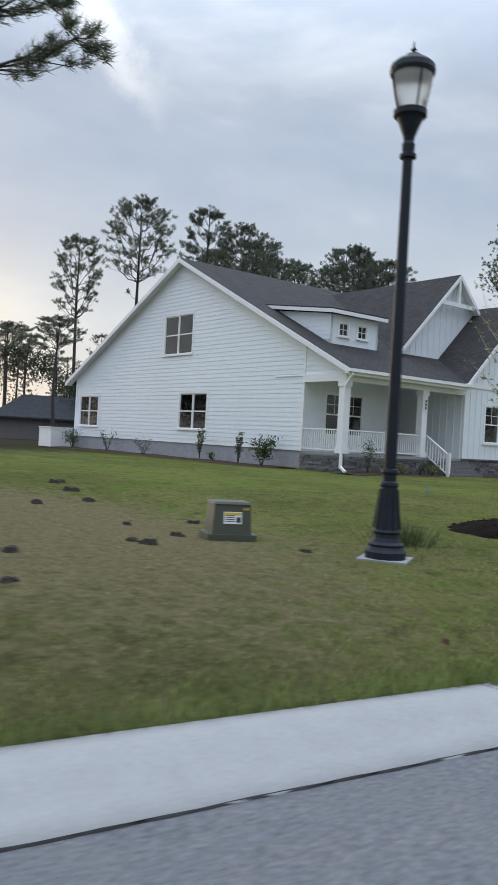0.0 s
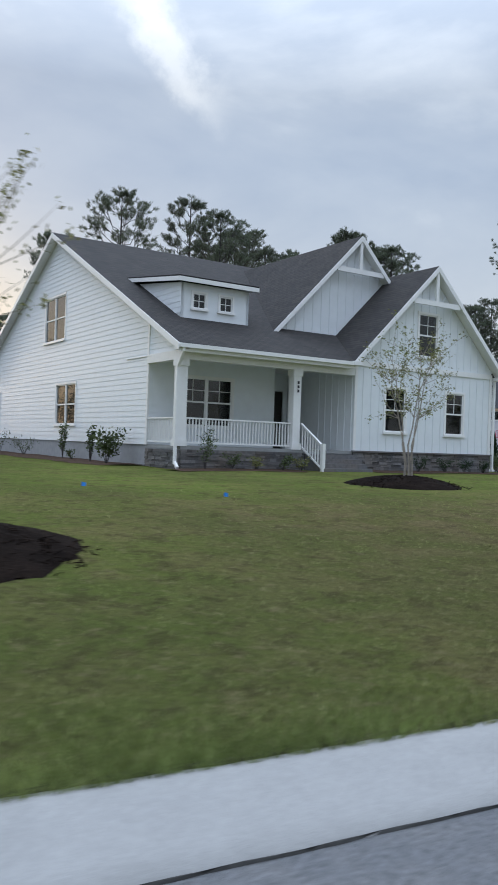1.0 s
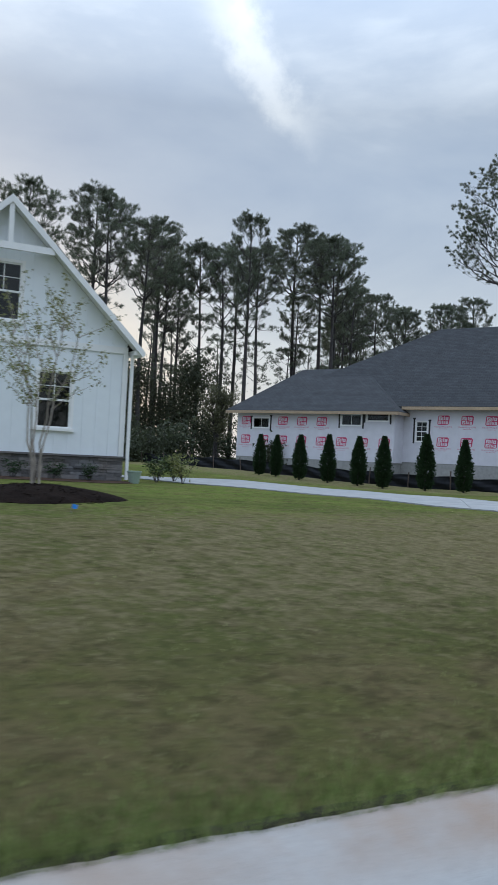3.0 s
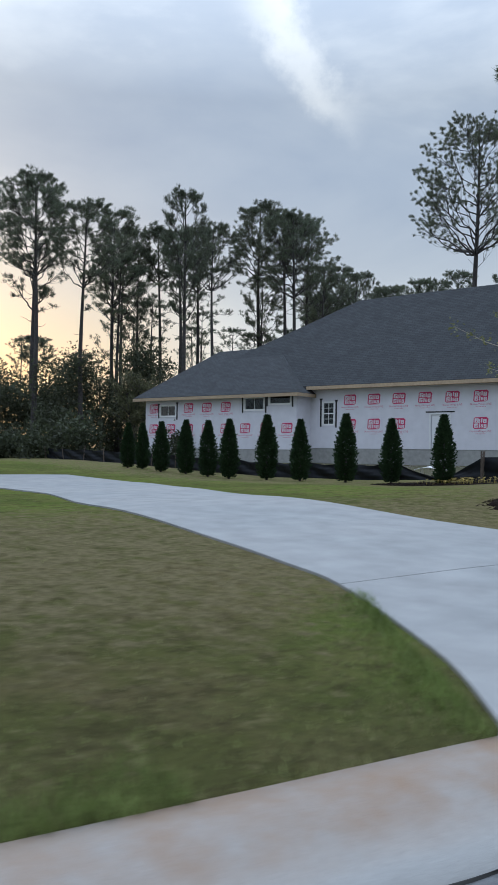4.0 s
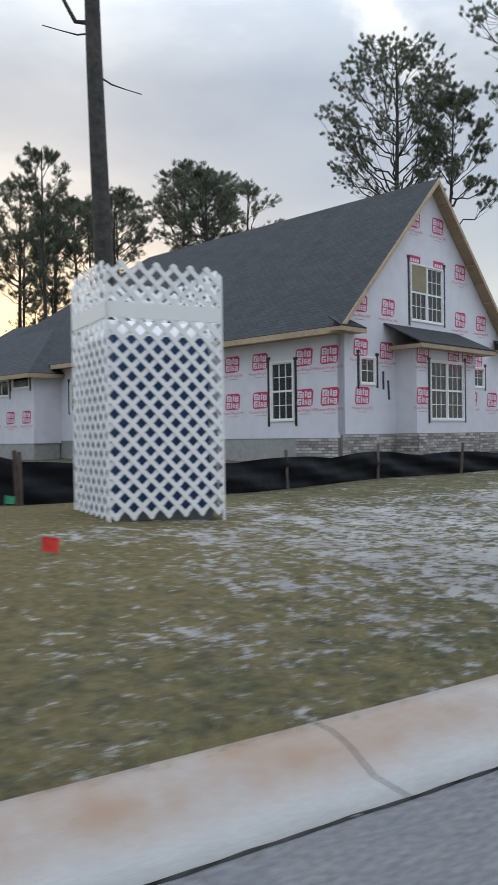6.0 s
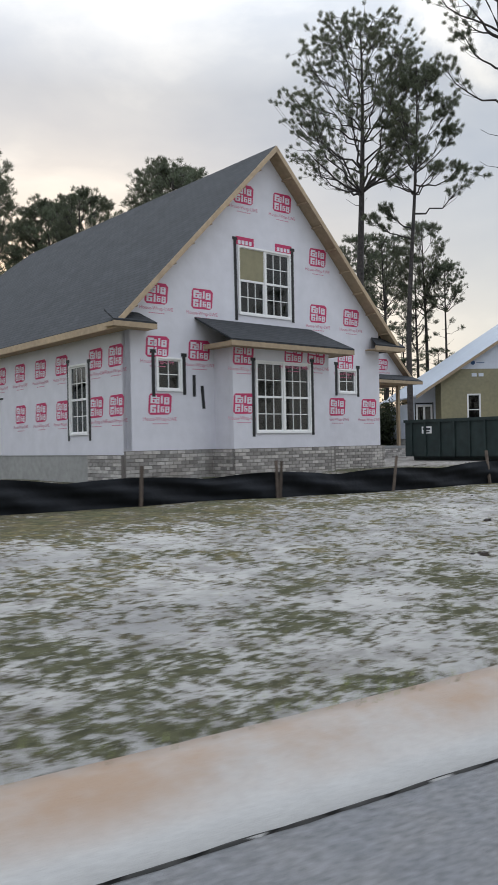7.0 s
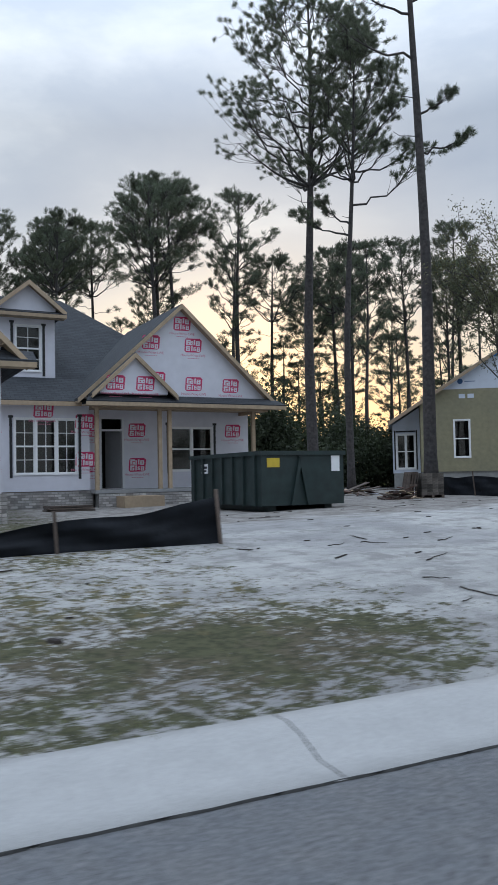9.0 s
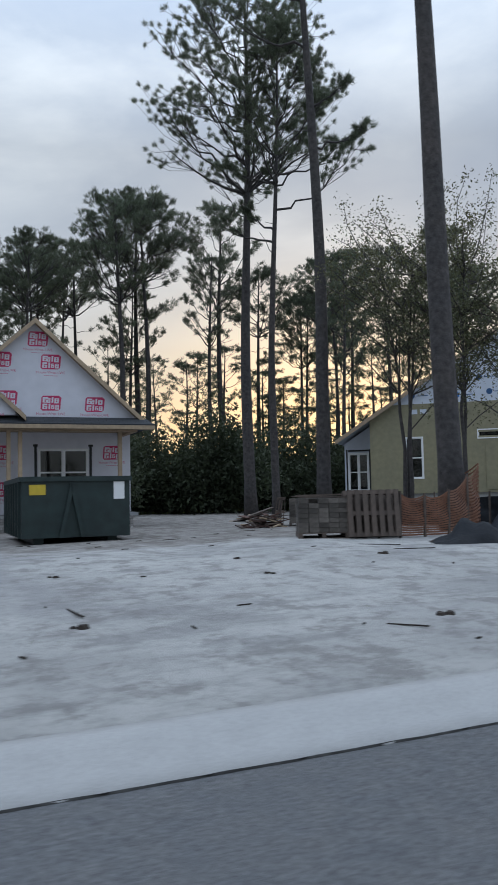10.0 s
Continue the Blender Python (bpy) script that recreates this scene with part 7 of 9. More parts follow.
# the pines that stand near, each of its own
NEAR = [
    (18.4, 61.98, 27.0, "tall bare-trunked pine behind the black silt fence", dict(seed=31, low=0.66, wide=3.6, limbs=18, lean=0.025, trunk_r=0.235, stray=0, stubs=3, sway=0.4, extra=((9.9, 3.82, 1.9, 2.7), (12.2, 3.6, 0.7, 2.4)), yaw=-117)),
    (0.8, 102.0, 29.7, "large pine with a broad rounded crown between the houses", dict(seed=35, low=0.64, wide=5.2, limbs=42, trunk_r=0.34, tufts=15, stray=2, stubs=5, skew=-0.25, yaw=0)),
    (4.9, 101.5, 24.6, "slender pine with sparse upturned limbs between the houses", dict(seed=33, low=0.70, wide=2.6, limbs=24, lean=0.03, trunk_r=0.21, tufts=12, stray=0, stubs=3, extra=((15.2, 0.94, 0.65, 4.8), (17.0, 1.1, 0.4, 3.6), (13.6, 4.08, 0.5, 2.9), (14.2, 3.7, 0.9, 2.4), (16.6, 4.3, 0.4, 2.6)), yaw=0)),
    (13.0, 99.6, 30.0, "tall pine with few limbs at the edge of the sandy plot", dict(seed=34, low=0.78, wide=4.0, limbs=16, lean=0.012, trunk_r=0.29, tufts=9, stray=0, stubs=4, extra=((19.0, 4.0, 0.7, 4.2), (15.0, 1.05, 0.35, 2.2), (16.6, 0.8, 0.6, 1.5), (21.0, 4.4, 0.5, 3.2), (21.5, 0.9, 0.7, 3.4)), yaw=-120)),
    (24.45, 96.7, 30.0, "thick leaning pine trunk beside the stacked pallets", dict(seed=36, low=0.76, wide=4.0, limbs=14, lean=0.0345, trunk_r=0.31, stray=0, stubs=2, bow=-0.03, sway=0.5, yaw=-114)),
    (-8.6, 12.4, 20.0, "pine beside the lawn with a limb reaching over it", dict(seed=37, low=0.66, wide=3.4, limbs=16, trunk_r=0.26, tufts=9, stray=0, extra=((7.7, 0.64, 0.20, 3.5), (8.5, 0.72, 0.25, 2.9), (9.2, 0.55, 0.2, 2.4)), yaw=0)),
]
for x, y, h, label, form in NEAR:
    yaw = form.pop("yaw")
    form["extra"] = [(z, a - radians(yaw), tilt, reach) for z, a, tilt, reach in form.get("extra", ())]
    wm, cm = pine_meshes(h=h, needles_each=84, length=0.23, width=0.010, **form)
    tree_of("pine_tree", label, "pine tree", wm, cm, pose(x, y, gz(x, y) - 0.1, 0, 0, yaw))


def leafy_meshes(seed, h, stems, spread, leaves, leaf, mat, bark_mat, base_r=0.03, clear=0.35, sub=5, fan=0.10, thick=1.0):
    """A small tree of several stems, with forked twigs and single leaves."""
    r = random.Random(seed)
    wood, crown = Mesh(), Mesh()
    tips = []
    for i in range(stems):
        a = 2 * math.pi * (i + r.uniform(-0.2, 0.2)) / stems
        d = Vector((math.cos(a), math.sin(a), 0))
        p = d * fan
        pts, rad = [p - Vector((0, 0, 0.1))], [base_r * 1.2]
        reach = spread * r.uniform(0.45, 0.8)
        k = 7
        for j in range(1, k + 1):
            u = j / k
            out = reach * max(0, (u - 0.15)) ** 1.5
            pts.append(p + d * out + Vector((r.gauss(0, 0.04), r.gauss(0, 0.04), h * 0.92 * u * r.uniform(0.97, 1.0))))
            rad.append(base_r * (1 - 0.8 * u))
        wood.tube(pts, rad, 6, cap=False)
        for j in range(sub):
            u = r.uniform(clear, 1.0)
            b = pts[int(u * (k - 0.01))].lerp(pts[int(u * (k - 0.01)) + 1], 0.5)
            a2 = r.uniform(0, 2 * math.pi)
            d2 = (Vector((math.cos(a2), math.sin(a2), r.uniform(0.5, 1.6))) + d * 0.5).normalized()
            q, tw = b.copy(), [b]
            for _ in range(4):
                d2 = (d2 + Vector((r.gauss(0, 0.2), r.gauss(0, 0.2), r.gauss(0.05, 0.1)))).normalized()
                q = q + d2 * h * r.uniform(0.05, 0.10)
                tw.append(q.copy())
            wood.tube(tw, [base_r * 0.32 * (1 - 0.7 * i / 4) for i in range(5)], 4, cap=False)
            tips += tw[1:]
        tips += pts[5:]
    for i in range(leaves):
        c = tips[r.randrange(len(tips))] + Vector((r.gauss(0, 1), r.gauss(0, 1), r.gauss(0, 1))) * (0.055 * h / 3.4) * thick
        n = Vector((r.gauss(0, 1), r.gauss(0, 1), r.gauss(0.3, 1))).normalized()
        s = n.cross(Vector((r.gauss(0, 1), r.gauss(0, 1), r.gauss(0, 1)))).normalized()
        t = n.cross(s)
        w = leaf * r.uniform(0.7, 1.3)
        k = len(crown.v)
        crown.v += [tuple(c - s * w), tuple(c + t * w * 0.45), tuple(c + s * w), tuple(c - t * w * 0.45)]
        crown.f.append((k, k + 1, k + 2, k + 3))
        crown.m.append(0)
    return wood.make("trunk", bark_mat, True), crown.make("crown", mat)


def mulch_bed(x, y, rx, ry, h=0.22, seed=1):
    r = random.Random(seed)
    m = Mesh()
    rings, n = 9, 40
    rim = [1 + 0.10 * math.sin(3 * a + seed) + r.uniform(-0.05, 0.05) for a in [2 * math.pi * j / n for j in range(n)]]
    for i in range(rings + 1):
        u = i / rings
        for j in range(n):
            a = 2 * math.pi * j / n
            px, py = x + rx * u * rim[j] * math.cos(a), y + ry * u * rim[j] * math.sin(a)
            m.v.append((px, py, gz(px, py) + h * (1 - u * u) ** 1.2 + r.uniform(-0.015, 0.02) * (u < 0.98) - (0.03 if i == rings else 0)))
    for i in range(rings):
        for j in range(n):
            q = (j + 1) % n
            m.f.append((i * n + j, (i + 1) * n + j, (i + 1) * n + q, i * n + q))
            m.m.append(0)
    for _ in range(420):
        a, u = r.uniform(0, 2 * math.pi), math.sqrt(r.random()) * 1.03
        px, py = x + rx * u * math.cos(a), y + ry * u * math.sin(a)
        z = gz(px, py) + h * max(0, 1 - u * u) ** 1.2
        d = Vector((r.gauss(0, 1), r.gauss(0, 1), r.gauss(0, 0.3))).normalized() * r.uniform(0.02, 0.06)
        m.bar(Vector((px, py, z)) - d, Vector((px, py, z + 0.012)) + d, 0.014, 0.008)
    ob = new("mulch_bed", m.make("mulch_bed", mulch, True))
    tagged(ob, "mound of dark brown shredded mulch round a young tree", "mulch bed", "mulch beds", "stuff")


YOUNG = [(2.72, 15.0, 3.3, 4, 41, 320), (3.78, 29.09, 3.4, 5, 42, 700), (8.79, 36.06, 3.4, 5, 43, 700), (20.78, 48.88, 3.7, 2, 44, 520)]
for (x, y, h, stems, seed, leaves), (rx, ry, ox, oy) in zip(YOUNG, ((1.35, 1.48, 0.05, 0.25), (1.5, 1.45, 0, 0), (1.6, 1.6, 0, 0), (1.48, 1.42, 0.66, -0.54))):
    wm, cm = leafy_meshes(seed, h, stems, 1.25, leaves * 3, 0.034, leaf_young, smooth_bark, 0.036 if stems == 2 else 0.024, 0.42, 9, 0.10)
    label = "young multi-stemmed crape myrtle with pale bark and sparse leaves" if stems > 2 else "young forked birch with pale bark and thin leaves"
    tree_of("young_tree", label, "young tree", wm, cm, pose(x, y, gz(x, y) + 0.12), "young lawn trees")
    mulch_bed(x + ox, y + oy, rx, ry, 0.25, seed)


def thuja_meshes(seed):
    r = random.Random(seed)
    wood, crown = Mesh(), Mesh()
    wood.tube([(0, 0, -0.1), (0, 0, 1.0), (0, 0, 1.9)], [0.045, 0.03, 0.008], 6)
    prof = lambda u: 0.36 * (math.sin(math.pi * min(1, (u * 0.86 + 0.12))) ** 0.75) * (1.02 - 0.55 * u)
    for _ in range(4200):
        u = r.random() ** 0.9
        a = r.uniform(0, 2 * math.pi)
        bump = 1 + 0.14 * math.sin(5 * a + 9 * u + seed) + 0.10 * math.sin(11 * a - 17 * u)
        q = prof(u) * bump * r.uniform(0.35, 1.0)
        c = Vector((q * math.cos(a), q * math.sin(a), 0.05 + 2.05 * u))
        out = Vector((math.cos(a), math.sin(a), r.uniform(0.7, 1.8))).normalized()
        s = out.cross(Vector((r.gauss(0, 1), r.gauss(0, 1), r.gauss(0, 1)))).normalized()
        L, w = r.uniform(0.06, 0.13), r.uniform(0.018, 0.035)
        k = len(crown.v)
        crown.v += [tuple(c), tuple(c + out * L * 0.6 + s * w), tuple(c + out * L), tuple(c + out * L * 0.6 - s * w)]
        crown.f.append((k, k + 1, k + 2, k + 3))
        crown.m.append(0)
    return wood.make("trunk", bark, True), crown.make("foliage", leaf_thuja)


TH = [thuja_meshes(61), thuja_meshes(62)]
THUJA = [(-1.57, 61.65, 1.0), (-0.47, 61.47, 1.0), (1.22, 60.84, 1.05), (2.97, 60.44, 1.08), (5.0, 59.38, 1.06), (6.4, 58.9, 1.08), (8.5, 58.4, 1.12), (10.34, 57.72, 1.0), (12.63, 56.76, 1.03), (14.79, 55.54, 0.89), (16.6, 55.0, 0.90)]
first = [None, None]
for i, (x, y, s) in enumerate(THUJA):
    at = pose(x, y, gz(x, y) - 0.02, 0, 0, i * 47) @ Matrix.Diagonal((s * 1.05, s * 1.05, s, 1))
    k = i % 2
    if first[k] is None:
        ob = thing("arborvitae", "slim dark green arborvitae in a planted row", "shrub", at, "arborvitae row")
        part("trunk", TH[k][0], None, ob)
        part("foliage", TH[k][1], None, ob)
        first[k] = ob
    else:
        copy_thing(first[k], at)


mulch_bed(16.4, 55.0, 1.9, 1.0, 0.05, 66)


def bedding_flowers():
    """Low yellow flowers at the row's end; one mesh."""
    r = random.Random(14)
    m = Mesh()
    for _ in range(90):
        x, y = 17.3 + r.gauss(0, 0.5), 54.75 + r.gauss(0, 0.22)
        c = Vector((x, y, gz(x, y) + r.uniform(0.08, 0.17)))
        for k in range(5):
            a = 1.257 * k + r.uniform(0, 1)
            d, e = Vector((math.cos(a), math.sin(a), 0.4)) * 0.035, Vector((-math.sin(a), math.cos(a), 0)) * 0.016
            m.face([c - e * 0.4, c + d - e, c + d * 1.3, c + d + e])
        m.bar((c.x, c.y, c.z - 0.14), c, 0.005)
    tagged(new("bedding_flowers", m.make("bedding_flowers", yellow_petal)), "low yellow bedding flowers in dark mulch", "flowers", kind="stuff")


yellow_petal = material("yellow_petal", (0.55, 0.42, 0.10), 0.6, vary=0.2)
bedding_flowers()


def shrub(x, y, h, w, n, leaf, mat, seed, label, z=None):
    r = random.Random(seed)
    wood, crown = Mesh(), Mesh()
    tips = []
    for i in range(7):
        a = r.uniform(0, 2 * math.pi)
        pts = [Vector((0, 0, -0.05))]
        for j in range(1, 5):
            u = j / 4
            pts.append(Vector((math.cos(a) * w * u ** 1.2 * 0.8 + r.gauss(0, 0.02), math.sin(a) * w * u ** 1.2 * 0.8 + r.gauss(0, 0.02), h * u * r.uniform(0.8, 1.0))))
        wood.tube(pts, [0.014, 0.012, 0.009, 0.006, 0.003], 4, cap=False)
        tips += pts[2:]
    for _ in range(n):
        c = r.choice(tips) + Vector((r.gauss(0, w * 0.22), r.gauss(0, w * 0.22), r.gauss(0, h * 0.10)))
        c.z = max(c.z, 0.04)
        d = Vector((r.gauss(0, 1), r.gauss(0, 1), r.gauss(0.5, 1))).normalized()
        s = d.cross(Vector((r.gauss(0, 1), r.gauss(0, 1), r.gauss(0, 1)))).normalized()
        q = leaf * r.uniform(0.7, 1.3)
        k = len(crown.v)
        crown.v += [tuple(c), tuple(c + d * q * 0.5 + s * q * 0.25), tuple(c + d * q), tuple(c + d * q * 0.5 - s * q * 0.25)]
        crown.f.append((k, k + 1, k + 2, k + 3))
        crown.m.append(0)
    ob = thing("shrub", label, "shrub", pose(x, y, gz(x, y) if z is None else z), "foundation planting")
    part("stems", wood, bark, ob)
    part("foliage", crown, mat, ob)


def at_h1(s, d):
    return world_of(H1A, s, d)


for i, (s, d, h, w, n, leaf, mat) in enumerate((
        (24.2, 43.4, 1.0, 0.55, 260, 0.10, leaf_green), (24.2, 38.9, 1.1, 0.5, 90, 0.09, leaf_green), (24.2, 34.9, 0.75, 0.5, 110, 0.08, leaf_green),
        (24.2, 29.7, 1.35, 0.16, 160, 0.10, leaf_green), (24.2, 26.7, 1.3, 0.14, 150, 0.10, leaf_green), (24.1, 24.9, 1.15, 0.6, 330, 0.13, leaf_green), (24.2, 28.6, 0.4, 0.25, 80, 0.08, leaf_green),
        (25.4, 20.0, 1.15, 0.45, 170, 0.08, leaf_green), (26.4, 20.0, 0.5, 0.35, 160, 0.07, leaf_green), (27.4, 20.0, 0.42, 0.3, 150, 0.07, leaf_young), (28.4, 20.0, 0.5, 0.35, 160, 0.07, leaf_green),
        (29.2, 20.0, 0.45, 0.3, 130, 0.07, leaf_young), (34.96, 20.15, 0.55, 0.35, 190, 0.06, leaf_thuja), (36.4, 20.15, 0.5, 0.33, 190, 0.06, leaf_thuja), (37.5, 20.15, 0.5, 0.33, 190, 0.06, leaf_thuja), (38.6, 20.15, 0.48, 0.3, 180, 0.06, leaf_thuja),
        (42.0, 21.2, 0.9, 0.5, 300, 0.09, leaf_young), (41.2, 21.5, 0.7, 0.45, 260, 0.09, leaf_green), (42.2, 22.5, 0.8, 0.5, 260, 0.09, leaf_green))):
    x, y = at_h1(s, d)
    shrub(x, y, h, w, n * 2, leaf, mat, 100 + i, "small green foundation shrub along the house" if h < 1.2 else "slender upright shrub against the siding")


def planting_strip():
    """Dark mulched strip along the white house."""
    m = Mesh()
    r = random.Random(9)
    for run in ([(23.2, d, 24.95, d) for d in np.arange(23.4, 45, 0.6)], [(s, 19.35, s, 20.86) for s in np.arange(24.2, 29.7, 0.5)], [(s, 19.55, s, 20.86) for s in np.arange(32.3, 40.2, 0.5)]):
        prev = None
        for s0, d0, s1, d1 in run:
            j = r.uniform(-0.12, 0.12)
            a, b = at_h1(s0 + (j if d0 == d1 else 0), d0 + (j if s0 == s1 else 0)), at_h1(s1, d1)
            cur = [(*a, gz(*a) + 0.012), (*[(p + q) / 2 for p, q in zip(a, b)], gz(*a) + 0.05), (*b, gz(*b) + 0.04)]
            if prev:
                for i in range(2):
                    m.face([prev[i], cur[i], cur[i + 1], prev[i + 1]])
            prev = cur
    ob = new("planting_bed", m.make("planting_bed", material("pine_straw", (0.085, 0.055, 0.040), 0.95, vary=0.4, scale=14, bump=0.8, spec=0.1)))
    tagged(ob, "strip of reddish-brown mulch along the foundation", "mulch bed", kind="stuff")


planting_strip()


def undergrowth():
    """Dark leafy thicket under the wood, one mesh."""
    r = np.random.RandomState(77)
    runs = (((-52, 66), (8, 128), 5.0, 3600, 1.4, 3.6), ((-43, 71), (-27, 91), 3.5, 6600, 4.2, 5.0), ((-16, 96), (-6, 106), 2.3, 6000, 3.2, 3.4), ((-24, 104), (4, 124), 2.5, 9000, 2.8, 2.4), ((-26, 64), (-12, 70), 3.0, 1500, 1.0, 2.4), ((-64, 30), (-56, 58), 3.0, 2400, 5.0, 5.0), ((58, 12), (68, 120), 3.0, 1800, 5.5, 6.0))
    V = []
    for (x0, y0), (x1, y1), deep, n, low, more in runs:
        # rounded bushes of uneven height, sixty sprays to each
        nb = n // 60
        u = (np.arange(nb) + r.random_sample(nb)) / nb
        bx, by = x0 + (x1 - x0) * u + r.normal(0, deep, nb), y0 + (y1 - y0) * u + r.normal(0, deep, nb)
        top = low + more * (0.5 + 0.5 * np.sin(bx * 0.55 + 1.7 * np.sin(by * 0.21)) * np.sin(by * 0.47 + 1)) * r.uniform(0.3, 1.4, nb)
        rad = np.clip(top * r.uniform(0.30, 0.48, nb), 0.5, 1.7)
        ball = r.normal(0, 1, (nb, 60, 3))
        ball *= (r.random_sample((nb, 60, 1)) ** 0.4) / np.linalg.norm(ball, axis=2)[:, :, None]
        x, y = (bx[:, None] + ball[:, :, 0] * rad[:, None]).ravel(), (by[:, None] + ball[:, :, 1] * rad[:, None]).ravel()
        fall = r.random_sample((nb, 60)) ** 0.6
        z = ground_z(x, y) + np.maximum(((top - rad)[:, None] * np.where(fall > 0.45, 1.0, fall * 2.2) + ball[:, :, 2] * rad[:, None]).ravel(), 0.05)
        n = nb * 60
        k = 12
        c = np.repeat(np.stack([x, y, z], 1), k, 0) + r.normal(0, 0.36, (n * k, 3))
        d = r.normal(0, 1, (n * k, 3)) + (0, 0, 0.3)
        d /= np.linalg.norm(d, axis=1)[:, None]
        s = np.cross(d, r.normal(0, 1, (n * k, 3)))
        s /= np.linalg.norm(s, axis=1)[:, None]
        L = r.uniform(0.17, 0.33, (n * k, 1))
        V.append(np.stack([c + s * L * 0.30, c + d * L, c - s * L * 0.30], 1))
    V = np.concatenate(V)
    me = bpy.data.meshes.new("thicket")
    me.from_pydata(V.reshape(-1, 3).tolist(), [], np.arange(3 * len(V)).reshape(-1, 3).tolist())
    me.materials.append(leaf_dark)
    tagged(new("thicket", me), "dark shrubby undergrowth beneath the pines", "thicket", kind="stuff")


undergrowth()
for i, (x, y, h, seed) in enumerate(((15.0, 102.1, 10.8, 71), (17.6, 102.6, 10.2, 72), (19.6, 104.0, 9.4, 73), (-33, 70, 9.0, 74), (-12.0, 73.0, 5.0, 75), (-22.0, 66.0, 6.5, 76))):
    wm, cm = leafy_meshes(seed, h, 3, h * 0.14, 13000, 0.056, leaf_olive, bark, 0.09, 0.42, 22, 0.12, 1.25)
    tree_of("broadleaf_tree", "slender broadleaf tree thinning at its top", "tree", wm, cm, pose(x, y, gz(x, y) - 0.1))


def grass_blades():
    """Real blades along the verge and the near lawn."""
    r = np.random.RandomState(4)
    n = 560000
    st = r.uniform(-4, 92, n)
    lat = np.abs(r.gamma(1.1, 2.4, n)) - 0.13 - 0.03 * np.sin(st * 5.1) * np.sin(st * 2.3)
    k = kerb_slope(st)
    q = np.sqrt(1 + k * k)
    x, y = kerb_x(st) - lat / q, st + lat * k / q
    w = 0.3 * x + 0.95 * y
    clump = np.sin(x * 1.7 + 1.3 * np.sin(y * 1.1)) * np.sin(y * 1.9 + 1.2 * np.sin(x * 0.9))
    keep = r.random_sample(n) < np.where(w < 55, 1.0, np.clip(0.30 - (w - 55) / 80 + 0.25 * clump, 0, 1))
    keep &= (lat > np.where(kerb_back(st) > 0.03, kerb_back(st) - 0.03, -0.15)) & (lat < 11)
    keep &= (r.random_sample(n) < 0.5) | (st < 22)
    keep &= r.random_sample(n) < np.where(st < 20, 1.0, 0.3 + 0.7 * np.exp(-np.maximum(lat, 0) / 0.9))
    # none on the drive or the mulch
    dl = np.array([p for p in DRIVE_L])
    on_drive = (w > 42) & (w < 58) & (x < 26.6) & ((y - 36.2) > 0)
    yl = np.interp(x, [p[0] for p in DRIVE_L[::-1]], [p[1] for p in DRIVE_L[::-1]])
    yr = np.interp(x, [p[0] for p in DRIVE_R[::-1]], [p[1] for p in DRIVE_R[::-1]])
    keep &= ~((y > yl - 0.05) & (y < yr + 0.05) & (x > -2) & (x < 27))
    for tx, ty, *_ in YOUNG:
        keep &= (x - tx) ** 2 + (y - ty) ** 2 > 1.6 ** 2
    x, y, lat, w = x[keep], y[keep], lat[keep], w[keep]
    z = np.where(lat > 0.0, ground_z(x, y) - 0.01, road_z(foot(x, y)[0]) + 0.108)
    m = len(x)
    hgt = r.uniform(0.022, 0.055, m) * (0.75 + 0.6 * np.exp(-np.maximum(lat, 0) / 0.5)) * np.where(w > 55, 1.2, 1.0)
    a = r.uniform(0, 2 * np.pi, m)
    lean = r.uniform(0.2, 1.0, m) * hgt
    wd = r.uniform(0.0018, 0.004, m) * (1 + 0.12 * np.clip(lat, 0, 10))
    dx, dy = np.cos(a), np.sin(a)
    v = np.empty((m, 3, 3))
    v[:, 0] = np.stack([x - dy * wd, y + dx * wd, z], 1)
    v[:, 1] = np.stack([x + dy * wd, y - dx * wd, z], 1)
    v[:, 2] = np.stack([x + dx * lean, y + dy * lean, z + hgt], 1)
    me = bpy.data.meshes.new("grass")
    me.from_pydata(v.reshape(-1, 3).tolist(), [], np.arange(3 * m).reshape(-1, 3).tolist())
    me.materials.append(material("grass_blade", (0.215, 0.245, 0.085), 0.7, vary=0.3, scale=2.5, per_island=0.5, second=(0.225, 0.195, 0.105), spec=0.1))
    tagged(new("grass", me), "short mown grass, greener along the kerb", "grass", kind="stuff")


grass_blades()


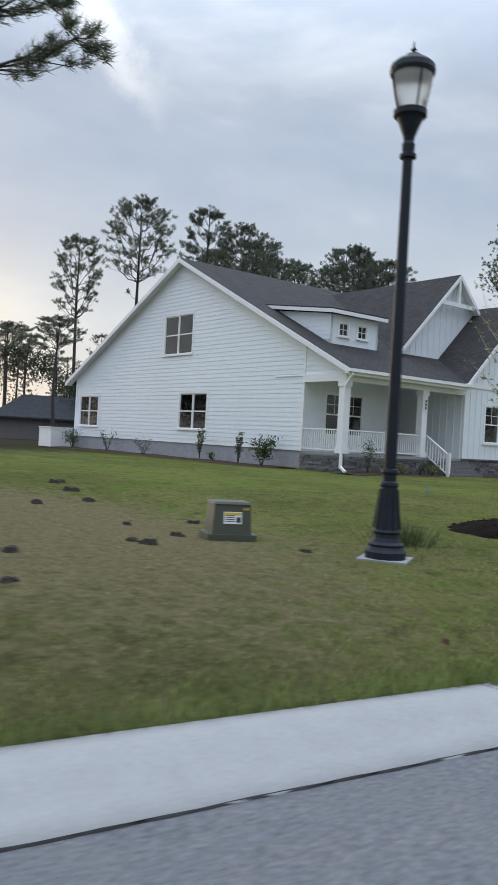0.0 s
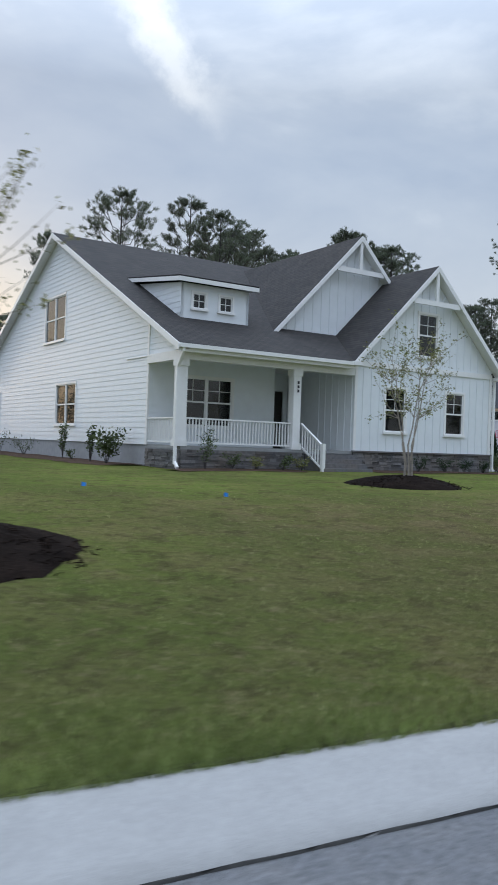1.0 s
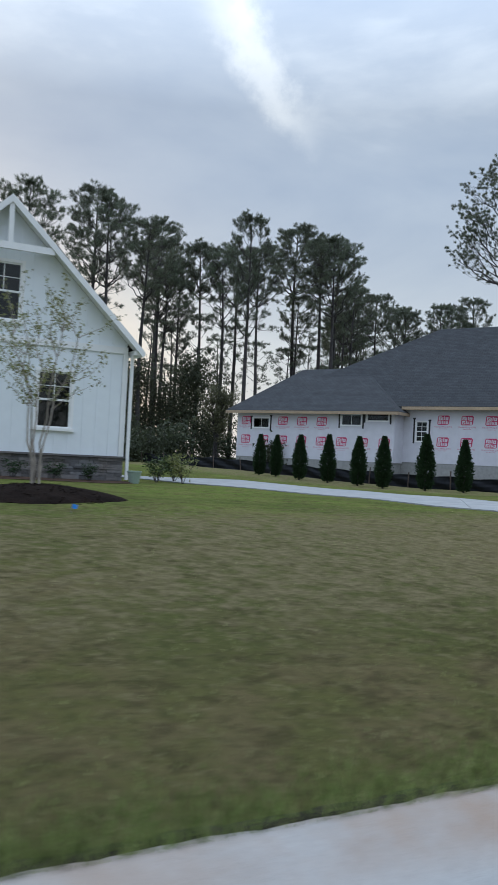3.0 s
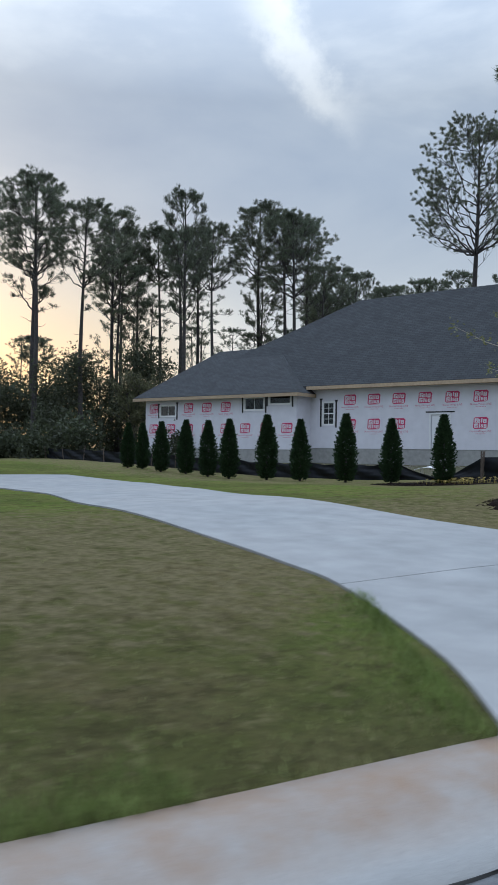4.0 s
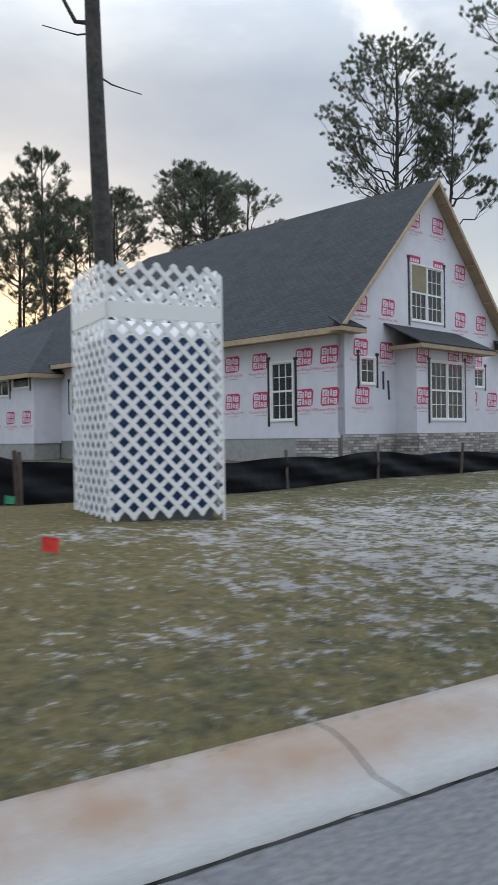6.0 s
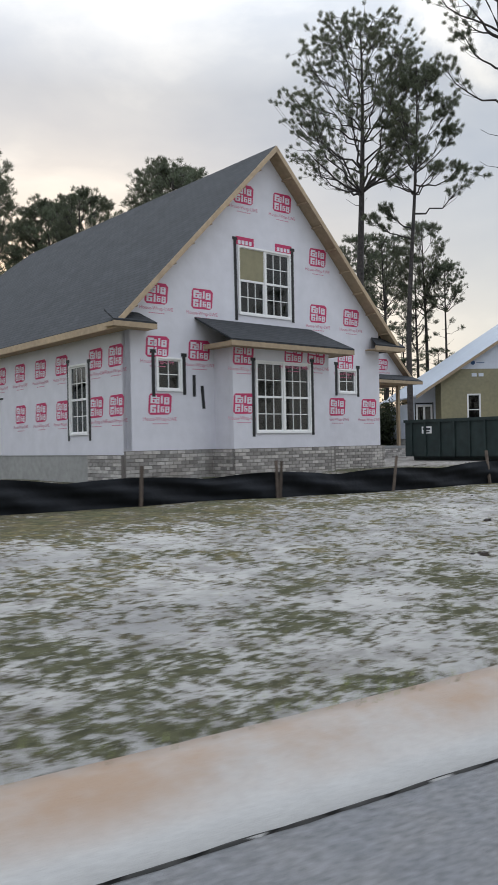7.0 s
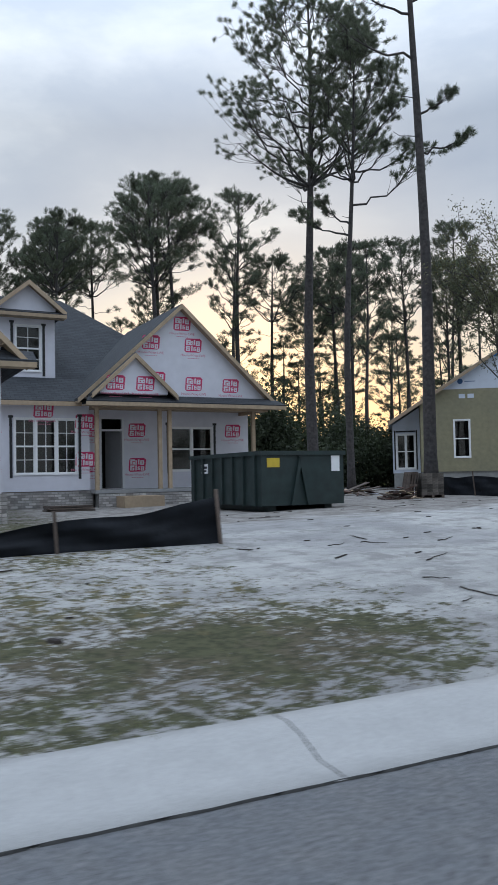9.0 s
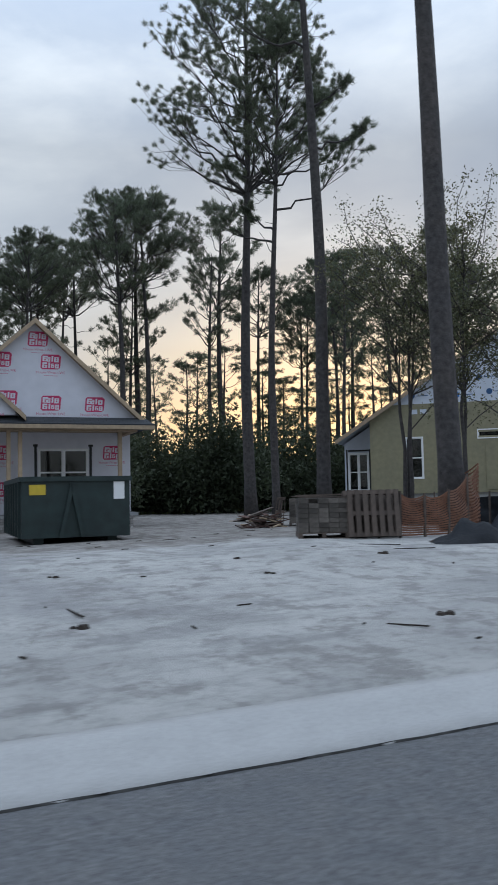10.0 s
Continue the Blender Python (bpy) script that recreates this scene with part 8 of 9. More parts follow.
def verge():
    """The uncut fringe of longer, greener grass that hangs over the kerb, and the dark line beneath it."""
    r = np.random.RandomState(12)
    n = 110000
    st = r.uniform(-3, 50.5, n)
    lat = -0.13 + np.abs(r.normal(0, 0.26, n))
    back = kerb_back(st)
    lat = lat + back + np.where(back > 0.03, 0.09, 0.0)
    patchy = 0.45 + 0.55 * np.clip(np.sin(st * 2.1 + 1.5 * np.sin(st * 0.7)) * 0.6 + 0.6, 0, 1)
    patchy = patchy * np.where(st > 40, 0.55 * (1 - 0.9 * ease(st, 45.5, 49)), 1.0) * np.where((st > 23) & (st < 34), 0.7, 1.0)
    keep = (r.random_sample(n) < patchy) & ~((st > 36.4) & (st < 44.6)) & ~((st > INLET[0] - 0.1) & (st < INLET[1] + 0.1) & (lat < 0.05))
    st, lat = st[keep], lat[keep]
    k = kerb_slope(st)
    q = np.sqrt(1 + k * k)
    x, y = kerb_x(st) - lat / q, st + lat * k / q
    z = np.where(lat > 0.0, ground_z(x, y) - 0.01, road_z(st) + 0.106)
    # the same along the drive's mouth
    e, side = r.uniform(0.05, 1.25, 3200), r.exponential(0.16, 3200) - 0.02
    x, y, lat = np.append(x, 21.59 + 1.62 * e - 0.79 * side), np.append(y, 40.37 - 2.07 * e - 0.62 * side), np.append(lat, side)
    z = np.append(z, ground_z(x[-3200:], y[-3200:]) - 0.01)
    m = len(x)
    hgt = r.uniform(0.04, 0.105, m) * (0.55 + 0.6 * np.exp(-np.abs(lat - 0.05) / 0.25))
    a = r.uniform(0, 2 * np.pi, m)
    lean = r.uniform(0.15, 0.8, m) * hgt
    wd = r.uniform(0.0025, 0.0050, m)
    dx, dy = np.cos(a), np.sin(a)
    v = np.empty((m, 3, 3))
    v[:, 0] = np.stack([x - dy * wd, y + dx * wd, z], 1)
    v[:, 1] = np.stack([x + dy * wd, y - dx * wd, z], 1)
    v[:, 2] = np.stack([x + dx * lean, y + dy * lean, z + hgt], 1)
    me = bpy.data.meshes.new("verge_grass")
    me.from_pydata(v.reshape(-1, 3).tolist(), [], np.arange(3 * m).reshape(-1, 3).tolist())
    me.materials.append(leafy(material("verge_blade", (0.150, 0.215, 0.055), 0.65, vary=0.3, scale=1.6, per_island=0.45, second=(0.200, 0.215, 0.080), spec=0.1), 0.3))
    tagged(new("verge_grass", me), "longer green grass hanging over the kerb's edge", "grass", kind="stuff")
    # dark ragged strip laid on the kerb's back edge
    soil = material("dark_edge", (0.030, 0.027, 0.019), 0.95, vary=0.4, scale=15, bump=0.6, spec=0.1)
    for a, b in ((8.5, INLET[0] - 0.03), (INLET[1] + 0.03, 33.6), (44.9, 48.0)):
        ob = new("soil_edge", strip("soil_edge", [-0.02, 0.045, 0.075, 0.090], [0.100, 0.1125, 0.1135, 0.104], a, b, 0.09, soil, jitter=0.016))
        tagged(ob, "thin dark ragged line along the kerb's back", "soil", kind="stuff")


verge()


def grass_tuft(x, y):
    r = random.Random(31)
    m = Mesh()
    for _ in range(420):
        c = Vector((r.gauss(0, 0.16), r.gauss(0, 0.16), 0.0))
        d = Vector((c.x * 1.6 + r.gauss(0, 0.2), c.y * 1.6 + r.gauss(0, 0.2), 1.0)).normalized()
        s = d.cross(Vector((r.gauss(0, 1), r.gauss(0, 1), 0.1))).normalized() * 0.006
        k = len(m.v)
        m.v += [tuple(c - s), tuple(c + s), tuple(c + d * r.uniform(0.2, 0.42))]
        m.f.append((k, k + 1, k + 2))
        m.m.append(0)
    ob = new("grass_tuft", m.make("grass_tuft", leaf_green))
    ob.matrix_world = pose(x, y, gz(x, y) - 0.01)
    tagged(ob, "dark green tuft of uncut grass beside the lamp", "grass tuft")


grass_tuft(1.12, 12.3)


# ---- street furniture and site things ----
def street_lamp():
    x, y = 1.18, 10.83
    z = gz(x, y)
    ob = thing("street_lamp", "tall dark fluted street lamp with an acorn globe", "street lamp", pose(x, y, z) @ Matrix.Diagonal((1, 1, 0.945, 1)))
    part("pad", Mesh().box(-0.28, 0.28, -0.28, 0.28, -0.3, 0.02), concrete, ob, "square concrete pad")
    part("base", Mesh().lathe([(0.235, 0.02), (0.235, 0.10), (0.215, 0.13), (0.20, 0.16), (0.205, 0.19), (0.175, 0.22), (0.155, 0.27), (0.150, 0.31), (0.165, 0.34), (0.150, 0.37), (0.120, 0.62), (0.100, 0.86), (0.096, 0.90)], 16), lamp_metal, ob)
    for i in range(8):
        a = math.pi / 4 * i
        m = Mesh()
        m.tube([(q * math.cos(a), q * math.sin(a), h) for q, h in ((0.152, 0.38), (0.124, 0.62), (0.104, 0.85))], [0.016, 0.013, 0.010], 5)
        part("flute", m, lamp_metal, ob)
    m = Mesh()
    m.lathe([(0.105, 0.88), (0.110, 0.90), (0.105, 0.93), (0.082, 0.95), (0.080, 1.03), (0.095, 1.04), (0.098, 1.06), (0.092, 1.09), (0.074, 1.10)], 16)
    part("collar", m, lamp_metal, ob)
    part("pole", Mesh().lathe([(0.072, 1.09), (0.068, 2.5), (0.058, 4.88)], 16), lamp_metal, ob)
    part("neck", Mesh().lathe([(0.095, 4.86), (0.095, 4.90), (0.07, 4.92), (0.075, 5.02), (0.06, 5.06), (0.07, 5.12), (0.12, 5.26), (0.15, 5.33), (0.19, 5.36), (0.19, 5.43), (0.15, 5.45)], 20), lamp_metal, ob)
    part("globe", Mesh().lathe([(0.15, 5.45), (0.19, 5.60), (0.225, 5.78), (0.235, 5.88), (0.20, 5.90)], 24), globe_glass, ob, "frosted glass globe", smooth=True)
    m = Mesh()
    for i in range(4):
        a = math.pi / 2 * i + 0.6
        pts = [(r * math.cos(a), r * math.sin(a), h) for r, h in ((0.16, 5.43), (0.198, 5.60), (0.232, 5.78), (0.243, 5.90))]
        m.tube(pts, [0.011] * 4, 5)
    part("cage", m, lamp_metal, ob)
    part("cap", Mesh().lathe([(0.25, 5.86), (0.262, 5.90), (0.25, 5.97), (0.20, 6.02), (0.11, 6.07), (0.09, 6.10), (0.03, 6.12), (0.02, 6.15), (0.035, 6.17), (0.012, 6.20), (0.006, 6.27)], 20), lamp_metal, ob)


street_lamp()


def utility_box(x, y, yaw, w, d, h, mark_digits=True):
    """A padmount box: plinth, tapered shell, lid, warning sheet."""
    z = gz(x, y)
    ob = thing("utility_box", "olive green padmount utility box with a white warning sheet", "utility box", pose(x, y, z, 0, 0, yaw), "utility boxes")
    part("plinth", Mesh().box(-w * 0.62, w * 0.62, -d * 0.60, d * 0.60, -0.2, 0.10), box_green, ob)
    m = Mesh()
    m.hexa([(-w / 2, -d / 2, 0.10), (w / 2, -d / 2, 0.10), (w / 2, d / 2, 0.10), (-w / 2, d / 2, 0.10)], [(-w * 0.46, -d * 0.44, h), (w * 0.46, -d * 0.44, h), (w * 0.46, d * 0.44, h), (-w * 0.46, d * 0.44, h)])
    part("shell", m, box_green, ob)
    m = Mesh()
    m.hexa([(-w * 0.49, -d * 0.48, h), (w * 0.49, -d * 0.48, h), (w * 0.49, d * 0.48, h), (-w * 0.49, d * 0.48, h)], [(-w * 0.45, -d * 0.44, h + 0.03), (w * 0.45, -d * 0.44, h + 0.03), (w * 0.45, d * 0.44, h + 0.03), (-w * 0.45, d * 0.44, h + 0.03)])
    part("lid", m, box_green, ob)
    lean = d * 0.06 / (h - 0.1)
    f = lambda zz: -d / 2 + (zz - 0.10) * lean - 0.006
    m = Mesh()
    m.face([(-w * 0.22, f(0.24), 0.24), (w * 0.24, f(0.24), 0.24), (w * 0.24, f(h - 0.10), h - 0.10), (-w * 0.22, f(h - 0.10), h - 0.10)], 0)
    g = lambda zz: f(zz) - 0.003
    for k in range(4):
        zz = 0.27 + k * 0.026
        m.face([(-w * 0.19, g(zz), zz), (w * 0.06, g(zz), zz), (w * 0.06, g(zz + 0.01), zz + 0.01), (-w * 0.19, g(zz + 0.01), zz + 0.01)], 1)
    m.face([(w * 0.10, g(0.26), 0.26), (w * 0.21, g(0.26), 0.26), (w * 0.21, g(h - 0.17), h - 0.17), (w * 0.10, g(h - 0.17), h - 0.17)], 1)
    m.face([(-w * 0.20, g(h - 0.145), h - 0.145), (w * 0.22, g(h - 0.145), h - 0.145), (w * 0.22, g(h - 0.11), h - 0.11), (-w * 0.20, g(h - 0.11), h - 0.11)], 2)
    part("warning_sheet", m, [paper, ink_dark, yellow_paint], ob)
    m = Mesh()
    for k in range(2):
        m.box(w * 0.28 + k * w * 0.08, w * 0.28 + k * w * 0.08 + w * 0.05, f(h - 0.07) - 0.004, f(h - 0.07) + 0.01, h - 0.075, h - 0.045)
    part_each("number_bars", m, yellow_paint, ob)


utility_box(-1.15, 11.8, 36, 0.54, 0.46, 0.50)
utility_box(22.73, 53.43, 35, 0.74, 0.6, 0.53)


def hydrant():
    x, y = 24.92, 52.9
    ob = thing("fire_hydrant", "pale yellow fire hydrant on a dark standpipe", "fire hydrant", pose(x, y, gz(x, y), 0, 0, 40))
    part("standpipe", Mesh().lathe([(0.13, -0.2), (0.12, 0.16), (0.17, 0.17), (0.17, 0.21)], 16), lamp_metal, ob, "dark standpipe")
    part("barrel", Mesh().lathe([(0.185, 0.21), (0.185, 0.26), (0.135, 0.27), (0.13, 0.68), (0.165, 0.69), (0.165, 0.74)], 20), hydrant_paint, ob)
    part("bonnet", Mesh().lathe([(0.17, 0.74), (0.17, 0.77), (0.14, 0.78), (0.125, 0.86), (0.08, 0.91), (0.04, 0.925), (0.035, 0.99), (0.03, 1.0)], 20), hydrant_paint, ob)
    for a, r, l in ((0, 0.075, 0.26), (90, 0.055, 0.23), (-90, 0.055, 0.23)):
        m = Mesh()
        m.lathe([(r, 0.08), (r, l - 0.05), (r * 1.25, l - 0.05), (r * 1.25, l), (r * 0.4, l + 0.01), (r * 0.35, l + 0.05)], 14)
        part("nozzle", m, hydrant_paint, ob, at=pose(0, 0, 0.56, 90, 0, a))
    for i in range(8):
        a = i * math.pi / 4
        part("bolt", Mesh().lathe([(0.018, 0.0), (0.018, 0.03)], 6), rust, ob, at=pose(0.175 * math.cos(a), 0.175 * math.sin(a), 0.26))
    part("operating_nut", Mesh().lathe([(0.025, 1.0), (0.022, 1.05)], 5), red_plastic, ob)


hydrant()


def lattice_screen():
    """White lattice round a blue site cabin."""
    mx, my = 25.32, 56.48
    yaw = 70.0
    z = gz(mx, my)
    ob = thing("lattice_enclosure", "white lattice screen round a blue portable cabin", "enclosure", pose(mx, my, z, 0, 0, yaw))
    W, D, H = 1.42, 1.40, 2.92
    strips = (((0, 0), (W, 0), 1), ((0, 0), (0, D), 1), ((W, 0), (W, D), 1), ((0, D), (W, D), 1))
    for (x0, y0), (x1, y1), _ in strips:
        L = math.hypot(x1 - x0, y1 - y0)
        yawp = math.degrees(math.atan2(y1 - y0, x1 - x0))
        m = Mesh()
        step = 0.150
        for sgn in (1, -1):
            off = -H
            while off < L:
                a0, a1 = off, off + H
                p, q = (a0, 0.0), (a1, H)
                lo, hi = max(0, -a0), min(H, L - a0)
                if hi > lo:
                    s0, s1 = (a0 + lo, lo), (a0 + hi, hi)
                    if sgn < 0:
                        s0, s1 = (L - s0[0], s0[1]), (L - s1[0], s1[1])
                    m.bar((s0[0], 0.006 * sgn, s0[1]), (s1[0], 0.006 * sgn, s1[1]), 0.008, 0.056)
                off += step * math.sqrt(2)
        m.box(0, L, -0.012, 0.012, 2.28, 2.46)
        part("lattice_panel", m, vinyl, ob, at=pose(x0, y0, 0.02, 0, 0, yawp))
    for px, py in ((0, 0), (W, 0), (0, D), (W, D)):
        part("corner_post", Mesh().box(px - 0.012, px + 0.012, py - 0.012, py + 0.012, -0.2, H - 0.1), vinyl, ob)
    cab = thing("portable_cabin", "blue plastic portable toilet cabin with a pale roof", "portable toilet", pose(mx, my, z, 0, 0, yaw))
    part("shell", Mesh().box(0.12, W - 0.12, 0.12, D - 0.12, 0.08, 2.12), blue_shell, cab)
    part("base", Mesh().box(0.10, W - 0.10, 0.10, D - 0.10, -0.1, 0.08), post_grey, cab)
    m = Mesh()
    m.hexa([(0.09, 0.09, 2.12), (W - 0.09, 0.09, 2.12), (W - 0.09, D - 0.09, 2.12), (0.09, D - 0.09, 2.12)], [(0.25, 0.25, 2.30), (W - 0.25, 0.25, 2.30), (W - 0.25, D - 0.25, 2.30), (0.25, D - 0.25, 2.30)])
    part("roof", m, vinyl, cab, "pale translucent roof")
    part("door", Mesh().box(0.26, W - 0.26, 0.10, 0.12, 0.12, 1.98), blue_shell, cab)


lattice_screen()


def silt_fence(points, seed, gap_stake=2.3, slack=0.07):
    """Fabric on stakes along (x, y, height) points."""
    r = random.Random(seed)
    ob = thing("silt_fence", "sagging black silt fence on wooden stakes", "silt fence", Matrix())
    pts = [Vector((x, y, 0)) for x, y, h in points]
    tops = [h for x, y, h in points]
    run = [0]
    for a, b in zip(pts, pts[1:]):
        run.append(run[-1] + (b - a).length)

    def at(u):
        for i in range(len(pts) - 1):
            if u <= run[i + 1] + 1e-6:
                return pts[i].lerp(pts[i + 1], (u - run[i]) / (run[i + 1] - run[i]))
        return pts[-1]
    n_st = max(2, int(run[-1] / gap_stake))
    stakes = [run[-1] * i / n_st for i in range(n_st + 1)]
    high = lambda u: float(np.interp(u, run, tops))
    m = Mesh()
    n = int(run[-1] / 0.12)
    rows = 12
    for i in range(n + 1):
        u = run[-1] * i / n
        p = at(u)
        q = at(min(u + 0.05, run[-1])) - at(max(u - 0.05, 0))
        nrm = Vector((-q.y, q.x, 0)).normalized()
        near = min(abs(u - s) for s in stakes) / (gap_stake / 2)
        sag = slack * min(1, near) ** 2 + 0.012 * math.sin(u * 1.1 + seed)
        z0 = gz(p.x, p.y)
        for k in range(rows + 1):
            v = k / rows
            wob = 0.06 * math.sin(u * 3.1 + 5 * v + seed) * math.sin(math.pi * v) + 0.009 * math.sin(21 * v + 2.6 * math.sin(u * 0.9 + seed)) + 0.010 * math.sin(u * 11 + 7 * v)
            c = p + nrm * wob
            m.v.append((c.x, c.y, z0 - 0.04 + (max(high(u) - sag, 0.05) + 0.04) * v))
    for i in range(n):
        for k in range(rows):
            a = i * (rows + 1) + k
            m.f.append((a, a + rows + 1, a + rows + 2, a + 1))
            m.m.append(0)
    part("fabric", m, silt_black, ob, smooth=True)
    for s in stakes:
        p = at(s)
        z0 = gz(p.x, p.y)
        k = Mesh()
        lean = (r.uniform(-0.10, 0.10), r.uniform(-0.10, 0.10))
        q = at(min(s + 0.1, run[-1])) - at(max(s - 0.1, 0))
        p = p + Vector((q.y, -q.x, 0)).normalized() * 0.07
        k.bar((p.x, p.y, z0 - 0.2), (p.x + lean[0], p.y + lean[1], z0 + high(s) + r.uniform(0.08, 0.24)), 0.045)
        part("stake", k, wood_grey, ob)


silt_fence([(-14.0, 67.5, 0.62), (-3.0, 64.4, 0.62), (5.0, 61.6, 0.62), (12.0, 58.9, 0.55), (13.75, 58.4, 0.55)], 4)
silt_fence([(13.75, 58.4, 0.52), (14.3, 58.25, 0.30), (15.1, 58.0, 0.10), (15.9, 57.75, 0.24), (16.85, 57.45, 0.72)], 8, 3.2, 0.0)
silt_fence([(16.85, 57.45, 0.72), (20.64, 56.02, 0.78)], 12, 2.1, 0.03)
silt_fence([(20.64, 56.02, 0.78), (22.03, 56.22, 0.85)], 9, 1.4, 0.02)
silt_fence([(22.03, 56.22, 0.85), (22.7, 56.95, 0.60)], 10, 1.0, 0.01)
silt_fence([(22.7, 56.95, 0.60), (23.2, 61.0, 0.60), (23.6, 65.0, 0.53), (24.3, 68.0, 0.47), (25.0, 69.3, 0.44)], 3)
silt_fence([(25.0, 69.3, 0.44), (25.7, 72.2, 0.46), (26.5, 75.0, 0.46), (27.1, 78.2, 0.36), (27.3, 80.2, 0.52), (27.45, 81.8, 0.74)], 5)
silt_fence([(12.6, 100.4, 0.8), (16.5, 100.0, 0.8), (20.0, 99.6, 0.8), (24.0, 99.6, 0.8), (27.6, 100.6, 0.8), (31.0, 103.5, 0.8)], 6)


def loose_sheet():
    """A curled white sheet beside the sagging stretch of fence."""
    m = Mesh()
    n = 8
    for side in (0.0, 0.014):
        for i in range(n + 1):
            u = i / n
            for v in (0.0, 0.45):
                m.v.append((1.1 * u - 0.55, v + 0.05 * u, 0.30 + 0.10 * math.sin(math.pi * u) + 0.12 * v - side))
    a = 2 * (n + 1)
    for i in range(n):
        k = 2 * i
        for q in ((k, k + 2, k + 3, k + 1), (a + k + 1, a + k + 3, a + k + 2, a + k), (k + 2, k, a + k, a + k + 2), (k + 1, k + 3, a + k + 3, a + k + 1)):
            m.f.append(q)
            m.m.append(0)
    for k in (0, 2 * n):
        m.f.append((k, k + 1, a + k + 1, a + k))
        m.m.append(0)
    for x in (-0.4, 0.4):
        m.box(x, x + 0.05, 0.15, 0.25, -0.05, 0.34)
    ob = new("plastic_sheet", m.make("plastic_sheet", white_paint))
    ob.matrix_world = pose(14.55, 58.75, gz(14.55, 58.75), 0, 0, -17)
    tagged(ob, "curled white plastic sheet beside the sagging fence", "plastic sheet")


loose_sheet()


def dumpster():
    s0, d0 = 88.14, -15.2
    x, y = world_of(H2A, s0, d0)
    z = gz(*world_of(H2A, s0 + 1.3, d0 + 2.5))
    ob = thing("dumpster", "dark green steel roll-off dumpster standing on bare sand", "dumpster", pose(x, y, z, 0, 0, H2A))
    W, L, H, g = 2.72, 5.0, 1.66, 0.16
    t = 0.06
    m = Mesh()
    m.box(0, W, 0, L, g, g + 0.08)
    part("floor", m, green_steel, ob)
    for name, a in (("front_wall", (0, W, 0, t)), ("back_wall", (0, W, L - t, L)), ("side_wall", (0, t, t, L - t)), ("side_wall", (W - t, W, t, L - t))):
        part(name, Mesh().box(*a, g + 0.08, H - 0.08), green_steel, ob)
    m = Mesh()
    m.box(-0.05, W + 0.05, -0.05, 0.07, H - 0.08, H + 0.04)
    m.box(-0.05, W + 0.05, L - 0.07, L + 0.05, H - 0.08, H + 0.04)
    m.box(-0.05, 0.07, 0.07, L - 0.07, H - 0.08, H + 0.04)
    m.box(W - 0.07, W + 0.05, 0.07, L - 0.07, H - 0.08, H + 0.04)
    part_each("top_rail", m, green_steel, ob)
    for i in range(7):
        yy = 0.35 + i * (L - 0.7) / 6
        part("rib", Mesh().box(-0.07, 0.0, yy - 0.05, yy + 0.05, g, H - 0.08), green_steel, ob)
        part("rib", Mesh().box(W, W + 0.07, yy - 0.05, yy + 0.05, g, H - 0.08), green_steel, ob)
    for xa, xb in ((0.95, 1.25), (1.50, 1.22)):
        k = Mesh()
        k.hexa([(xa - 0.05, -0.09, g), (xa + 0.05, -0.09, g), (xa + 0.05, 0, g), (xa - 0.05, 0, g)], [(xb - 0.05, -0.09, H - 0.1), (xb + 0.05, -0.09, H - 0.1), (xb + 0.05, 0, H - 0.1), (xb - 0.05, 0, H - 0.1)])
        part("brace", k, green_steel, ob)
    for xx in (0.3, W - 0.55):
        part("skid", Mesh().box(xx, xx + 0.25, 0.2, L - 0.2, 0.0, g), green_steel, ob)
    part("yellow_sticker", Mesh().box(0.18, 0.58, -0.012, -0.001, H - 0.42, H - 0.16), yellow_paint, ob, "yellow warning sticker")
    part("paper_notice", Mesh().box(W - 0.42, W - 0.14, -0.012, -0.001, H - 0.55, H - 0.10), paper, ob, "white paper notice")
    m = Mesh()
    m.box(-0.012, -0.001, 3.62, 4.12, H - 0.55, H - 0.25, 0)
    m.box(-0.015, -0.012, 3.68, 4.06, H - 0.40, H - 0.32, 1)
    m.box(-0.015, -0.012, 3.72, 4.0, H - 0.50, H - 0.44, 1)
    part("company_plate", m, [paper, ink_dark], ob)


dumpster()


BOARD = Mesh().box(0, 1.0, 0, 0.10, 0, 0.02).make("board", wood_grey)
BLOCK = Mesh().box(0, 0.205, 0, 0.345, 0, 0.098).make("block", material("grey_brown_block", (0.105, 0.092, 0.080), 0.95, vary=0.35, scale=9, bump=0.6, per_object=0.5))
STRINGER = Mesh().box(0, 0.09, 0, 1.09, 0, 0.09).make("stringer", wood_grey)


def pallet(at, label, group, width=1.0):
    """A pallet: seven deck boards over three stringers, three boards below."""
    ob = thing("pallet", label, "pallet", at, group)
    for i in range(7):
        part("board", BOARD, None, ob, at=pose(0, i * 0.165, 0.11) @ Matrix.Diagonal((width, 1, 1, 1)))
    for x in (0.0, width / 2 - 0.045, width - 0.09):
        part("stringer", STRINGER, None, ob, at=pose(x, 0, 0.02))
    for y in (0, 0.5, 0.99):
        part("board", BOARD, None, ob, at=pose(0, y, 0) @ Matrix.Diagonal((width, 1, 1, 1)))


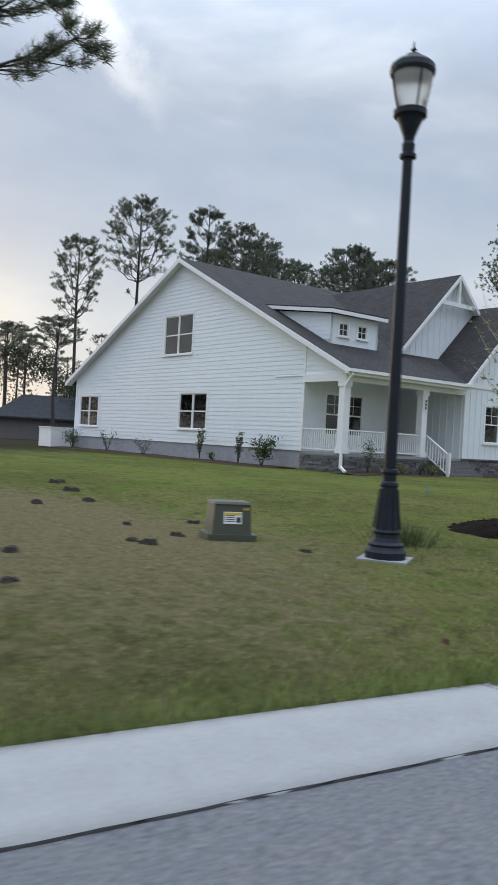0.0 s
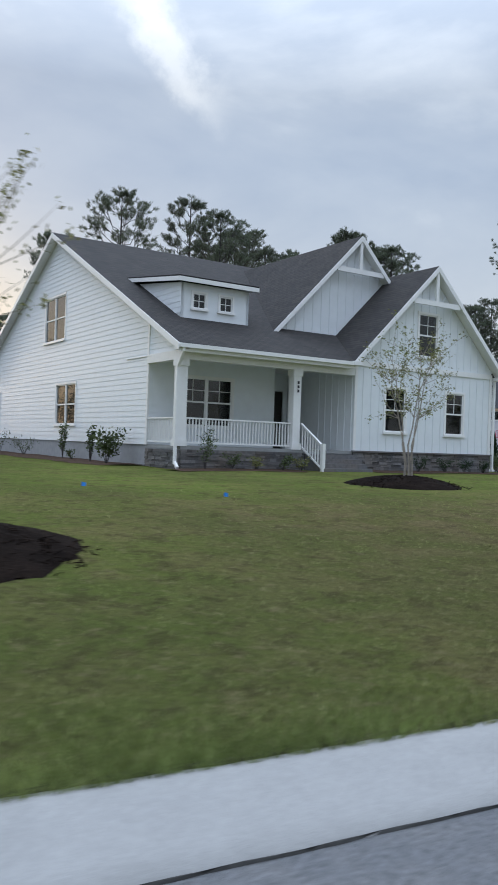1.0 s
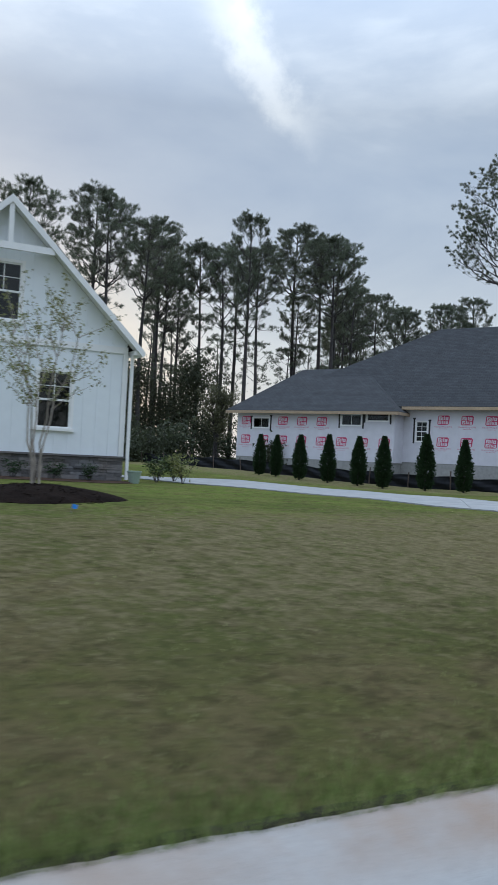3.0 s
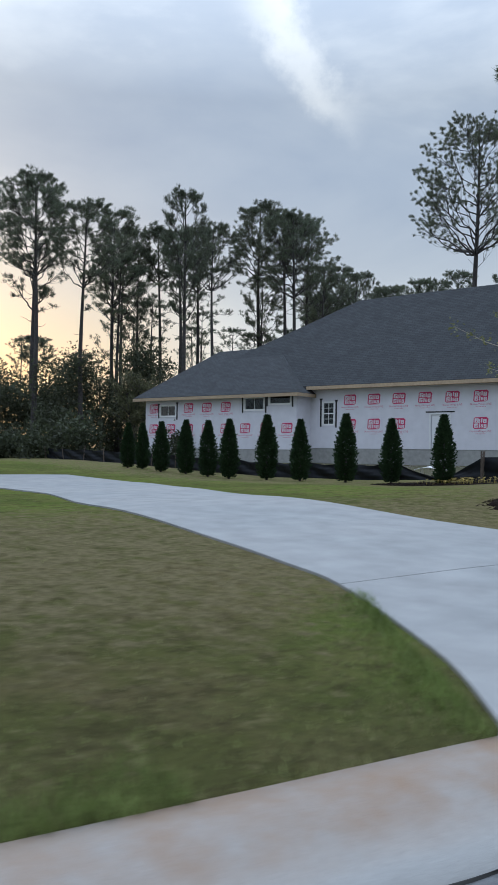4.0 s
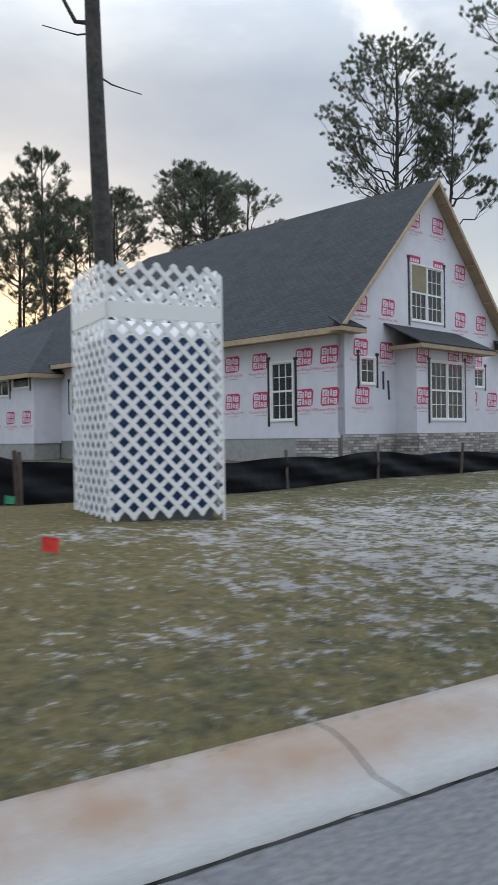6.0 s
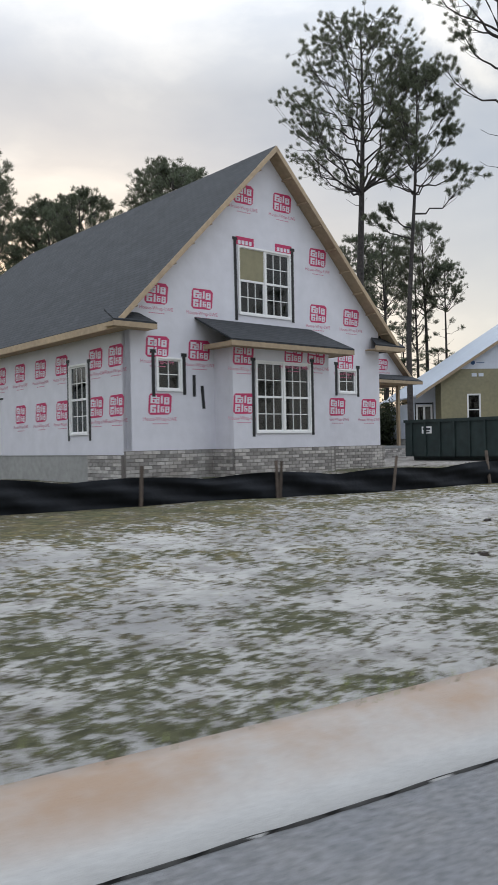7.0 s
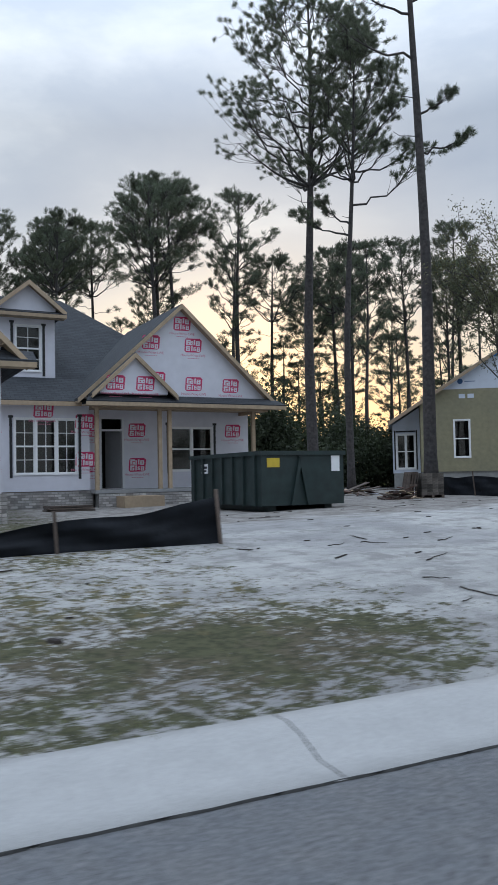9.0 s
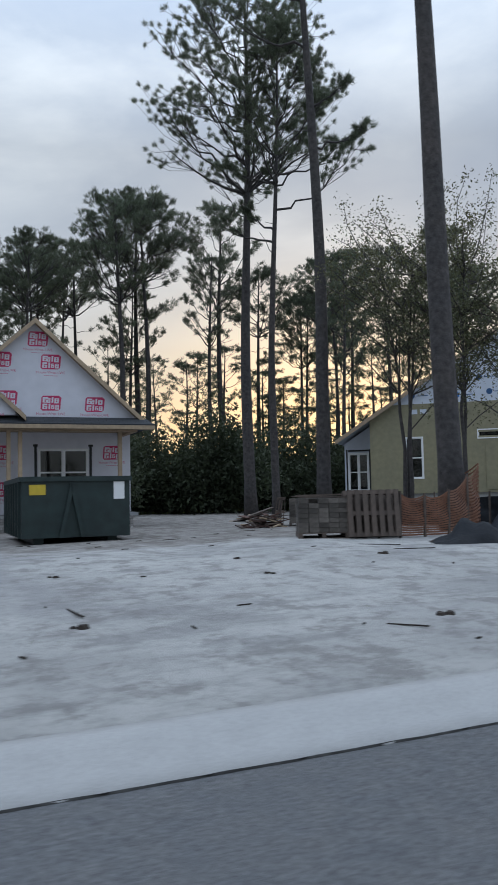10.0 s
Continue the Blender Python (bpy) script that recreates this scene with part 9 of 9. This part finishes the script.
def pallets():
    r = random.Random(8)
    base = pose(25.1, 92.1, gz(25.4, 92.6) - 0.01, 0, 0, 65.7)
    pallet(base, "weathered wooden pallet under a stack of blocks", "pallets of blocks", 1.08)
    cube = thing("block_stack", "square stack of grey-brown concrete blocks on a pallet", "block stack", base @ pose(0, 0, 0.135))
    for k in range(7):
        for i in range(5):
            for j in range(3):
                if k == 6 and (i + j) % 4 == 1:
                    continue
                part("block", BLOCK, None, cube, at=pose(0.012 + i * 0.213 + r.uniform(-0.006, 0.006), 0.01 + j * 0.355 + r.uniform(-0.012, 0.004), k * 0.102))
    for i in range(5):
        z, a = 0.86 + 0.012 * i, r.uniform(-8, 8)
        part("strap_board", Mesh().box(0, 1.2, 0, 0.09, 0, 0.022), wood_grey, cube, at=pose(-0.05 + r.uniform(-0.1, 0.1), 0.05 + 0.2 * i, z - 0.135, 0, r.uniform(-2, 2), a))
    for dx, dy, yaw, lean in ((1.14, -0.10, 4, 80), (1.18, 0.08, 2, 77), (1.12, 0.26, 7, 74), (1.22, 0.46, 3, 70)):
        pallet(base @ pose(dx, dy, 0.02, 0, 0, yaw) @ pose(0, 0, 0, lean, 0, 0) @ pose(0.98, 0, 0, 0, 0, 90), "weathered red-brown pallet leaning on its edge", "leaning pallets", 0.98)
    back = pose(15.55, 96.75, gz(15.8, 97.2) - 0.01, 0, 0, 63)
    pallet(back, "weathered wooden pallet under a stack of blocks", "pallets of blocks", 0.86)
    cube = thing("block_stack", "smaller stack of grey-brown concrete blocks on a pallet", "block stack", back @ pose(0, 0, 0.135))
    for k in range(8):
        for i in range(4):
            for j in range(3):
                part("block", BLOCK, None, cube, at=pose(0.006 + i * 0.213 + r.uniform(-0.006, 0.006), 0.01 + j * 0.355 + r.uniform(-0.012, 0.004), k * 0.102))
    for dx, lean in ((-0.30, 6), (-0.19, 4), (-0.08, 2)):
        pallet(back @ pose(dx - 0.14, 0.02, 0.0, 0, lean - 86, 0), "weathered pallet stood on edge against the blocks", "upright pallets", 1.0)


pallets()


def orange_barrier():
    """Plastic mesh slung from the pallets to the trunk and round it."""
    ob = thing("barrier_fence", "faded orange plastic mesh fence slung round a trunk", "barrier fence", Matrix())
    ux, uy = math.cos(radians(65.7)), math.sin(radians(65.7))
    pts = [(25.1 + a * ux - b * uy, 92.1 + a * uy + b * ux) for a, b in ((2.15, 0.1), (2.7, 0.25), (3.25, 0.4), (3.9, 1.3), (4.4, 2.1), (3.9, 3.0))]
    tops = [0.88, 0.82, 0.90, 1.2, 1.5, 1.4]
    m = Mesh()
    for i, ((x0, y0), (x1, y1)) in enumerate(zip(pts, pts[1:])):
        L = math.hypot(x1 - x0, y1 - y0)
        n = max(4, int(L / 0.07))
        z0, z1, h0, h1 = gz(x0, y0), gz(x1, y1), tops[i], tops[i + 1]

        def at(u, v):
            sag = 1 - 0.12 * math.sin(math.pi * u)
            return (x0 + (x1 - x0) * u + 0.03 * math.sin(9 * v + 5 * u), y0 + (y1 - y0) * u, z0 + (z1 - z0) * u + 0.05 + (h0 + (h1 - h0) * u) * sag * v)
        for k in range(17):
            v = k / 16
            for j in range(6):
                m.bar(at(j / 6, v), at((j + 1) / 6, v), 0.008, 0.036)
        for j in range(n):
            m.bar(at(j / n, 0), at(j / n, 1), 0.009, 0.006)
    part("mesh", m, orange_mesh, ob)
    for (x, y), h in zip(pts[:4], tops):
        k = Mesh()
        k.bar((x, y, gz(x, y) - 0.2), (x + 0.03, y, gz(x, y) + h + 0.1), 0.045)
        part("stake", k, wood_grey, ob)


orange_barrier()


def slumped_fabric(x, y, w, d, h, yaw, seed):
    """Slumped black silt fabric."""
    r = random.Random(seed)
    m = Mesh()
    nu, nv = 26, 10
    ph = [r.uniform(0, 6) for _ in range(4)]
    for i in range(nu + 1):
        for j in range(nv + 1):
            u, v = i / nu, j / nv
            fold = 0.25 * math.sin(17 * u + ph[0] + 3 * v) + 0.18 * math.sin(31 * u - 5 * v + ph[1]) + 0.2 * math.sin(9 * v + ph[2] + 4 * u)
            z = h * math.sin(math.pi * v) ** 0.7 * (0.75 + fold) * min(1, 5 * u, 5 * (1 - u))
            m.v.append(((u - 0.5) * w, (v - 0.5) * d + 0.08 * math.sin(11 * u + ph[3]), max(z, 0) + (-0.02 if j in (0, nv) else 0.01)))
    for i in range(nu):
        for j in range(nv):
            k = i * (nv + 1) + j
            m.f.append((k, k + nv + 1, k + nv + 2, k + 1))
            m.m.append(0)
    ob = new("slumped_fabric", m.make("slumped_fabric", silt_black, True))
    ob.matrix_world = pose(x, y, gz(x, y), 0, 0, yaw)
    tagged(ob, "slumped heap of black silt fabric on the sand", "fabric heap")


slumped_fabric(28.0, 94.9, 2.6, 1.0, 0.36, 62, 3)
slumped_fabric(27.2, 97.2, 3.2, 1.1, 0.8, 60, 4)


def rubble(name, label, category, x, y, n, spread, size, mat, seed, flat=0.4):
    """A heap of odd clods or offcuts, one mesh."""
    r = random.Random(seed)
    m = Mesh()
    for _ in range(n):
        px, py = x + r.gauss(0, spread), y + r.gauss(0, spread)
        s = size * r.uniform(0.5, 1.5)
        z = gz(px, py)
        ring = [(px + s * math.cos(a) * r.uniform(0.7, 1.1), py + s * math.sin(a) * r.uniform(0.7, 1.1)) for a in (0, 1.05, 2.1, 3.15, 4.2, 5.25)]
        m.hexa([(a, b, z - 0.02) for a, b in ring], [(px + (a - px) * 0.6, py + (b - py) * 0.6, z + s * flat * r.uniform(0.7, 1.3)) for a, b in ring])
    ob = new(name, m.make(name, mat))
    return tagged(ob, label, category)


for i, (x, y, s) in enumerate(((-1.31, 9.72, 0.13), (-1.97, 8.04, 0.10), (-1.25, 7.21, 0.09), (-2.22, 12.96, 0.09), (-2.7, 11.82, 0.07), (-1.69, 11.46, 0.09), (-4.57, 12.22, 0.11), (-4.34, 13.5, 0.10), (-6.0, 15.0, 0.14), (-5.2, 14.2, 0.12), (0.23, 10.82, 0.06), (25.24, 51.84, 0.09), (25.75, 53.24, 0.12), (30.89, 70.17, 0.09), (32.69, 70.54, 0.08), (29.18, 69.37, 0.09), (30.48, 66.96, 0.10), (30.76, 69.76, 0.10), (32.19, 77.74, 0.08), (32.04, 85.99, 0.11), (29.71, 89.23, 0.10), (33.28, 89.5, 0.09), (28.11, 89.4, 0.09), (28.75, 91.78, 0.10), (28.4, 86.46, 0.08))):
    rubble("dirt_clod", "dark clod of earth lying on dry ground", "clod", x, y, 3, s * 0.5, s * (0.68 if y > 60 else 1.0), dark_dirt, 200 + i)
rubble("stone", "small dark stone on the concrete drive", "stone", 23.53, 41.02, 1, 0.0, 0.055, dark_dirt, 260, 0.8).location.z += 0.03
rubble("brick_fragment", "reddish stone beside the kerb", "stone", 2.2, 7.9, 1, 0.0, 0.07, rust, 261, 0.8)


def flag(x, y, mat, label, h=0.42, size=0.12, yaw=30):
    ob = thing("marker_flag", label, "marker flag", pose(x, y, gz(x, y), 0, 0, yaw), "marker flags")
    m = Mesh()
    m.bar((0, 0, -0.1), (0.02, 0, h), 0.006)
    part("wire", m, post_grey, ob)
    m = Mesh()
    m.hexa([(0.02, 0, h - size), (size * 1.2, 0.03, h - size * 1.15), (size * 1.2, 0.034, h - size * 1.15), (0.02, 0.004, h - size)], [(0.02, 0, h), (size * 1.25, 0.05, h - 0.02), (size * 1.25, 0.054, h - 0.02), (0.02, 0.004, h)])
    part("flag", m, mat, ob)


flag(13.15, 21.25, blue_plastic, "blue plastic marker flag at the kerb", 0.16, 0.11)
flag(2.54, 21.5, blue_plastic, "blue plastic marker flag on the lawn", 0.16, 0.07)
flag(0.3, 20.6, blue_plastic, "blue plastic marker flag on the lawn", 0.16, 0.07)
flag(6.83, 27.56, blue_plastic, "blue plastic marker flag on the lawn", 0.12, 0.07)
flag(11.24, 34.46, blue_plastic, "blue plastic marker flag on the lawn", 0.15, 0.07)
flag(20.6, 48.7, blue_plastic, "blue plastic marker flag by the young tree", 0.3, 0.10)
flag(24.48, 55.66, green_plastic, "green plastic marker flag beside the lattice", 0.26, 0.09)
flag(26.41, 54.87, red_plastic, "red plastic marker flag low in the grass", 0.16, 0.13)


def small_round(name, label, category, x, y, profile, mat, dz=0.0, tilt=0.0):
    ob = new(name, Mesh().lathe(profile, 18).make(name, mat))
    ob.matrix_world = pose(x, y, gz(x, y) + dz, tilt, 0, 20)
    return tagged(ob, label, category)


small_round("pipe_cap", "white plastic cleanout cap on a pipe stub", "pipe cap", 24.52, 51.65, [(0.055, -0.1), (0.055, 0.07), (0.085, 0.08), (0.085, 0.15), (0.05, 0.16), (0.045, 0.185)], vinyl)
small_round("valve_lid", "green plastic valve box lid tipped on edge", "valve lid", 25.26, 54.12, [(0.09, 0.0), (0.12, 0.10), (0.15, 0.11), (0.15, 0.125), (0.05, 0.13)], green_plastic, 0.02, 8)
small_round("meter_lid", "dark meter box lid in the grass", "meter lid", 26.02, 52.94, [(0.20, 0.0), (0.18, 0.04), (0.10, 0.05)], dark_dirt)
small_round("planter_pot", "pale green glazed planter pot by the house corner", "planter", 4.12, 44.57, [(0.14, -0.02), (0.15, 0.02), (0.21, 0.33), (0.225, 0.34), (0.225, 0.38), (0.19, 0.38), (0.18, 0.30), (0.02, 0.29)], material("pale_green_glaze", (0.30, 0.38, 0.33), 0.35, vary=0.1), 0.0)
def service_post(x, y):
    """Tall grey post with a deep board fixed over its upper half."""
    ob = thing("service_post", "tall grey weathered post with a board behind the utility box", "post", pose(x, y, gz(x, y), 0, 0, 25))
    part("post", Mesh().box(-0.075, 0.075, -0.05, 0.05, -0.3, 2.02), post_grey, ob)
    part("board", Mesh().box(-0.17, 0.10, -0.09, -0.052, 1.12, 2.16), post_grey, ob)
    part("cap", Mesh().box(-0.05, 0.12, -0.06, 0.07, 2.02, 2.14), post_grey, ob)
    part("bracket", Mesh().box(0.075, 0.17, -0.03, 0.03, 1.30, 1.42), lamp_metal, ob)


service_post(22.45, 54.35)
ob = new("wooden_stake", Mesh().box(-0.02, 0.02, -0.02, 0.02, -0.2, 0.75).make("wooden_stake", wood_grey))
ob.matrix_world = pose(24.4, 53.2, gz(24.4, 53.2), 2, 3, 10)
tagged(ob, "thin wooden survey stake beside the hydrant", "stake")


def tied_bag():
    """Green mesh gravel bag tied at its neck, slumped down the kerb."""
    st = 50.82
    k = float(kerb_slope(st))
    at = pose(float(kerb_x(st)) + 0.03, st + 0.06, float(road_z(st)), 0, 0, math.degrees(math.atan2(-k, 1.0)) - 122)
    ob = thing("gravel_bag", "green woven gravel bag tied at the neck, slumped on the kerb", "gravel bag", at)

    def ground(y):
        return float(np.interp(0.85 * y, [0.0, 0.16, 0.30, 0.46, KERB_WIDTH], [0.10, 0.115, 0.085, 0.012, 0.006]))
    m = Mesh()
    rings = ((-0.03, 0.012, 0.010), (0.0, 0.030, 0.025), (0.03, 0.075, 0.04), (0.09, 0.15, 0.065), (0.18, 0.195, 0.085), (0.30, 0.215, 0.095), (0.42, 0.21, 0.085), (0.50, 0.17, 0.06), (0.535, 0.10, 0.03))
    n = 20
    for y, w, h in rings:
        for q in range(n):
            a = 2 * math.pi * q / n
            lump = 1 + 0.05 * math.sin(5 * a + 30 * y) + 0.04 * math.sin(3 * a - 17 * y)
            m.v.append((w * math.cos(a) * lump, y + 0.012 * math.sin(4 * a), ground(y) + 0.008 + h * (0.8 + math.sin(a) * lump * (1.0 if math.sin(a) > 0 else 0.75))))
    for r in range(len(rings) - 1):
        for q in range(n):
            a, b = r * n + q, r * n + (q + 1) % n
            m.f.append((a, b, b + n, a + n))
    m.f += [tuple(range(n))[::-1], tuple(range((len(rings) - 1) * n, len(rings) * n))]
    m.m = [0] * len(m.f)
    part("sack", m, green_plastic, ob, smooth=True)
    m = Mesh()
    for a in (-0.8, -0.3, 0.25, 0.9):
        m.bar((0, -0.01, 0.135), (0.07 * math.sin(a), -0.02 - 0.06 * math.cos(a), 0.16 + 0.02 * math.cos(3 * a)), 0.028, 0.018)
    part("gathered_neck", m, green_plastic, ob)
    m = Mesh()
    m.bar((-0.045, 0.185, ground(0.18) + 0.163), (0.055, 0.235, ground(0.24) + 0.172), 0.022, 0.006)
    part("tear", m, dark_dirt, ob, "dark tear in the weave")


tied_bag()


def ac_unit():
    for i, (s, d) in enumerate(((23.95, 45.3),)):
        x, y = at_h1(s, d)
        ob = thing("utility_cabinet", "white louvred screen beside the foundation", "cabinet", pose(x, y, gz(x, y), 0, 0, H1A))
        m = Mesh()
        m.box(-0.7, 0.7, -0.9, 0.9, -0.2, 1.15)
        part("body", m, white_paint, ob)
        part("lid", Mesh().box(-0.74, 0.74, -0.94, 0.94, 1.15, 1.21), white_paint, ob)


ac_unit()


def litter():
    """Sticks, offcuts and scraps scattered over the sand; one mesh."""
    r = random.Random(19)
    m = Mesh()
    for _ in range(130):
        s = r.uniform(70, 97)
        lat = r.uniform(0.8, 17)
        x, y, z = beside(s, lat)
        a = r.uniform(0, math.pi)
        L = r.uniform(0.03, 0.18) if r.random() < 0.82 else r.uniform(0.3, 0.9)
        d = Vector((math.cos(a), math.sin(a), 0)) * L
        m.bar(Vector((x, y, z + 0.01)) - d / 2, Vector((x, y, z + 0.015)) + d / 2, r.uniform(0.01, 0.028), 0.014)
    tagged(new("twig_litter", m.make("twig_litter", dark_dirt)), "dark twigs and scraps scattered over the sand", "litter", kind="stuff")


litter()


def fallen_stick(x0, y0, x1, y1, seed):
    """A crooked dead stick lying on the sand."""
    r = random.Random(seed)
    a, b = Vector((x0, y0, 0)), Vector((x1, y1, 0))
    side = (b - a).cross(Vector((0, 0, 1)))
    bow = r.uniform(-0.10, 0.10)
    pts = []
    for i in range(7):
        u = i / 6
        p = a.lerp(b, u) + side * (bow * math.sin(math.pi * u) + r.gauss(0, 0.015))
        pts.append((p.x, p.y, gz(p.x, p.y) + 0.012 + r.uniform(0, 0.012)))
    thick = 0.006 + 0.006 * min(1.0, (b - a).length)
    m = Mesh()
    m.tube(pts, [thick * (1 - 0.5 * i / 6) for i in range(7)], 6)
    tagged(new("stick", m.make("stick", dark_dirt, True)), "dark crooked dead stick lying on bare sand", "stick", "fallen sticks")


for i, ends in enumerate(((31.74, 82.14, 31.96, 82.36), (32.38, 82.07, 33.25, 82.06), (33.77, 81.53, 33.17, 82.34), (32.42, 82.88, 32.19, 83.33), (31.68, 84.48, 31.78, 85.05), (34.89, 82.49, 35.14, 82.71), (30.83, 83.05, 30.47, 83.71), (32.9, 81.6, 32.85, 81.8), (29.34, 84.65, 29.14, 85.12), (28.84, 82.9, 28.74, 83.27), (28.81, 83.53, 29.18, 83.77), (31.87, 83.57, 31.72, 84.09), (34.42, 81.7, 34.34, 81.96))):
    fallen_stick(*ends, 400 + i)


def lumber_heaps():
    r = random.Random(23)
    for name, label, x, y, n, L, wide in (("lumber_pile", "low jumbled pile of dark timber offcuts", 15.15, 95.95, 64, 0.75, 0.36), ("sheet_pile", "loose sheets and lumber dumped before the thicket", 9.5, 98.8, 22, 1.7, 0.8)):
        ob = thing(name, label, "lumber pile", pose(x, y, gz(x, y)))
        for i in range(n):
            a = r.gauss(0.9, 0.8)
            cx, cy = r.gauss(0, wide), r.gauss(0, wide)
            c = Vector((cx, cy, 0.03 + 0.42 * r.random() * max(0.05, 1 - (cx * cx + cy * cy) / (2.2 * wide * wide))))
            d = Vector((math.cos(a), math.sin(a), r.gauss(0, 0.16))) * L * r.uniform(0.35, 1.1)
            k = Mesh()
            k.bar(c - d / 2, c + d / 2, r.choice((0.07, 0.14, 0.34)) if L > 1 else r.choice((0.06, 0.09, 0.16)), 0.035)
            part("timber", k, r.choices((wood_grey, wood_red, wood_raw, wrap_white), (5, 5, 1, 1 if L > 1 else 0.2))[0], ob)


lumber_heaps()


def porch_step():
    x, y = world_of(H2A, 87.4, -7.2)
    ob = new("plywood_step", Mesh().box(-0.75, 0.75, -0.5, 0.45, 0, 0.42).make("plywood_step", wood_raw))
    ob.matrix_world = pose(x, y, gz(x, y) - 0.03, 0, 0, H2A)
    tagged(ob, "makeshift plywood step before the unfinished porch", "step")


porch_step()


def far_house():
    """Low house with a dark roof beyond the lawn."""
    x, y = -43.5, 61.0
    ob = thing("house", "distant low house with a dark hipped roof", "house", pose(x, y, gz(x, y), 0, 0, 35))
    part("wall", Mesh().box(0, 11, 0, 8, -0.3, 2.1), stone_mat, ob)
    roof_plane("roof", [(-0.5, -0.5, 2.0), (11.5, -0.5, 2.0), (8.5, 4, 4.2), (2.5, 4, 4.2)], ob, shingle_dark, 0.15)
    roof_plane("roof", [(11.5, -0.5, 2.0), (11.5, 8.5, 2.0), (8.5, 4, 4.2)], ob, shingle_dark, 0.15)
    roof_plane("roof", [(11.5, 8.5, 2.0), (-0.5, 8.5, 2.0), (2.5, 4, 4.2), (8.5, 4, 4.2)], ob, shingle_dark, 0.15)
    roof_plane("roof", [(-0.5, 8.5, 2.0), (-0.5, -0.5, 2.0), (2.5, 4, 4.2)], ob, shingle_dark, 0.15)


far_house()


def porch_lumber():
    """Short planks stacked before the unfinished porch."""
    x, y = world_of(H2A, 84.6, -8.0)
    ob = thing("plank_stack", "low stack of grey planks lying before the porch", "lumber stack", pose(x, y, gz(x, y), 0, 0, H2A))
    r = random.Random(6)
    for i in range(9):
        k = Mesh()
        k.box(-0.75 + r.uniform(-0.1, 0.1), 0.75 + r.uniform(-0.1, 0.1), (i % 3) * 0.2 - 0.3, (i % 3) * 0.2 - 0.12, (i // 3) * 0.07, (i // 3) * 0.07 + 0.05)
        part("plank", k, wood_grey, ob)


porch_lumber()
